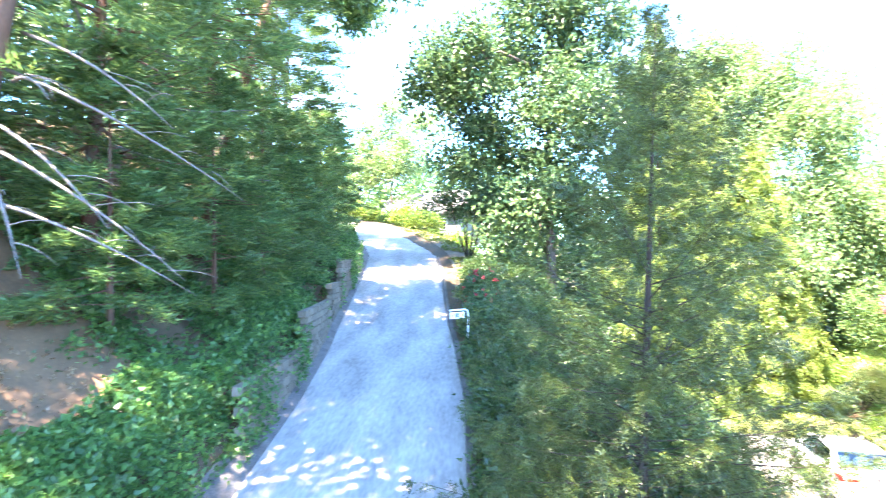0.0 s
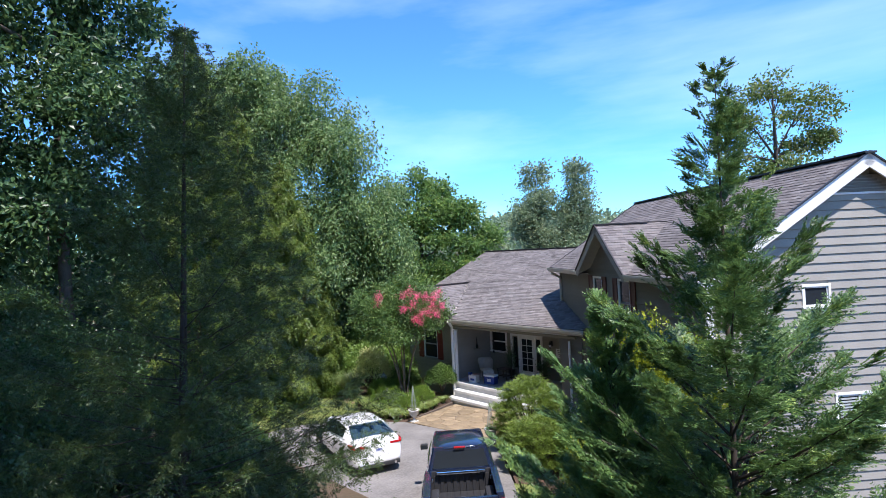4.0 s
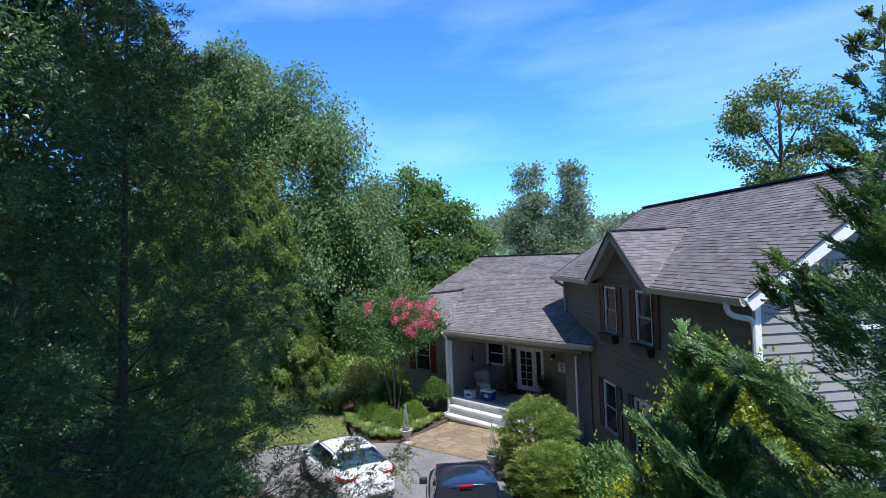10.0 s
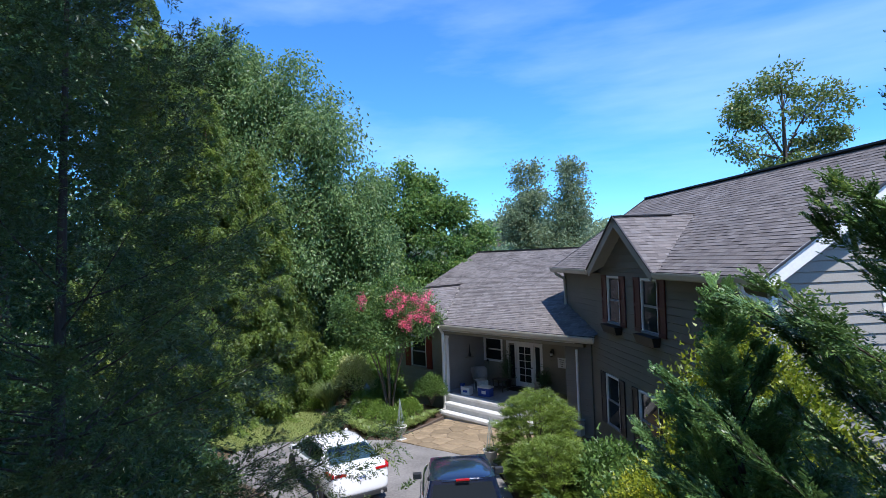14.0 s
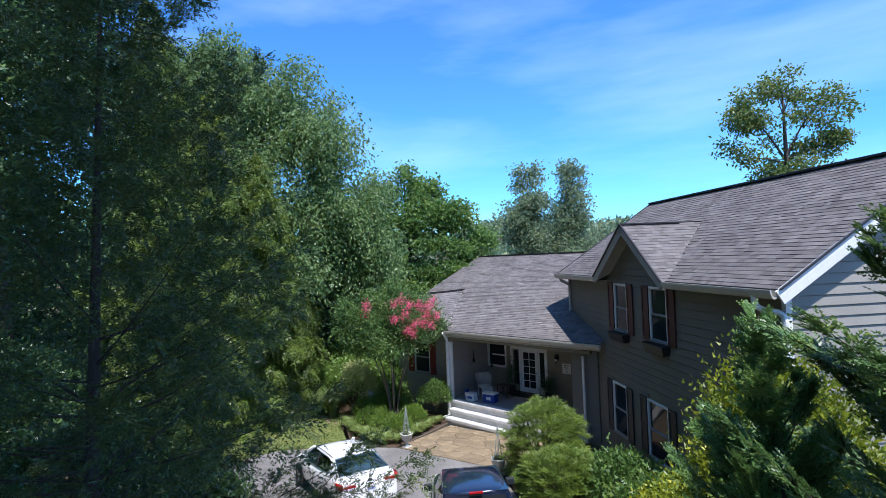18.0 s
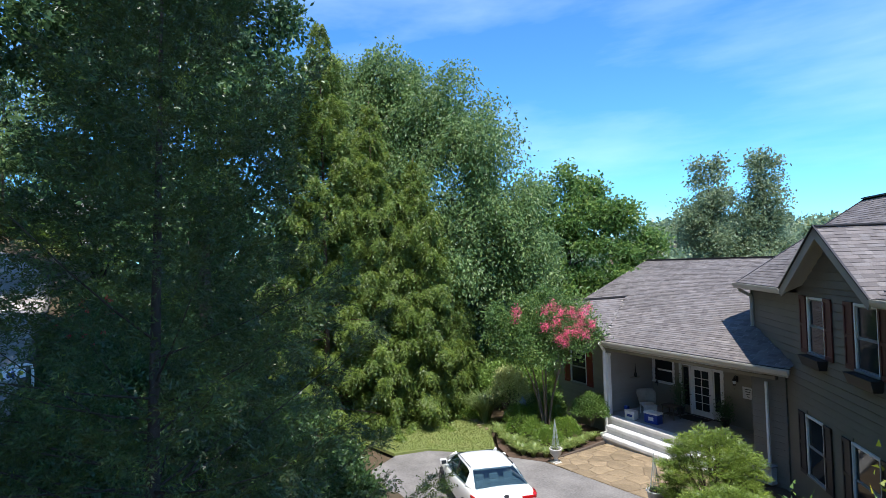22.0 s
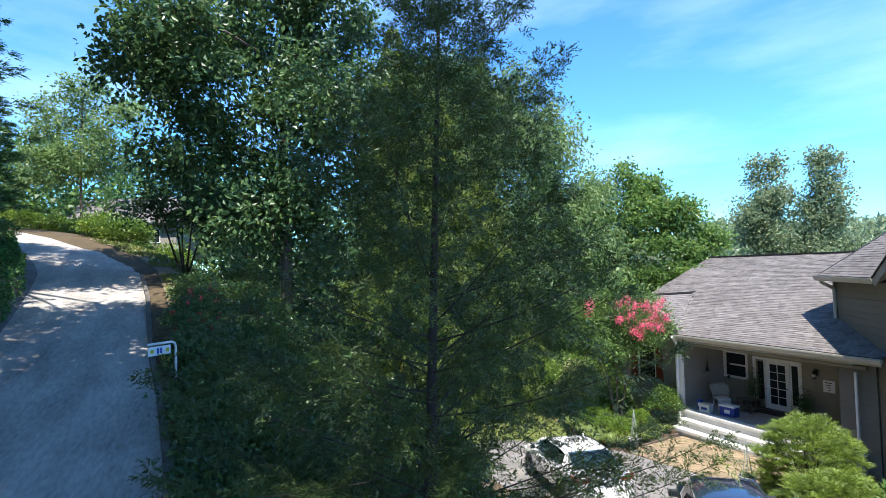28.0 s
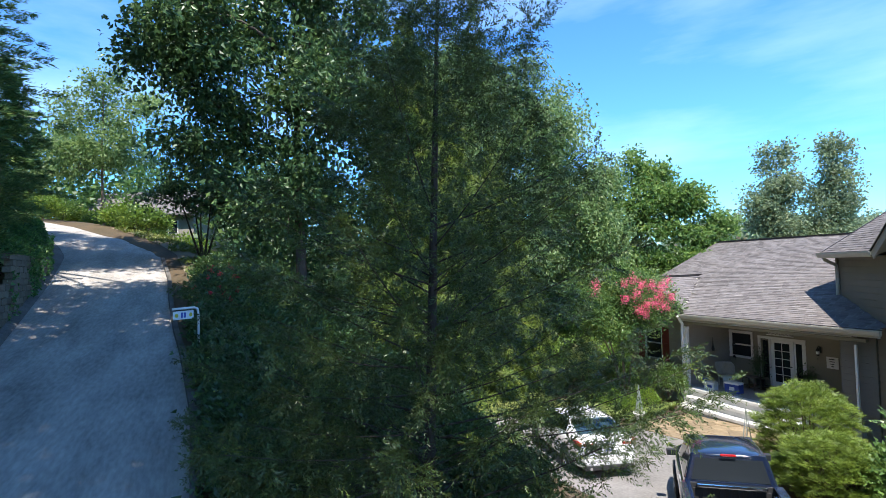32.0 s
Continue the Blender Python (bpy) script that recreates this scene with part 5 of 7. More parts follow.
broadleaf("open-crowned oak rising behind the upper roof", (9.0, 19.5, -1), 7, [(0, 0, 17.6, 1.4, 1.4, 1.0), (1.4, 1.0, 16.2, 1.7, 1.7, 1.2), (-1.5, -1.2, 16.0, 1.4, 1.4, 1.2), (0.6, 0.2, 14.6, 1.8, 1.8, 1.1), (2.0, 1.8, 14.0, 1.3, 1.3, 0.8), (-1.8, -1.4, 13.4, 1.6, 1.6, 1.2), (0, 0, 12, 2.2, 2.2, 1.2), (-1.5, -0.8, 10.8, 1.5, 1.5, 1)], L_OAK, 0.22, 900, 13, 38, 0.2, spread=0.28)
# tall trees over the lane; their unseen crowns are placed to shade it
rng_pine = np.random.default_rng(44)
# Oak added behind the camera, only for the shade it casts.
broadleaf("unseen oak added to shade the lane from above", (23.2, -24.6, gz(23.2, -24.6)), 9, [(-3.5, 2.0, 19.5, 3.2, 3.0, 2.4), (-7.5, 3.2, 18.5, 3.4, 3.0, 2.0), (-5.5, 7.0, 19.5, 3.6, 2.6, 2.2), (-8.5, 6.6, 20.5, 3.0, 2.6, 2.0), (0, 0, 22.5, 4.0, 4.0, 2.5), (-1.5, 4.5, 20.5, 3.2, 2.8, 2.2), (3, -2, 20, 3.5, 3.5, 2.6), (2.5, 4.0, 19, 3.0, 2.6, 2.4)], L_OAK, 0.30, 2000, 14, 41, 0.42, spread=0.42, group="lane shade trees")
pine = broadleaf("tall leaning pine with a reddish trunk above the lane", (12.4, -26.7, gz(12.4, -26.7) - 0.2), 9, [(-1.6, 4.6, 13.0, 3.2, 2.6, 2.0), (-4.6, 4.2, 12.0, 3.0, 2.6, 1.8), (-7.4, 4.6, 12.2, 2.6, 2.6, 1.6), (-10.2, 4.6, 12.0, 2.6, 2.4, 1.4), (-9.0, 1.6, 13.0, 2.6, 2.4, 1.6), (1.6, 5.2, 13.0, 3.0, 2.8, 2.0), (-1.0, 3.0, 15.5, 3.0, 3.0, 2.0), (-3.6, 1.6, 14.4, 3.2, 2.6, 2.0), (2.8, 2.0, 14.0, 3.0, 2.6, 2.0), (-4.1, 7.1, 12.4, 2.6, 2.4, 1.6), (-8.3, 6.9, 12.2, 2.6, 2.4, 1.6)], L_HEMLOCK, 0.30, 3100, 14, 42, 0.30, bark=M_BARK_RED, spread=0.42, limbs=11, group="lane shade trees")
for a, b in (((12.1, -26.0, 9.4), (13.5, -23.1, 7.6)), ((12.1, -26.0, 9.0), (12.1, -22.9, 6.9)), ((12.0, -25.8, 10.2), (10.9, -22.5, 8.2)), ((11.9, -25.6, 10.8), (12.4, -22.9, 9.1)), ((12.1, -26.0, 8.6), (13.9, -23.9, 7.0)), ((12.0, -25.7, 10.0), (13.6, -23.8, 9.2)), ((12.1, -26.1, 8.2), (11.0, -23.3, 6.6))):
    a, b = Vector(a) - Vector((12.4, -26.7, gz(12.4, -26.7) - 0.2)), Vector(b) - Vector((12.4, -26.7, gz(12.4, -26.7) - 0.2))
    dead = trunk_part(pine, curve_to(a, b, (0.1, 0.1, 0.12), 7), [0.032, 0.028, 0.025, 0.021, 0.016, 0.011, 0.004], M_TWIG, "dead_branch", 6)
    for k in range(4):
        c = a.lerp(b, 0.4 + 0.15 * k) + Vector((0, 0, 0.2))
        trunk_part(pine, curve_to(c, c + Vector((rng_pine.uniform(-0.7, 0.7), rng_pine.uniform(0.2, 0.8), rng_pine.uniform(-0.5, 0.1))), (0, 0, 0.06), 4), [0.010, 0.008, 0.006, 0.002], M_TWIG, "dead_branch", 5)
# Pine added for shade; its lobes stay above the view and leave a sunlit band.
broadleaf("added pine on the bank, its crown out of view to shade the lane", (-1.5, -29.2, gz(-1.5, -29.2) - 0.2), 9, [(3.5, 4.8, 11.8, 2.4, 2.4, 1.6), (-4.0, 5.6, 12.2, 2.4, 2.4, 1.6), (3.9, 7.0, 12.4, 2.2, 2.2, 1.5), (-2.6, 3.0, 14.0, 2.4, 2.4, 1.8), (-6.9, 5.4, 13.4, 2.4, 2.4, 1.5), (-10.8, 3.0, 13.0, 2.8, 2.6, 1.5), (-9.0, 5.6, 14.0, 2.4, 2.4, 1.4)], L_HEMLOCK, 0.30, 1700, 14, 43, 0.28, bark=M_BARK_RED, spread=0.42, group="lane shade trees")
# distant woods on the hills, and woodland round the yard


def woods(name, label, spots, leaf, size, clumps, per, seed):
    rng = np.random.default_rng(seed)
    ps, ws, ss = [], [], []
    for x, y, z, r, h in spots:
        d = unit(rng.normal(size=(clumps, 3)))
        at = np.array([x, y, z + 0.55 * h]) + d * np.array([r, r, 0.5 * h]) * rng.uniform(0.55, 1.05, (clumps, 1)) ** 0.6
        p = np.repeat(at, per, 0) + rng.normal(size=(clumps * per, 3)) * 0.16 * r
        ps.append(p)
        ws.append(np.repeat(d, per, 0) + rng.normal(size=p.shape) * 0.6)
        ss.append(np.full(len(p), size * r / 3) * rng.uniform(0.7, 1.3, len(p)))
    p, w, s = (np.concatenate(a) for a in (ps, ws, ss))
    me = leaf_mesh(name, p, w, s, s * 0.7, rng)
    return tagged(link(name, me, leaf), label, "woods", kind="stuff")


rng = np.random.default_rng(5)
spots = []
for _ in range(1500):
    r, a = 70 + 400 * rng.uniform() ** 1.1, radians(rng.uniform(60, 172))
    x, y = r * math.cos(a), r * math.sin(a)
    k = 3.5 + 1.2 * rng.uniform()
    spots.append((x, y, gz(x, y) - 2, k * (0.8 + r / 420), 10 + 5 * rng.uniform()))
woods("distant_woods", "hazy green woods covering the far hills", spots, L_FAR_HAZE, 1.25, 14, 7, 51)
spots = []
for _ in range(150):
    a = rng.uniform(60, 170)
    r = rng.uniform(36, 70)
    x, y = r * math.cos(radians(a)) - 4, r * math.sin(radians(a))
    spots.append((x, y, -7 - 0.06 * r, 3.2, rng.uniform(6, 9)))
woods("valley_woods", "green woods below the yard", spots, L_OAK, 0.66, 45, 11, 52)
spots = [(-14 + rng.uniform(-7, 3), -13 + rng.uniform(-3, 22), -2.5, 2.8, rng.uniform(8, 14)) for _ in range(26)]
spots += [(-30 + rng.uniform(-14, 8), rng.uniform(-17, 14), 0, 3.4, rng.uniform(9, 15)) for _ in range(26)]
woods("yard_woods", "dense shaded woodland beyond the lawn", spots, L_GUM, 0.46, 90, 12, 53)
spots = [(x, float(road_y(x)) - rng.uniform(9, 22), gz(x, float(road_y(x)) - 12), 3.4, rng.uniform(9, 17)) for x in np.linspace(-75, 25, 34)]
spots += [(-52 + rng.uniform(-14, 10), -26 + rng.uniform(-20, 14), 8.0, 3.2, rng.uniform(8, 14)) for _ in range(34)]
woods("hill_woods", "tall green woods on the bank above the lane", spots, L_HEMLOCK, 0.48, 80, 11, 54)


def shrub(label, base, rx, ry, rz, leaf, size, clumps, per, seed, name="shrub", category="shrub", group="", spread=0.09, stems=5):
    """A bush: stems from the base and clumps of leaves round an uneven dome."""
    rng = np.random.default_rng(seed)
    bush = thing(name, pose(*base), label, category, group)
    for i in range(stems):
        a = 2 * math.pi * i / stems + rng.uniform(0, 1)
        part("stem", tube([(0, 0, -0.08), (0.3 * rx * math.cos(a), 0.3 * ry * math.sin(a), 0.5 * rz), (0.6 * rx * math.cos(a), 0.6 * ry * math.sin(a), 1.2 * rz)], [0.03, 0.02, 0.006], 5), M_BARK, bush)
    d = unit(rng.normal(size=(clumps, 3)))
    d[:, 2] = np.abs(d[:, 2]) * 1.0 - 0.25
    bumps = 1 + 0.16 * np.sin(d[:, 0] * 5 + seed) * np.cos(d[:, 1] * 6 + 2 * seed)
    at = np.array([0, 0, 0.85 * rz]) + d * np.array([rx, ry, rz]) * (bumps * rng.uniform(0.62, 1.04, clumps) ** 0.6)[:, None]
    at[:, 2] = np.maximum(at[:, 2], 0.04)
    p = np.repeat(at, per, 0) + rng.normal(size=(clumps * per, 3)) * spread
    p[:, 2] = np.maximum(p[:, 2], 0.02)
    way = np.repeat(d, per, 0) * 0.7 + rng.normal(size=p.shape) * 0.6 + np.array([0, 0, 0.25])
    s = size * rng.uniform(0.7, 1.3, len(p))
    link("foliage", leaf_mesh("foliage", p, way, s, s * 0.55, rng), leaf, bush)
    return bush

# ---- planting round the patio ----
def juniper(base, rx, ry, rz, seed, pads=300):
    """A spreading juniper: many flat pads of upswept fronds, tier over tier on a dome."""
    rng = np.random.default_rng(seed)
    bush = thing("juniper", pose(*base), "bright green spreading juniper beside the porch steps", "shrub")
    k = np.arange(pads) + 0.5
    z = 1 - 1.62 * k / pads
    a = 2.39996 * k
    d = np.stack([np.cos(a) * np.sqrt(1 - z * z), np.sin(a) * np.sqrt(1 - z * z), z], -1)
    at = np.array([0, 0, 0.72 * rz]) + d * np.array([rx, ry, rz]) * rng.uniform(0.66, 1.0, (pads, 1)) + rng.normal(size=d.shape) * 0.05
    at[:, 2] = np.maximum(at[:, 2], 0.12)
    for i in range(0, pads, 8):
        part("stem", tube([(0, 0, -0.05), tuple(0.5 * at[i] + np.array([0, 0, 0.1])), tuple(at[i])], [0.05, 0.03, 0.01], 5), M_BARK, bush)
    n = 36
    f = np.repeat(np.arange(pads), n)
    b = rng.uniform(0, 2 * math.pi, len(f))
    out = np.stack([np.cos(b), np.sin(b), 0 * b], -1)
    r = rng.uniform(0.0, 0.15, len(f))
    p = at[f] + out * r[:, None] + np.array([0, 0, 1.0]) * (0.08 - 2.2 * r * r + rng.normal(size=len(f)) * 0.02)[:, None]
    p[:, 2] = np.maximum(p[:, 2], 0.05)
    way = out * 0.8 + d[f] * np.array([0.8, 0.8, 0.2]) + np.array([0, 0, 0.28]) + rng.normal(size=p.shape) * 0.2
    nrm = np.array([0, 0, 1.0]) + rng.normal(size=p.shape) * 0.35
    v = frond_blades(p, way, nrm, 0.16 * rng.uniform(0.7, 1.3, len(f)), rng, 4, 0.5, 0.02)
    link("foliage", np_mesh("foliage", v.reshape(-1, 3), np.arange(3 * len(v)).reshape(-1, 3)), L_JUNIPER, bush)


juniper((7.58, -3.4, 0.38), 1.28, 1.28, 1.4, 61)
juniper((9.05, -4.74, 0.49), 1.2, 1.2, 0.85, 66)
shrub("tall golden-leaved shrub against the house corner", (15.65, -9.7, 0.75), 1.25, 1.25, 3.2, L_GOLD, 0.075, 1900, 20, 62, spread=0.15)
shrub("golden-leaved shrub against the house corner", (14.0, -8.23, 0.87), 1.1, 1.1, 1.7, L_GOLD, 0.075, 700, 20, 63, spread=0.14)
shrub("dark green shrub under the ground-floor windows", (10.62, -4.26, 0.59), 1.1, 1.0, 0.9, L_SHRUB, 0.12, 300, 16, 64, spread=0.12)
shrub("dark green shrub under the ground-floor windows", (12.3, -5.96, 0.73), 1.2, 1.1, 1.0, L_SHRUB, 0.12, 300, 16, 65, spread=0.12)


def crape_myrtle(base):
    """A vase of pale stems under a round crown with blossom panicles."""
    rng = np.random.default_rng(71)
    tree = thing("crape_myrtle", pose(*base), "pink-flowering crape myrtle with smooth bare stems", "tree")
    lobes = [(0.1, 0.1, 4.6, 1.7, 1.7, 1.2), (-0.9, -0.9, 4.6, 1.3, 1.3, 1.1), (0.9, 0.9, 4.6, 1.3, 1.3, 1.15), (0.1, 0.2, 5.6, 1.2, 1.2, 0.8), (0.2, 0.2, 3.7, 1.7, 1.7, 0.8), (0.0, 0.0, 3.9, 2.0, 2.0, 0.9), (-0.6, -0.6, 3.5, 1.3, 1.3, 0.6)]
    for i in range(6):
        a = 2 * math.pi * i / 6 + 0.3
        e = (1.3 * math.cos(a), 1.3 * math.sin(a), rng.uniform(3.6, 4.6))
        part("stem", tube(curve_to((0.10 * math.cos(a), 0.10 * math.sin(a), -0.1), e, (-0.25 * math.cos(a), -0.25 * math.sin(a), 0.1), 6), [0.055, 0.05, 0.042, 0.034, 0.022, 0.008], 7), M_BARK_PALE, tree, smooth=True)
    at, d = near_first(rng, 1800, lobes)
    k = np.repeat(np.arange(1800), 15)
    p = at[k] + rng.normal(size=(len(k), 3)) * 0.16
    s = 0.115 * rng.uniform(0.7, 1.3, len(k))
    link("crown", leaf_mesh("crown", p, d[k] * 0.6 + rng.normal(size=p.shape) * 0.6, s, s * 0.55, rng, broad=True), L_CRAPE, tree)
    right = np.array([0.72, 0.69, 0])
    face = np.array([0.69, -0.72, 0])
    for a, b, z in ((0.05, 1.25, 5.55), (0.40, 1.45, 5.75), (0.75, 1.4, 5.5), (0.55, 1.55, 5.1), (1.15, 1.25, 5.45), (1.55, 0.95, 5.4), (1.45, 1.1, 5.05), (1.75, 0.7, 5.6), (1.25, 1.3, 4.75), (0.95, 1.5, 4.7), (0.85, 1.5, 4.35), (1.85, 0.75, 4.95), (1.6, 1.0, 4.6), (0.6, 1.5, 4.45), (-1.2, 1.2, 5.2), (-1.1, 1.2, 5.55), (0.1, 1.5, 4.9)):
        c = right * (a + 0.25) + face * b + np.array([0, 0, z - 0.1])
        q = c + rng.normal(size=(140, 3)) * np.array([0.10, 0.10, 0.12])
        s = 0.056 * rng.uniform(0.7, 1.3, 140)
        link("blossom", leaf_mesh("blossom", q, rng.normal(size=q.shape), s, s * 0.9, rng), L_PINK, tree, "pink flower panicle")


crape_myrtle((-1.75, -1.75, 0.0))


def tuft_plant(name, label, base, blades, length, wide, leaf, seed, lean=0.6, category="grass", group=""):
    """Arching blades from one crown, each bent twice."""
    rng = np.random.default_rng(seed)
    ob = thing(name, pose(*base), label, category, group)
    a = rng.uniform(0, 2 * math.pi, blades)
    ln = length * rng.uniform(0.6, 1.1, blades)
    out = np.stack([np.cos(a), np.sin(a), 0 * a], -1) * (lean * rng.uniform(0.3, 1.0, blades))[:, None]
    side = np.stack([-np.sin(a), np.cos(a), 0 * a], -1) * wide
    p0 = out * 0.15 * ln[:, None]
    up = np.array([0, 0, 1.0])
    rows = []
    for s, w in ((0, 1), (0.4, 1), (0.75, 0.8), (1.0, 0.1)):
        c = p0 + out * (ln * s * s)[:, None] + up * (ln * (s - 0.42 * lean * s * s * s))[:, None]
        rows += [c - side * w, c + side * w]
    v = np.stack(rows, 1).reshape(-1, 3)
    i = np.arange(blades)[:, None] * 8
    f = np.concatenate([i + np.array([k, k + 1, k + 3, k + 2]) for k in (0, 2, 4)], 1).reshape(-1, 4)
    link("foliage", np_mesh("foliage", v, f), leaf, ob)
    return ob


tuft_plant("maiden_grass", "tall fountain of green maiden grass", (-4.9, -2.9, 0), 900, 1.75, 0.012, L_TALLGRASS, 72, 0.75)
for i, (x, y, k) in enumerate(((-2.3, -3.55, 1.0), (-1.2, -3.75, 1.0), (-0.35, -3.95, 0.9), (0.35, -3.4, 0.8), (-0.9, -3.2, 0.9), (0.15, -2.5, 0.9), (0.0, -1.9, 0.9), (-0.1, -1.2, 0.8), (-0.2, -0.6, 0.8), (-3.1, -3.3, 1.0), (-1.75, -3.75, 0.9), (-0.75, -3.9, 0.9), (0.05, -3.75, 0.9), (0.4, -2.95, 0.8), (-2.7, -3.5, 0.9), (0.1, -1.6, 0.7), (-0.35, -2.2, 0.7), (0.25, -2.2, 0.7), (-1.5, -3.35, 0.8), (-0.3, -3.4, 0.8))):
    tuft_plant("lilyturf", "striped yellow-green lilyturf clump edging the bed", (x, y, 0.01), 260, 0.62 * k, 0.012, L_LIRIOPE, 80 + i, 0.9, "plant", "edging plants")
for i, (x, y, r) in enumerate(((-3.0, -2.3, 0.70), (-2.0, -2.75, 0.66), (-2.6, -1.3, 0.7), (-1.25, -2.75, 0.58), (-0.8, -1.5, 0.6), (-0.45, -2.6, 0.5))):
    shrub("clipped light green boxwood mound", (x, y, 0.01), r, r, r * 0.95, L_BOX, 0.06, 320, 16, 90 + i, name="boxwood", group="boxwood mounds", spread=0.05)
shrub("round clipped holly beside the porch", (-0.75, -0.15, 0.45), 0.72, 0.72, 0.8, L_SHRUB, 0.08, 420, 18, 97, name="holly", spread=0.06)
shrub("cream-variegated shrub behind the flower bed", (-4.7, -1.6, 0), 0.95, 0.95, 1.5, L_VARIEG, 0.10, 330, 16, 98, spread=0.09)
shrub("low golden shrub at the lawn edge", (-5.9, -3.4, 0), 0.55, 0.5, 0.3, L_BOX, 0.07, 120, 14, 99, spread=0.06)
for i, (x, y, r, h) in enumerate(((-6.8, -0.4, 1.6, 1.7), (-8.2, -2.2, 1.8, 1.6), (-5.4, 0.8, 1.3, 1.5), (-8.8, -4.4, 1.6, 1.3), (-7.2, -5.2, 1.1, 0.9), (-9.6, 0.8, 2.0, 2.2), (-6.6, 2.4, 1.6, 1.9), (-4.0, -0.2, 0.8, 0.9))):
    shrub("leafy green shrub in the shade of the trees", (x, y, gz(x, y)), r, r, h, L_BUSH, 0.15, 460, 16, 100 + i, group="background shrubs", spread=0.16)


def grass_patch(name, label, poly, count, seed, height=0.06, tilt=0.0):
    """Short grass over an outline."""
    rng = np.random.default_rng(seed)
    poly = np.array(poly)
    lo, hi = poly.min(0), poly.max(0)
    p = rng.uniform(lo, hi, (count * 3, 2))
    x, y = p.T
    inside = np.zeros(len(p), bool)
    for (x1, y1), (x2, y2) in zip(poly, np.roll(poly, -1, 0)):
        cross = (y1 > y) != (y2 > y)
        inside ^= cross & (x < (x2 - x1) * (y - y1) / (y2 - y1 + 1e-12) + x1)
    p = p[inside][:count]
    at = np.concatenate([p, 0.01 + tilt * yard_rise(p[:, :1], p[:, 1:])], 1)
    way = rng.normal(size=at.shape) * 0.5 + np.array([0, 0, 0.8])
    s = height * rng.uniform(0.6, 1.4, len(at))
    tagged(link(name, leaf_mesh(name, at, way, s, s * 0.22, rng), L_GRASS), label, "grass", kind="stuff")


grass_patch("lawn_grass", "short dry lawn grass", LAWN, 30000, 110)
STRIP = [(9.3, -6.39), (11.1, -8.06), (14.22, -10.75), (15.1, -10.19), (11.94, -7.13), (10.18, -6.01)]
flat_sheet("lawn_strip", STRIP, 0.024, M_LAWN, "strip of lawn between drive and planting", "lawn", 0.02)
grass_patch("strip_grass", "short lawn grass beside the drive", STRIP, 14000, 111, tilt=1.0)
rng = np.random.default_rng(112)


def urn(base, label):
    u = thing("garden_urn", pose(*base), label, "urn", "patio urns")
    part("foot", boxed(-0.15, 0.15, -0.15, 0.15, 0, 0.07, 0.01), M_URN, u)
    part("bowl", lathe([(0.13, 0.07), (0.07, 0.12), (0.06, 0.2), (0.12, 0.27), (0.2, 0.36), (0.22, 0.5), (0.25, 0.53), (0.24, 0.56), (0.20, 0.55), (0.19, 0.5), (0.02, 0.48)], 18), M_URN, u, smooth=True)
    part("soil", lathe([(0.19, 0.46), (0.18, 0.50), (0.01, 0.51)], 14), M_MULCH, u)
    ob = part("trellis", bmesh.new(), None, u, "slender wire obelisk")
    for i in range(6):
        a = 2 * math.pi * i / 6
        part("rod", tube([(0.15 * math.cos(a), 0.15 * math.sin(a), 0.48), (0.0, 0.0, 1.6)], 0.008, 5), M_WIRE, ob)
    for z, r in ((0.7, 0.12), (0.95, 0.085), (1.2, 0.052)):
        part("ring", tube([(r * math.cos(k), r * math.sin(k), z) for k in np.linspace(0, 2 * math.pi, 13)], 0.006, 5), M_WIRE, ob)
    q = rng.normal(size=(120, 3)) * np.array([0.11, 0.11, 0.05]) + np.array([0, 0, 0.6])
    link("plant", leaf_mesh("plant", q, rng.normal(size=q.shape) + np.array([0, 0, 0.7]), 0.09, 0.03, rng), L_TALLGRASS, u)


urn((1.19, -3.57, 0.07), "white cast-stone urn with a wire obelisk at the patio edge")
urn((6.08, -3.9, 0.33), "white cast-stone urn with a wire obelisk beside the juniper")
lantern = thing("garden_ornament", pose(-3.7, -1.6, 0.0), "verdigris garden ornament on a thin post", "ornament")
part("post", tube([(0, 0, 0), (0, 0, 0.75)], 0.02, 6), M_IRON, lantern)
part("cap", lathe([(0.02, 0.72), (0.2, 0.76), (0.14, 0.9), (0.17, 1.05), (0.06, 1.18), (0.01, 1.28)], 10), M_WIRE, lantern)
for i in range(26):
    a = rng.uniform(0, 1)
    x, y = -5.6 + 1.7 * a + rng.normal() * 0.08, -3.15 - 0.35 * a + rng.normal() * 0.08
    bm = bmesh.new()
    bmesh.ops.create_icosphere(bm, subdivisions=1, radius=0.055 * rng.uniform(0.7, 1.3))
    for v in bm.verts:
        v.co = Vector((v.co.x * rng.uniform(0.9, 1.2), v.co.y, v.co.z * 0.7))
    tagged(part("edging_stone", bm, M_STONE, None, matrix=pose(x, y, 0.03)), "small tan rounded edging stone", "stone", "edging stones")
edge_boards = [((0.25, -0.40), (0.50, -1.5)), ((0.50, -1.5), (0.78, -3.3))]
for a, b in edge_boards:
    ob = beam("bed_edging", (*a, 0.10), (*b, 0.10), 0.09, 0.14, M_BARK, "")
    ob.parent = None
    tagged(ob, "dark weathered timber edging of the bed", "edging", "bed edging")

# ---- patio of flagstones ----
PATIO = [(0.3, -0.3), (0.49, -1.45), (0.91, -3.77), (2.96, -3.68), (5.69, -3.48), (6.81, -2.41), (5.6, -0.3)]
patio = flat_sheet("patio", PATIO, 0.025, M_MORTAR, "patio of irregular tan flagstones", "patio")


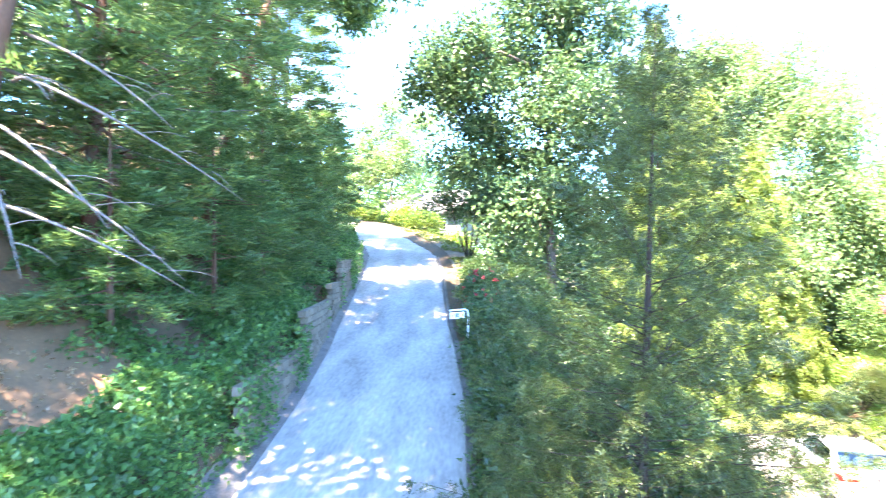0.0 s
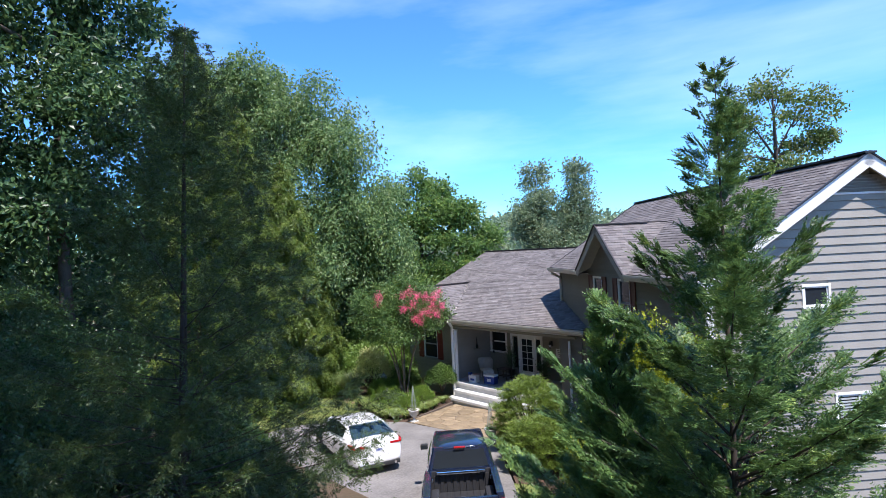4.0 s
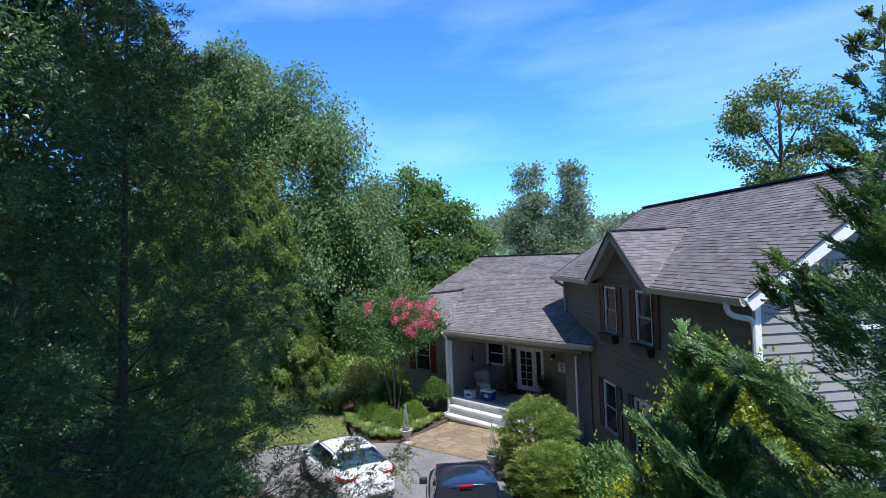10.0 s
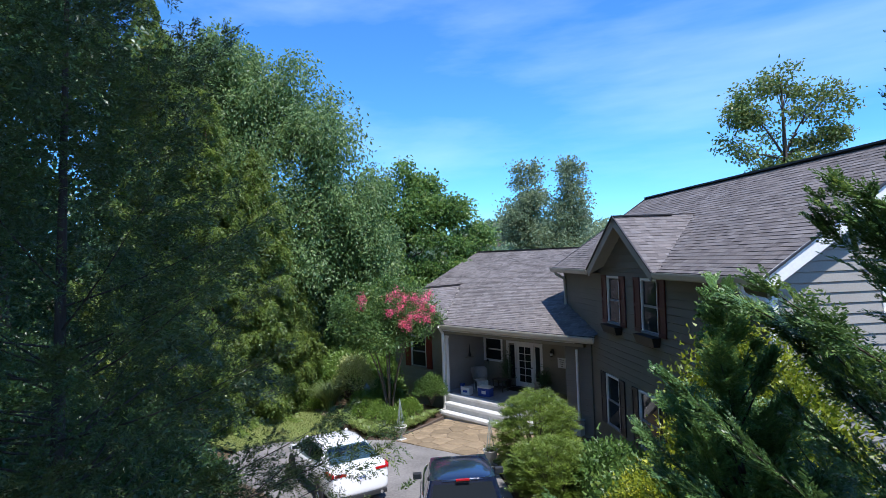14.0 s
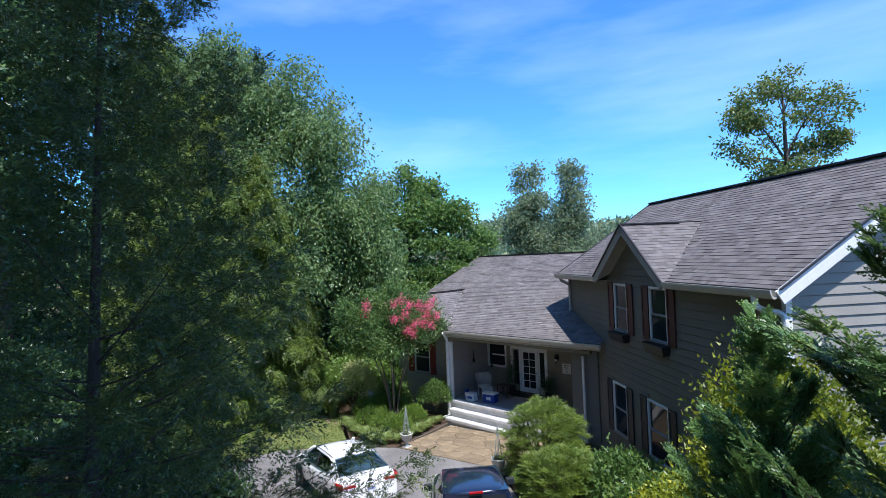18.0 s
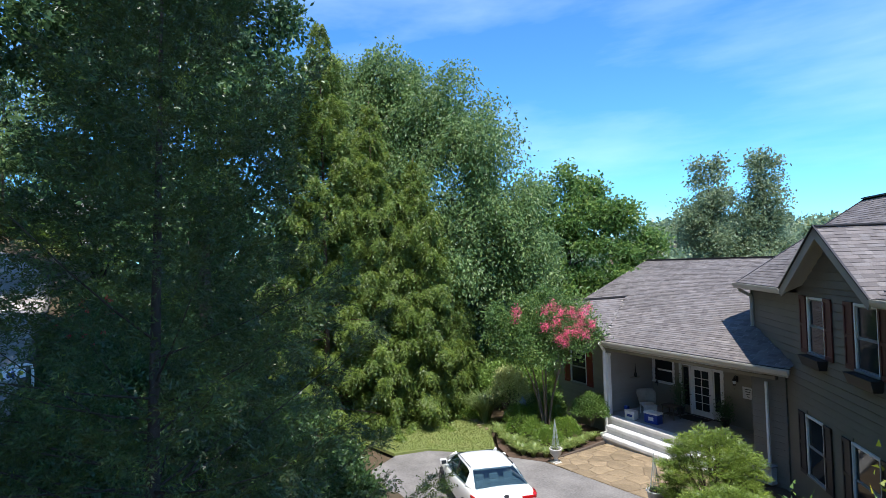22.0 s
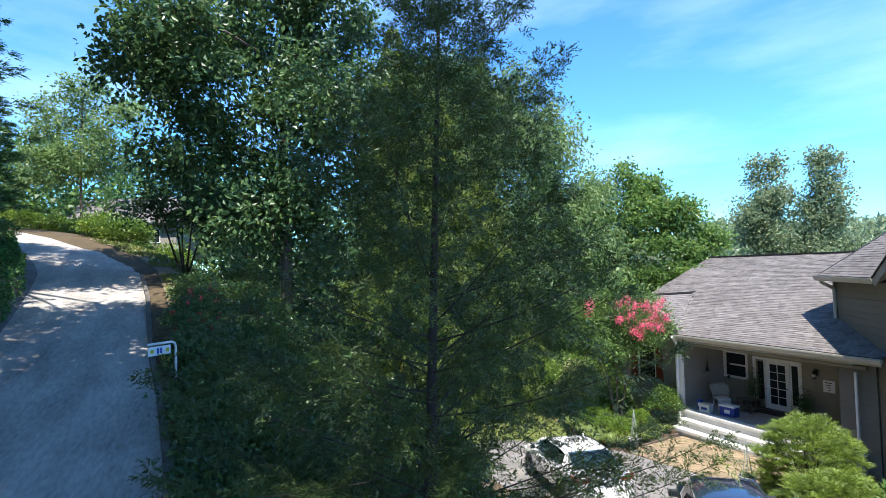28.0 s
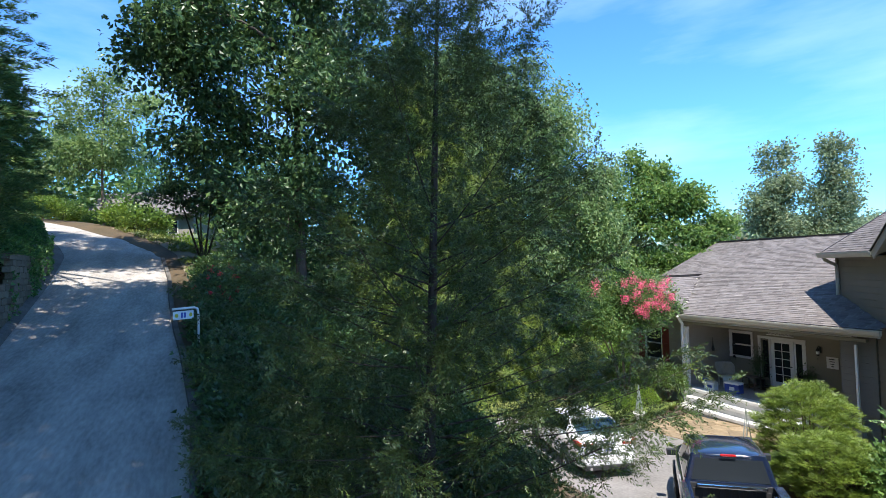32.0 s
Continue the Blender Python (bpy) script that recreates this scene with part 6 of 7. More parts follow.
def cut(poly, a, b):
    """The part of a polygon nearer to a than to b."""
    mx, my, dx, dy = (a[0] + b[0]) / 2, (a[1] + b[1]) / 2, b[0] - a[0], b[1] - a[1]
    out = []
    for i, p in enumerate(poly):
        q = poly[(i + 1) % len(poly)]
        fp, fq = (p[0] - mx) * dx + (p[1] - my) * dy, (q[0] - mx) * dx + (q[1] - my) * dy
        if fp <= 0:
            out.append(p)
        if fp * fq < 0:
            t = fp / (fp - fq)
            out.append((p[0] + t * (q[0] - p[0]), p[1] + t * (q[1] - p[1])))
    return out


seeds = []
while len(seeds) < 66:
    c = (rng.uniform(0.2, 6.8), rng.uniform(-4.3, -0.2))
    if all(math.hypot(c[0] - s[0], c[1] - s[1]) > 0.42 for s in seeds):
        seeds.append(c)
for s in seeds:
    poly = list(PATIO)
    for o in seeds:
        if o != s and poly:
            poly = cut(poly, s, o)
    if len(poly) < 3:
        continue
    cx, cy = sum(p[0] for p in poly) / len(poly), sum(p[1] for p in poly) / len(poly)
    bm = bmesh.new()
    z = 0.045 + rng.uniform(-0.006, 0.008)
    ring = [[bm.verts.new((p[0] - cx - g * (p[0] - cx) / max(math.hypot(p[0] - cx, p[1] - cy), 0.01), p[1] - cy - g * (p[1] - cy) / max(math.hypot(p[0] - cx, p[1] - cy), 0.01), h + float(yard_rise(*p)))) for p in poly] for g, h in ((0.02, -0.03), (0.024, z - 0.012), (0.05, z))]
    for a, b in zip(ring, ring[1:]):
        for i in range(len(a)):
            j = (i + 1) % len(a)
            bm.faces.new((a[i], a[j], b[j], b[i]))
    bm.faces.new(ring[-1])
    bmesh.ops.recalc_face_normals(bm, faces=bm.faces)
    part("flagstone", bm, M_STONE, patio, matrix=pose(cx, cy, 0))

# ---- vehicles ----


def loft(stations, section, closed=True):
    """A skin over cross sections; stations are handed to section(), which gives (y, z) points from the top middle round the right side to the bottom."""
    bm = bmesh.new()
    rows = []
    for st in stations:
        half = section(st)
        pts = [(y, z) for y, z in half] + [(-y, z) for y, z in half[::-1][1:-1]]
        rows.append([bm.verts.new((st[0], y, z)) for y, z in pts])
    n = len(rows[0])
    for a, b in zip(rows, rows[1:]):
        for i in range(n):
            bm.faces.new((a[i], a[(i + 1) % n], b[(i + 1) % n], b[i]))
    bm.faces.new(rows[0])
    bm.faces.new(rows[-1][::-1])
    bmesh.ops.recalc_face_normals(bm, faces=bm.faces)
    return bm


def softened(ob, levels=2):
    m = ob.modifiers.new("soft", "SUBSURF")
    m.levels = m.render_levels = levels
    ob.data.shade_smooth()
    return ob


def quad_panel(points, thick=0.012):
    bm = bmesh.new()
    vs = [bm.verts.new(p) for p in points]
    f = bm.faces.new(vs)
    f.normal_update()
    nrm = f.normal.copy()
    back = [bm.verts.new(v.co - nrm * thick) for v in vs]
    bm.faces.new(back[::-1])
    for i in range(len(vs)):
        j = (i + 1) % len(vs)
        bm.faces.new((vs[j], vs[i], back[i], back[j]))
    bmesh.ops.recalc_face_normals(bm, faces=bm.faces)
    return bm


def wheel(car, x, y, r, wide):
    w = part("wheel", bmesh.new(), None, car, matrix=pose(x, y, r, 90, 0, 0))
    part("tyre", lathe([(r * 0.62, -wide / 2), (r * 0.93, -wide / 2), (r, -wide * 0.32), (r, wide * 0.32), (r * 0.93, wide / 2), (r * 0.62, wide / 2)], 24), M_RUBBER, w, smooth=True)
    part("rim", lathe([(r * 0.66, -wide * 0.40), (r * 0.66, wide * 0.40), (r * 0.56, wide * 0.44), (r * 0.2, wide * 0.30), (0.02, wide * 0.34)], 20), M_CHROME, w)
    for k in range(5):
        a = 2 * math.pi * k / 5
        for s in (-1, 1):
            part("spoke", tube([(0.04 * math.cos(a), 0.04 * math.sin(a), s * wide * 0.4), (r * 0.6 * math.cos(a), r * 0.6 * math.sin(a), s * wide * 0.43)], 0.03, 5), M_CHROME, w)


def mirror(car, x, y, z, side, material):
    m = part("wing_mirror", boxed(x - 0.09, x + 0.07, y, y + side * 0.22, z, z + 0.15, 0.03) if side > 0 else boxed(x - 0.09, x + 0.07, y - 0.22, y, z, z + 0.15, 0.03), material, car)
    part("mirror_glass", boxed(x - 0.1, x - 0.092, min(y + side * 0.03, y + side * 0.19), max(y + side * 0.03, y + side * 0.19), z + 0.02, z + 0.13), M_GLASS, m)


def plate(car, x, z, wide=0.31, high=0.16):
    p = part("number_plate", boxed(x - 0.012, x, -wide / 2, wide / 2, z, z + high, 0.003), M_PLATE, car)
    for i in range(6):
        y = -wide / 2 + 0.04 + i * (wide - 0.08) / 6
        part("plate_bar", boxed(x - 0.015, x - 0.012, y, y + 0.024, z + 0.045, z + 0.12), M_INK, p)


def seat_row(car, x, ys, z, material):
    for y in ys:
        part("headrest", boxed(x - 0.06, x + 0.06, y - 0.13, y + 0.13, z, z + 0.17, 0.04), material, car)
        part("seat_back", boxed(x - 0.02, x + 0.14, y - 0.24, y + 0.24, z - 0.62, z - 0.03, 0.05), material, car)


def sedan(m):
    car = thing("car", m, "white saloon car parked on the driveway", "car", "parked vehicles")
    st = [(-2.42, 0.66, 0.40, 0.72), (-2.37, 0.80, 0.30, 0.98), (-2.22, 0.87, 0.25, 1.09), (-1.9, 0.91, 0.22, 1.12), (-1.3, 0.93, 0.2, 1.08), (-0.4, 0.93, 0.2, 1.01), (0.6, 0.93, 0.2, 0.97), (1.1, 0.925, 0.2, 0.96), (1.7, 0.91, 0.22, 0.90), (2.15, 0.85, 0.25, 0.80), (2.36, 0.74, 0.30, 0.68), (2.42, 0.60, 0.38, 0.58)]

    def sec(s):
        x, hw, zb, zt = s
        return [(0, zt + 0.03), (0.55 * hw, zt + 0.02), (0.88 * hw, zt - 0.02), (0.97 * hw, zt - 0.12), (hw, zt - 0.3), (0.985 * hw, 0.45 if zb < 0.4 else zb + 0.12), (0.93 * hw, zb + 0.02), (0.6 * hw, zb), (0, zb)]

    softened(part("body", loft(st, sec), M_CARWHITE, car), 2)
    roof = [(-1.26, 0.62, 1.36, 1.39), (-1.05, 0.68, 1.40, 1.445), (-0.4, 0.695, 1.42, 1.475), (0.25, 0.69, 1.41, 1.465), (0.56, 0.62, 1.36, 1.40)]
    softened(part("roof", loft(roof, lambda s: [(0, s[3]), (0.6 * s[1], s[3] - 0.006), (0.95 * s[1], s[2] + 0.005), (s[1], s[2] - 0.02), (0.9 * s[1], s[2] - 0.03), (0, s[2] - 0.02)]), M_CARWHITE, car), 2)
    rb, rt, fb, ft = -1.98, -1.22, 1.34, 0.52
    part("rear_window", quad_panel([(rb, 0.73, 1.13), (rb, -0.73, 1.13), (rt, -0.60, 1.40), (rt, 0.60, 1.40)]), M_CLEAR_PALE, car)
    part("windscreen", quad_panel([(fb, -0.72, 0.98), (fb, 0.72, 0.98), (ft, 0.55, 1.40), (ft, -0.55, 1.40)]), M_CLEAR, car)
    for s in (1, -1):
        y0, y1 = s * 0.83, s * 0.685
        part("side_window", quad_panel([(0.95, y0, 0.99), (-0.18, y0, 1.01), (-0.2, y1, 1.385), (0.44, y1 * 0.97, 1.37)]), M_CLEAR, car)
        part("side_window", quad_panel([(-0.26, y0, 1.01), (-1.38, y0, 1.09), (-1.25, y1 * 0.97, 1.33), (-1.08, y1, 1.37), (-0.27, y1, 1.385)]), M_CLEAR, car)
        part("roof_pillar", tube([(1.36, s * 0.78, 0.97), (0.95, s * 0.71, 1.20), (0.54, s * 0.64, 1.39)], [0.05, 0.045, 0.045], 8), M_CARWHITE, car, smooth=True)
        rear = [(-2.06, s * 0.74, 1.08), (-1.36, s * 0.86, 1.06), (-1.24, s * 0.685, 1.34), (-1.02, s * 0.68, 1.40), (-1.20, s * 0.60, 1.415)]
        part("rear_pillar", quad_panel(rear if s < 0 else rear[::-1], 0.03), M_CARWHITE, car)
        part("door_pillar", tube([(-0.22, s * 0.83, 1.0), (-0.23, s * 0.685, 1.39)], 0.03, 6), M_PLASTIC, car)
        part("window_trim", tube([(1.0, s * 0.84, 0.975), (0.0, s * 0.84, 0.995), (-1.3, s * 0.82, 1.08)], 0.012, 5), M_CHROME, car)
        part("roof_rail", tube([(0.45, s * 0.62, 1.42), (-0.4, s * 0.64, 1.465), (-1.15, s * 0.61, 1.42)], 0.010, 5), M_PLASTIC, car)
        bm = loft([(-0.10, 0.02, 0.88, 0.96), (-0.04, 0.05, 0.85, 1.00), (0.1, 0.045, 0.88, 1.01), (0.28, 0.02, 0.94, 1.01)], lambda q: [(0, q[3]), (q[1], q[3] - 0.02), (q[1], q[2] + 0.02), (0, q[2])])
        part("tail_lamp", bm, M_LAMP_RED, car, matrix=pose(-2.27, s * 0.805, 0.0, 0, 0, s * 14))
        part("boot_lamp", boxed(-2.395, -2.34, min(s * 0.42, s * 0.74), max(s * 0.42, s * 0.74), 0.89, 0.96, 0.012), M_LAMP_RED, car)
        part("head_lamp", boxed(2.1, 2.32, min(s * 0.55, s * 0.82), max(s * 0.55, s * 0.82), 0.62, 0.74, 0.04), M_LAMP_CLEAR, car)
        for x in (0.25, -0.75):
            part("door_handle", boxed(x - 0.1, x + 0.1, min(s * 0.91, s * 0.955), max(s * 0.91, s * 0.955), 0.84, 0.87, 0.01), M_CHROME, car)
        for x in (1.45, -1.38):
            wheel(car, x, s * 0.84, 0.33, 0.23)
            part("wheel_arch", lathe([(0.385, -0.02), (0.395, 0.02), (0.33, 0.03), (0.33, -0.03)], 24), M_PLASTIC, car, matrix=pose(x, s * 0.918, 0.34, 90))
        mirror(car, 0.95, s * 0.86, 0.98, s, M_CARWHITE)
    seat_row(car, -1.22, (0.42, 0, -0.42), 1.08, M_SEAT)
    seat_row(car, 0.0, (0.4, -0.4), 1.10, M_SEAT)
    part("parcel_shelf", boxed(-1.9, -1.2, -0.62, 0.62, 1.05, 1.10, 0.01), M_SEAT, car)
    part("boot_badge", lathe([(0.075, 0), (0.07, 0.012), (0.005, 0.014)], 16), M_PLASTIC, car, matrix=pose(-2.352, 0, 0.985, 0, -75, 0) @ Matrix.Diagonal((0.6, 1, 1, 1)))
    part("rear_valance", boxed(-2.44, -2.2, -0.72, 0.72, 0.24, 0.36, 0.03), M_PLASTIC, car)
    for s in (1, -1):
        part("exhaust", tube([(-2.45, s * 0.55, 0.29), (-2.2, s * 0.55, 0.29)], 0.045, 10), M_CHROME, car)
    plate(car, -2.408, 0.70)


def pickup(m):
    car = thing("pickup_truck", m, "dark navy crew-cab pickup with an open bed", "pickup truck", "parked vehicles")
    low = [(2.78, 0.70, 0.45, 0.95), (2.70, 0.86, 0.40, 1.08), (2.3, 0.93, 0.38, 1.16), (1.25, 0.96, 0.36, 1.20), (0.9, 0.965, 0.36, 1.20), (-0.2, 0.97, 0.36, 1.20), (-1.0, 0.97, 0.36, 1.20)]

    def sec(s):
        x, hw, zb, zt = s
        return [(0, zt + 0.03), (0.6 * hw, zt + 0.02), (0.92 * hw, zt - 0.02), (hw, zt - 0.14), (hw, zt - 0.4), (0.99 * hw, zb + 0.15), (0.94 * hw, zb), (0, zb)]

    softened(part("body", loft(low, sec), M_TRUCKBLUE, car), 2)
    roof = [(-0.98, 0.66, 1.76, 1.80), (-0.85, 0.71, 1.79, 1.855), (-0.2, 0.735, 1.81, 1.89), (0.45, 0.72, 1.79, 1.87), (0.72, 0.66, 1.75, 1.80)]
    softened(part("roof", loft(roof, lambda s: [(0, s[3]), (0.6 * s[1], s[3] - 0.004), (0.93 * s[1], s[2] + 0.01), (s[1], s[2] - 0.02), (0.9 * s[1], s[2] - 0.03), (0, s[2] - 0.02)]), M_TRUCKBLUE, car), 2)
    low4 = [(-1.03, 0.90, 1.17), (-1.03, -0.90, 1.17), (1.46, -0.86, 1.17), (1.46, 0.86, 1.17)]
    top4 = [(-0.95, 0.72, 1.80), (-0.95, -0.72, 1.80), (0.70, -0.68, 1.80), (0.70, 0.68, 1.80)]
    bm = bmesh.new()
    lv, tv = [bm.verts.new(p) for p in low4], [bm.verts.new(p) for p in top4]
    bm.faces.new(tv)
    bm.faces.new(lv[::-1])
    for i in range(4):
        bm.faces.new((lv[i], lv[(i + 1) % 4], tv[(i + 1) % 4], tv[i]))
    bmesh.ops.recalc_face_normals(bm, faces=bm.faces)
    bmesh.ops.bevel(bm, geom=[e for e in bm.edges if abs(e.verts[0].co.z - e.verts[1].co.z) > 0.1], offset=0.05, segments=3, affect="EDGES", profile=0.5)
    part("cab", bm, M_TRUCKBLUE, car, smooth=False)

    def pane(name, i, u0, u1, v0, v1):
        """A window on side i of the cab, between shares of its width and height, standing a little proud."""
        a, b, c, d = (Vector(p) for p in (low4[i], low4[(i + 1) % 4], top4[(i + 1) % 4], top4[i]))
        out = (b - a).cross(d - a).normalized()
        if out.dot((a + c) / 2 - Vector((0.1, 0, 1.4))) < 0:
            out = -out
        pts = [a.lerp(b, u).lerp(d.lerp(c, u), v) + out * 0.008 for u, v in ((u0, v0), (u1, v0), (u1, v1), (u0, v1))]
        part(name, quad_panel(pts, 0.006), M_GLASS, car)

    pane("rear_window", 0, 0.07, 0.93, 0.16, 0.86)
    pane("windscreen", 2, 0.06, 0.94, 0.08, 0.92)
    for i, flip in ((1, False), (3, True)):
        for u0, u1 in ((0.06, 0.45), (0.48, 0.90)):
            pane("side_window", i, 1 - u1 if flip else u0, 1 - u0 if flip else u1, 0.12, 0.88)
    for s in (1, -1):
        mirror(car, 1.05, s * 0.93, 1.2, s, M_PLASTIC)
        part("bed_side", boxed(-2.85, -1.04, min(s * 0.80, s * 0.965), max(s * 0.80, s * 0.965), 0.45, 1.22, 0.03), M_TRUCKBLUE, car)
        part("bed_rail", boxed(-2.84, -1.06, min(s * 0.775, s * 0.95), max(s * 0.775, s * 0.95), 1.215, 1.25, 0.012), M_TRUCKBLUE, car)
        part("tail_lamp", boxed(-2.88, -2.78, min(s * 0.84, s * 0.97), max(s * 0.84, s * 0.97), 0.78, 1.12, 0.015), M_LAMP_RED, car)
        part("head_lamp", boxed(2.5, 2.74, min(s * 0.55, s * 0.84), max(s * 0.55, s * 0.84), 0.86, 1.02, 0.04), M_LAMP_CLEAR, car)
        for x in (1.75, -1.85):
            wheel(car, x, s * 0.86, 0.39, 0.27)
            part("wheel_arch", lathe([(0.46, -0.03), (0.47, 0.02), (0.39, 0.03), (0.39, -0.03)], 24), M_PLASTIC, car, matrix=pose(x, s * 0.955, 0.40, 90))
        part("wheel_hump", boxed(-2.3, -1.45, min(s * 0.58, s * 0.80), max(s * 0.58, s * 0.80), 0.66, 0.92, 0.05), M_PLASTIC, car)
        part("bed_hook", boxed(-1.32, -1.24, min(s * 0.74, s * 0.79), max(s * 0.74, s * 0.79), 1.02, 1.12, 0.01), M_CHROME, car)
    part("bed_floor", boxed(-2.85, -1.04, -0.82, 0.82, 0.62, 0.67), M_PLASTIC, car)
    part("bed_front", boxed(-1.08, -1.02, -0.82, 0.82, 0.62, 1.22, 0.01), M_PLASTIC, car)
    for i in range(9):
        y = -0.68 + i * 0.17
        part("liner_rib", boxed(-1.105, -1.075, y - 0.05, y + 0.05, 0.68, 1.12, 0.01), M_PLASTIC, car)
        part("floor_rib", boxed(-2.8, -1.12, y - 0.05, y + 0.05, 0.665, 0.69, 0.008), M_PLASTIC, car)
    part("cross_bar", boxed(-1.22, -1.10, -0.66, 0.66, 1.17, 1.25, 0.02), M_CHROME, car, "brushed metal bar behind the cab")
    part("tailgate", boxed(-2.90, -2.83, -0.80, 0.80, 0.62, 1.20, 0.02), M_TRUCKBLUE, car)
    part("rear_bumper", boxed(-3.05, -2.86, -0.92, 0.92, 0.45, 0.62, 0.03), M_CHROME, car)
    part("brake_lamp", boxed(-1.03, -0.975, -0.15, 0.15, 1.775, 1.82, 0.012), M_LAMP_RED, car)
    part("bed_hoop", tube([(-2.5, -0.45, 0.68), (-2.35, -0.38, 0.95), (-2.33, 0, 1.0), (-2.35, 0.38, 0.95), (-2.5, 0.45, 0.68)], 0.022, 8), M_PLASTIC, car)
    seat_row(car, -0.62, (0.42, -0.42), 1.32, M_SEAT)
    seat_row(car, 0.35, (0.42, -0.42), 1.34, M_SEAT)
    plate(car, -3.055, 0.46)


ON_DRIVE = Vector((0, 0, 1)).rotation_difference(Vector((-0.052, 0.02, 1))).to_matrix().to_4x4()
sedan(pose(3.06, -7.80, 0.03 + float(yard_rise(3.06, -7.80))) @ ON_DRIVE @ pose(0, 0, 0, 0, 0, 165.6))
pickup(pose(9.02, -8.22, 0.03 + float(yard_rise(9.02, -8.22))) @ ON_DRIVE @ pose(0, 0, 0, 0, 0, 138.1) @ Matrix.Scale(0.97, 4))

# ---- porch furniture ----


def wicker_chair(m):
    c = thing("wicker_chair", m, "white wicker armchair on the porch", "chair")
    part("seat", boxed(-0.27, 0.27, -0.26, 0.28, 0.36, 0.44, 0.03), M_WICKER, c)
    bm = bmesh.new()
    rows = []
    for k in range(6):
        z = 0.42 + k * 0.11
        r = 0.32 + 0.03 * k
        span = 1.75 - 0.14 * k if k < 5 else 0.8
        rows.append([bm.verts.new((r * math.sin(a), 0.06 + r * math.cos(a) * 0.9, z)) for a in np.linspace(-span, span, 13)])
    for a, b in zip(rows, rows[1:]):
        for i in range(12):
            bm.faces.new((a[i], a[i + 1], b[i + 1], b[i]))
    bmesh.ops.solidify(bm, geom=bm.faces[:], thickness=0.035)
    part("backrest", bm, M_WICKER, c, smooth=True)
    part("apron", boxed(-0.27, 0.27, -0.27, -0.24, 0.22, 0.38, 0.01), M_WICKER, c)
    for x in (-0.24, 0.24):
        for y in (-0.23, 0.25):
            part("leg", tube([(x, y, 0), (x * 0.97, y * 0.97, 0.38)], 0.025, 8), M_WICKER, c)


wicker_chair(pose(0.62, 1.75, PF, 0, 0, 62))
cooler = thing("cooler_box", pose(1.62, 0.95, PF, 0, 0, 8), "blue cool box with a white lid on the porch", "cool box")
part("body", boxed(-0.30, 0.30, -0.18, 0.18, 0, 0.36, 0.03), M_BLUE, cooler)
part("lid", boxed(-0.32, 0.32, -0.20, 0.20, 0.36, 0.44, 0.03), M_PLATE, cooler, "white plastic lid")
part("label_sticker", boxed(-0.10, 0.12, -0.187, -0.181, 0.12, 0.26), M_PLATE, cooler)
part("handle", tube([(-0.31, -0.14, 0.28), (-0.36, 0, 0.24), (-0.31, 0.14, 0.28)], 0.012, 6), M_PLATE, cooler)
crate = thing("carton", pose(0.72, 0.70, PF, 0, 0, 10), "white cardboard carton on the porch floor", "box")
part("carton_body", boxed(-0.22, 0.22, -0.15, 0.15, 0, 0.30, 0.006), M_PLATE, crate)
part("carton_band", boxed(-0.12, 0.12, -0.156, -0.151, 0.1, 0.2), M_BLUE, crate)
part("carton_lid", boxed(-0.225, 0.225, -0.155, 0.155, 0.30, 0.325, 0.006), M_STEP, crate)
pack = thing("drinks_pack", pose(0.30, 0.86, PF), "blue upright drinks carton by the wall", "carton")
part("pack_body", boxed(-0.09, 0.09, -0.07, 0.07, 0, 0.40, 0.01), M_BLUE, pack)
part("pack_label", boxed(-0.05, 0.05, -0.077, -0.072, 0.12, 0.28), M_PLATE, pack)
table = thing("side_table", pose(1.55, 2.05, PF, 0, 0, 0), "small weathered wooden side table on the porch", "table")
part("tabletop", boxed(-0.32, 0.32, -0.24, 0.24, 0.50, 0.54, 0.01), M_BARK, table)
for x in (-0.27, 0.27):
    for y in (-0.19, 0.19):
        part("leg", boxed(x - 0.02, x + 0.02, y - 0.02, y + 0.02, 0, 0.5), M_BARK, table)
part("lower_shelf", boxed(-0.27, 0.27, -0.19, 0.19, 0.16, 0.18), M_BARK, table)
mat_ = thing("door_mat", pose(2.1, 2.7, PF), "dark door mat in front of the door", "door mat")
part("mat_body", boxed(-0.55, 0.55, -0.32, 0.32, 0.0, 0.02, 0.005), M_RUBBER, mat_)


def potted_tree(base, h, seed):
    p = thing("potted_shrub", pose(*base), "dark leafy shrub in a pot by the door", "pot plant", "door plants")
    part("pot", lathe([(0.13, 0), (0.17, 0.28), (0.19, 0.3), (0.16, 0.3), (0.02, 0.28)], 14), M_IRON, p, smooth=True)
    r = np.random.default_rng(seed)
    part("stem", tube([(0, 0, 0.25), (0, 0, h)], 0.02, 6), M_BARK, p)
    q = r.normal(size=(900, 3)) * np.array([0.14, 0.14, 0.28 * h]) + np.array([0, 0, 0.68 * h])
    link("foliage", leaf_mesh("foliage", q, r.normal(size=q.shape), 0.08, 0.04, r), L_GUM, p)


potted_tree((1.30, 2.9, PF), 1.25, 121)
potted_tree((3.45, 2.75, PF), 0.9, 122)
plant_hung = thing("wall_garland", pose(-0.05, 3.08, PF + 0.9), "string of dark bells hanging on the porch wall", "ornament")
part("cord", tube([(0, 0, 0), (0, 0, 1.0)], 0.01, 5), M_IRON, plant_hung)
for i in range(4):
    part("bell", lathe([(0.07, 0), (0.05, 0.06), (0.03, 0.1), (0.005, 0.12)], 10), M_IRON, plant_hung, matrix=pose(0.02, -0.06, 0.12 + 0.2 * i))
shelf = thing("wall_shelf", pose(-0.34, 2.0, PF + 1.35, 0, 0, 0), "small wall shelf with an ornament on the porch siding", "shelf")
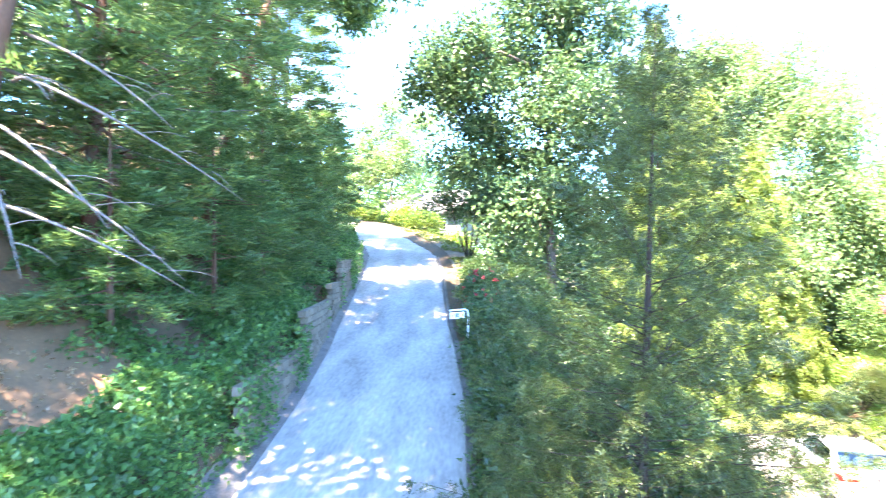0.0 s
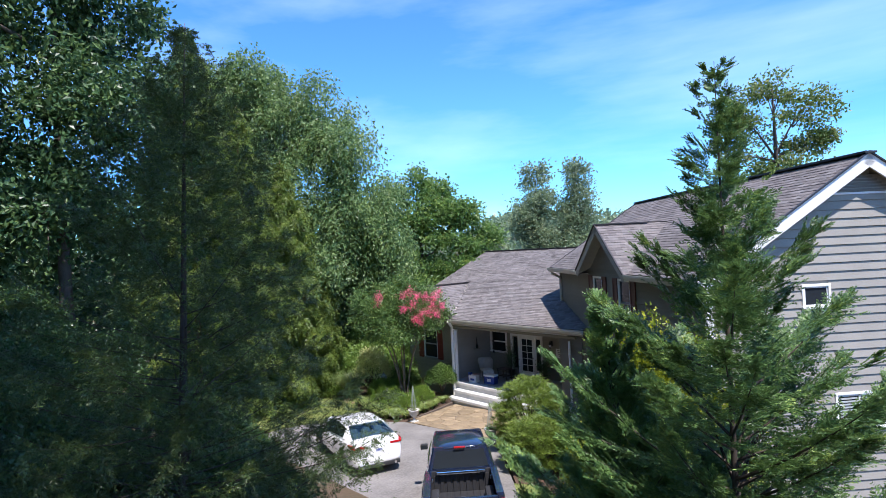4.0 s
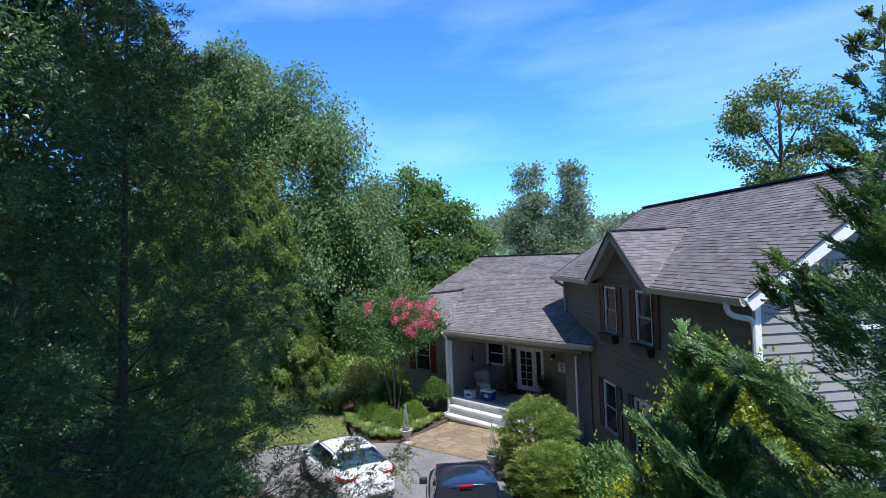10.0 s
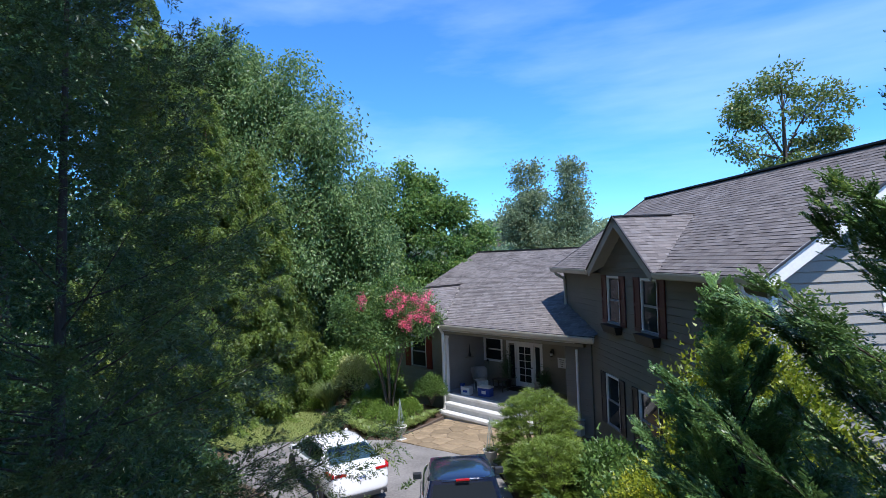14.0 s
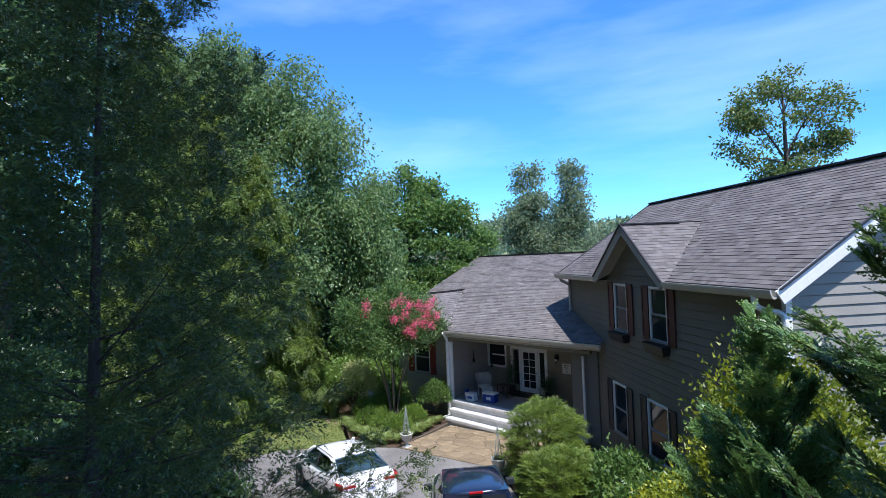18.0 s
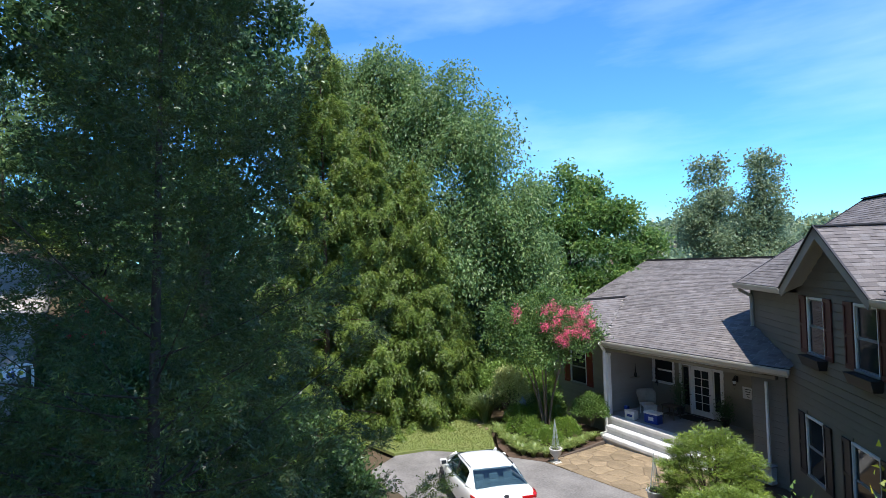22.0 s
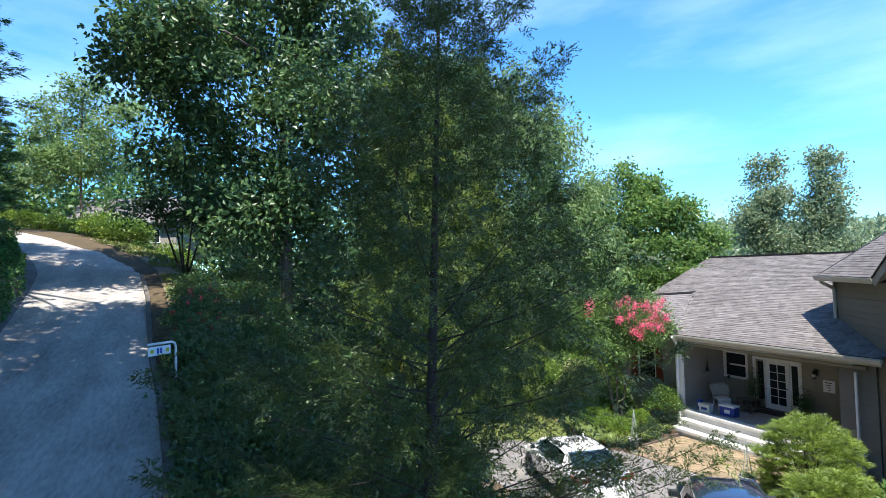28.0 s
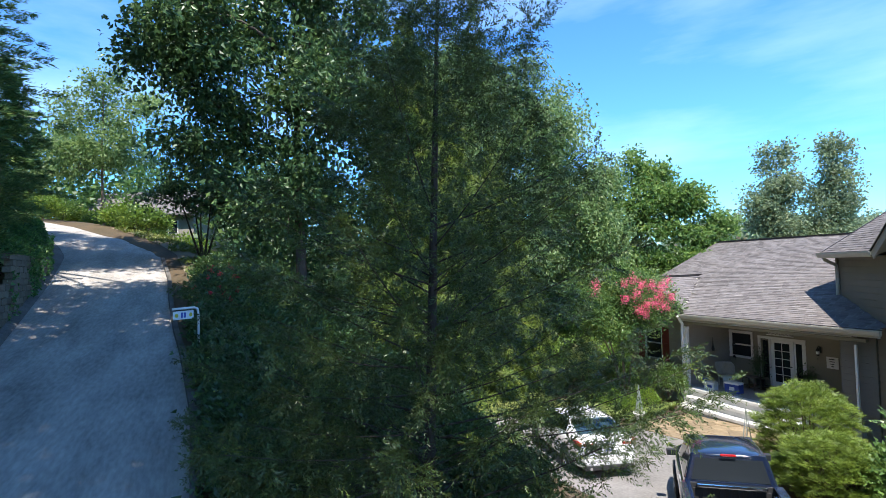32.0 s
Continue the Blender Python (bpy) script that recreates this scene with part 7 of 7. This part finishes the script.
part("board", boxed(0.0, 0.16, -0.22, 0.22, 0, 0.025), M_PORCH_WALL, shelf)
part("ornament", lathe([(0.05, 0.025), (0.07, 0.12), (0.03, 0.25), (0.015, 0.5), (0.005, 0.62)], 10), M_IRON, shelf, matrix=pose(0.09, 0, 0))
crest = thing("door_crest", pose(2.1, 3.13, 3.14), "scrolled plaster crest over the door", "ornament")
for k in (-1, 1):
    for i in range(3):
        part("scroll", tube([(k * (0.10 + 0.17 * i + 0.07 * math.cos(a)), 0, 0.06 + 0.05 * math.sin(a)) for a in np.linspace(0, 5.4, 10)], 0.018, 5), M_WHITE, crest)
part("bar", boxed(-0.58, 0.58, -0.02, 0.02, -0.03, 0.0), M_WHITE, crest)


def wall_lantern(m):
    l = thing("wall_lantern", m, "black iron wall lantern beside the door", "lamp")
    part("back_plate", boxed(-0.05, 0.05, -0.02, 0, -0.12, 0.12, 0.008), M_IRON, l)
    part("arm", tube([(0, 0, 0.05), (0, -0.08, 0.14), (0, -0.15, 0.10)], 0.012, 6), M_IRON, l)
    part("cage", lathe([(0.05, -0.22), (0.07, -0.05), (0.075, 0.0), (0.03, 0.07), (0.006, 0.12)], 6), M_IRON, l, matrix=pose(0, -0.15, 0))
    part("lantern_glass", lathe([(0.052, -0.20), (0.071, -0.05)], 6), M_LAMP_CLEAR, l, matrix=pose(0, -0.15, 0))


wall_lantern(pose(3.72, 3.15, 2.75))
wing_plaque = thing("wall_plaque", pose(4.17, 3.14, 2.3), "pale hand-lettered plaque on the porch wall", "plaque")
part("board", boxed(-0.22, 0.22, -0.02, 0.0, -0.22, 0.22, 0.01), M_PLATE, wing_plaque)
for i in range(4):
    part("lettering_bar", boxed(-0.13 + 0.03 * i, 0.11 - 0.02 * i, -0.024, -0.0205, 0.12 - i * 0.09, 0.15 - i * 0.09), M_IRON, wing_plaque)
part("porch_wall_panel", boxed(2.02, 4.15, -0.05, -0.046, PF, 3.72), M_PORCH_WALL, house, "smooth tan porch wall", matrix=WING)

# ---- lane side: sign, kerbside planting, bank ----
sx, sy, sz = 2.54, -18.85, gz(2.54, -18.85)
sign = thing("hanging_sign", pose(sx, sy, sz), "white metal post with a small hanging sign beside the lane", "sign")
ax, ay, ah = 0.47, -0.56, 5.57 - sz
part("post", tube([(0, 0, -0.1), (0, 0, ah - 0.14), (0.02, -0.02, ah - 0.04), (0.08, -0.09, ah), (ax, ay, ah)], 0.03, 8), M_WHITE, sign, smooth=True)
arm = Matrix.Translation((0, 0, 0)) @ pose(0.07, -0.08, ah, 0, 0, math.degrees(math.atan2(ay, ax)))
board = part("sign_board", boxed(0.04, 0.62, -0.012, 0.012, -0.27, -0.06, 0.008), M_WHITE, sign, matrix=arm)
for f in (-1, 1):
    y0, y1 = (-0.016, -0.0125) if f < 0 else (0.0125, 0.016)
    for a in (0.27, 0.35):
        part("sign_bar", boxed(a, a + 0.055, y0, y1, -0.23, -0.10), M_INK, board)
    for a in (0.13, 0.53):
        part("sign_motif", lathe([(0.05, 0), (0.045, 0.003), (0.01, 0.004)], 12), M_YELLOW, board, matrix=pose(a, y0 if f < 0 else y1, -0.165, 90 * -f * -1, 0, 0))
for a in (0.12, 0.54):
    part("hanger", tube([(a, 0, 0.0), (a, 0, -0.07)], 0.006, 5), M_IRON, sign, matrix=arm)


def rose(base, r, seed):
    b = shrub("rose bush with red blooms beside the lane", base, r, r, r * 0.9, L_GUM, 0.10, 240, 14, seed, name="rose_bush", group="rose bushes", spread=0.12)
    g = np.random.default_rng(seed + 500)
    for i in range(12):
        d = unit(g.normal(size=3) + np.array([0.6, -0.2, 0.7]))
        c = np.array([0, 0, 0.8 * r]) + d * r * np.array([0.98, 0.98, 0.88])
        q = c + g.normal(size=(16, 3)) * 0.035
        link("bloom", leaf_mesh("bloom", q, g.normal(size=q.shape), 0.07, 0.06, g), L_RED, b, "red rose bloom")


for i, (x, y, r) in enumerate(((-2.4, -18.4, 0.85), (-4.0, -18.3, 0.8), (-0.9, -18.2, 0.7))):
    rose((x, y, gz(x, y)), r, 130 + i)
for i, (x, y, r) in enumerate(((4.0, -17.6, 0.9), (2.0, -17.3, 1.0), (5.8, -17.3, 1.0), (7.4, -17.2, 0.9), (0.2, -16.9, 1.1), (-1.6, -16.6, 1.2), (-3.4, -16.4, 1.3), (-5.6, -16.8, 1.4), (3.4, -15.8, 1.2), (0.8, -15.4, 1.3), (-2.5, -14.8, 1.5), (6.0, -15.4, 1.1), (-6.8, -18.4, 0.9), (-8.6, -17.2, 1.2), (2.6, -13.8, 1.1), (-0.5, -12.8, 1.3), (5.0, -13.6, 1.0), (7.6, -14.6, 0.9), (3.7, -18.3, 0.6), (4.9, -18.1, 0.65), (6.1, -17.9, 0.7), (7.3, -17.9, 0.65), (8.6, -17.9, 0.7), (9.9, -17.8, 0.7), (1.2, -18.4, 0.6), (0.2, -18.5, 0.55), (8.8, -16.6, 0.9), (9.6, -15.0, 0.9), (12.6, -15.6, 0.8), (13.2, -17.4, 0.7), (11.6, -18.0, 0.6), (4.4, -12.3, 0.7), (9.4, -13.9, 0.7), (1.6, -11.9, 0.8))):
    shrub("shaded green shrub on the bank below the lane", (x, y, gz(x, y)), r, r, r * 0.7, L_BANK_SHADE, 0.12, 280, 15, 140 + i, group="bank shrubs", spread=0.15, stems=3)


def road_point(x, off):
    return x, float(road_y(x)) + off


retaining = thing("retaining_wall", pose(0, 0, 0), "stepped retaining wall of weathered blocks overgrown with ivy", "retaining wall", kind="structure")
blocks = []
for v in range(4):
    bm = boxed(-0.292, 0.292, -0.11, 0.11, 0.0, 0.192, 0.02)
    for vert in bm.verts:
        vert.co += Vector((rng.uniform(-0.010, 0.010), rng.uniform(-0.012, 0.012), rng.uniform(-0.006, 0.006)))
    me = bpy.data.meshes.new("block")
    bm.to_mesh(me)
    bm.free()
    me.materials.append(M_BLOCK)
    blocks.append(me)
for hi, lo, top in ((9.6, 4.8, 4.75), (4.8, 0.0, 5.75), (0.0, -2.4, 6.3), (-2.4, -9.6, 7.25)):
    for course in range(10):
        z = top - 0.2 * (course + 1)
        x = hi - 0.3 - (0.3 if course % 2 else 0.0)
        while x > lo:
            if z > float(road_z(x)) - 0.25:
                px, py = road_point(x, -2.34 - 0.010 * (10 - course))
                ob = new("block", blocks[rng.integers(4)])
                ob.parent = retaining
                turn = math.degrees(math.atan2(float(road_y(x + 0.5)) - float(road_y(x - 0.5)), 1.0))
                ob.matrix_local = pose(px, py, z, rng.uniform(-1, 1), rng.uniform(-0.5, 0.5), turn + rng.uniform(-1.5, 1.5))
            x -= 0.6


def bank_cover(name, label, x0, x1, o0, o1, count, leaf, size, seed, lift=0.12, gaps=0.0, category="ivy"):
    g = np.random.default_rng(seed)
    x = g.uniform(x0, x1, count)
    o = -g.uniform(o0, o1, count)
    keep = (np.sin(x * 1.7 + 0.6 * o) + np.cos(o * 1.3 - x * 0.4) + g.normal(size=count) * 0.5) > gaps
    x, o = x[keep], o[keep]
    y = road_y(x) + o
    p = np.stack([x, y, ground_z(x, y) + g.uniform(0, lift, len(x)) + 0.10 * (1 + np.sin(2.2 * x) * np.cos(1.9 * y))], -1)
    way = g.normal(size=p.shape) * 0.6 + np.array([0.0, 0.5, 0.25])
    s = size * g.uniform(0.6, 1.4, len(p))
    tagged(link(name, leaf_mesh(name, p, way, s, s * 0.8, g), leaf), label, category, kind="stuff")


bank_cover("ivy_cover", "dense green ivy over the bank and wall", -16, 9.9, 2.55, 7.5, 90000, L_IVY, 0.12, 160, 0.3, -0.9)
bank_cover("ivy_patch", "ivy creeping over the foot of the clay bank", 9.5, 17.5, 2.45, 4.1, 33000, L_IVY, 0.11, 161, 0.3, -1.9)
bank_cover("wall_ivy", "ivy trailing over the blocks of the wall", -9.6, 11.0, 2.16, 2.24, 5200, L_IVY, 0.11, 164, 1.5, 0.75)
bank_cover("verge_grass", "sparse dry grass on the lane verge", -24, -5.0, -4.9, -2.8, 5200, L_GRASS, 0.14, 165, 0.05, -0.4, "grass")
bank_cover("ivy_sprig", "scattered ivy on bare clay", 9.8, 18.0, 3.6, 5.2, 7000, L_IVY, 0.10, 163, 0.2, 0.5)
bank_cover("leaf_litter", "dry fallen leaves on the bank", 11, 24.0, 2.4, 12.0, 9000, leaf_mat("dry_leaves", (0.16, 0.10, 0.05), (0.30, 0.20, 0.11), None, 0.1), 0.07, 162, 0.02, -2.5, "leaf litter")
strip("clay_bank", np.linspace(9.5, 26, 40), (-12.0, -8, -6, -4.5, -3.5, -2.75, -2.5), [0] * 7, mat("red_clay", (0.20, 0.115, 0.06), (0.10, 0.062, 0.036), rough=0.95, scale=1.3, fine=14, bump=1.0), "bare orange clay cut above the lane", "bank")
me = bpy.data.objects["clay_bank"].data
co = np.array([v.co[:] for v in me.vertices])
co[:, 2] = ground_z(co[:, 0], co[:, 1]) + 0.04
me.vertices.foreach_set("co", co.astype(np.float32).ravel())
me.update()
# low hemlocks hanging over the wall
for i, (x, o, h, r) in enumerate(((9.6, -5.0, 6.0, 2.6), (6.2, -4.4, 6.5, 2.6), (2.6, -4.2, 7.0, 2.7), (-1.0, -4.0, 6.5, 2.5), (-4.4, -4.0, 7.0, 2.6), (-8.0, -4.2, 7.5, 2.6), (-12.0, -4.4, 7.5, 2.6), (-16.5, -4.6, 7.5, 2.6), (11.6, -7.6, 6.5, 2.4))):
    px, py = road_point(x, o)
    conifer("young hemlock with soft drooping branches above the wall", (px, py, gz(px, py) - 0.1), h, r, L_HEMLOCK, 210 + i, 120, 16, spray=0.20, thin=0.2, lift=0.25, curl=0.0, nod=0.3, profile=0.5, trunk_r=0.08, twigs=20, ragged=0.4, show=16, tuft=0.4, start=0.08, fan=0.8, wild=0.35, group="bank hemlocks")
for i, (x, o, h, r, s) in enumerate(((8.0, -6.6, 12.5, 4.8, 171), (1.0, -6.8, 14.0, 5.0, 172), (-7.0, -6.8, 15.0, 5.0, 173), (13.8, -9.0, 14.0, 5.2, 174), (-14.0, -7.5, 15.0, 4.5, 175))):
    px, py = road_point(x, o)
    conifer("tall shaggy pine leaning over the lane bank", (px, py, gz(px, py) - 0.3), h, r, L_HEMLOCK, s, 190, 14, spray=0.30, thin=0.16, lift=0.12, curl=0.05, nod=0.22, profile=0.45, trunk_r=0.2, twigs=22, ragged=0.4, show=40, tuft=0.5, start=0.12, fan=0.7, group="bank pines", lean=(0.3, 1.0), dead=7 if i in (0, 3) else 2)
broadleaf("sunlit pale-barked tree beyond the bend", (-31, -26.3, 9.2), 3, [(0, 0, 12, 2.2, 2.2, 2), (-1, -2, 10, 2.4, 2.4, 2), (1, 2.2, 9.4, 2.4, 2.4, 2), (0, 0, 7, 3.2, 3.2, 2), (0.6, -2.6, 5.6, 2.2, 2.2, 1.6)], L_BIRCH, 0.26, 1000, 13, 181, 0.13, bark=M_BARK_PALE, spread=0.34)
for i in range(30):
    x, y = -25 - rng.uniform(0, 15), -18 - rng.uniform(0, 15)
    if abs(y - float(road_y(x))) > 3.4:
        shrub("sunny green shrub at the lane bend", (x, y, gz(x, y)), 1.5, 1.5, 1.1, L_BOX if i % 2 else L_SHRUB, 0.2, 160, 12, 190 + i, group="bend shrubs", spread=0.22, stems=3)

for i, (x, y, r) in enumerate(((-35, -25.5, 1.8), (-36, -22.5, 1.9), (-35.5, -19.8, 1.8), (-33.5, -23.8, 1.4), (-34, -21, 1.5), (-37, -17.5, 1.9), (-24, -31.8, 1.5), (-27.5, -34.0, 1.7), (-31.5, -37.0, 1.8), (-36, -40.5, 1.9), (-20, -29.8, 1.3))):
    shrub("leafy hedge shrub by the neighbouring house", (x, y, gz(x, y)), r, r, r * 0.75, L_BOX if i % 3 == 0 else L_SHRUB, 0.22, 320, 13, 230 + i, group="hedge shrubs", spread=0.22, stems=3)
strip("verge", np.linspace(-24, -5.5, 40), (2.75, 3.4, 4.2, 5.0), [0] * 4, mat("dry_verge", (0.26, 0.215, 0.14), (0.11, 0.095, 0.06), rough=0.95, scale=2.2, fine=14, bump=0.6), "dry sunlit verge beside the lane", "verge")
me = bpy.data.objects["verge"].data
co = np.array([v.co[:] for v in me.vertices])
co[:, 2] = ground_z(co[:, 0], co[:, 1]) + 0.03
me.vertices.foreach_set("co", co.astype(np.float32).ravel())
me.update()

# neighbouring house beyond the bend
nb = thing("neighbour_house", pose(-44, -23.5, 9.4, 0, 0, 62), "grey-roofed neighbouring house half hidden by trees", "house")
part("wall", boxed(-5.5, 5.5, -3.5, 3.5, -0.5, 3.0), M_SIDING, nb)
for s in (-1, 1):
    part("roof", prism([(-6, s * 4.1, 2.8), (6, s * 4.1, 2.8), (6, 0, 5.6), (-6, 0, 5.6)] if s > 0 else [(6, -4.1, 2.8), (-6, -4.1, 2.8), (-6, 0, 5.6), (6, 0, 5.6)], 0.15), mat("neighbour_shingle", (0.17, 0.16, 0.16), (0.11, 0.10, 0.10), rough=0.9, scale=1.5, fine=12), nb)
for x in (-3.5, 0, 3.5):
    w = part("window", boxed(x - 0.5, x + 0.5, -3.56, -3.5, 0.9, 2.2), M_WHITE, nb)
    part("pane", boxed(x - 0.42, x + 0.42, -3.575, -3.56, 0.98, 2.12), M_GLASS, w)
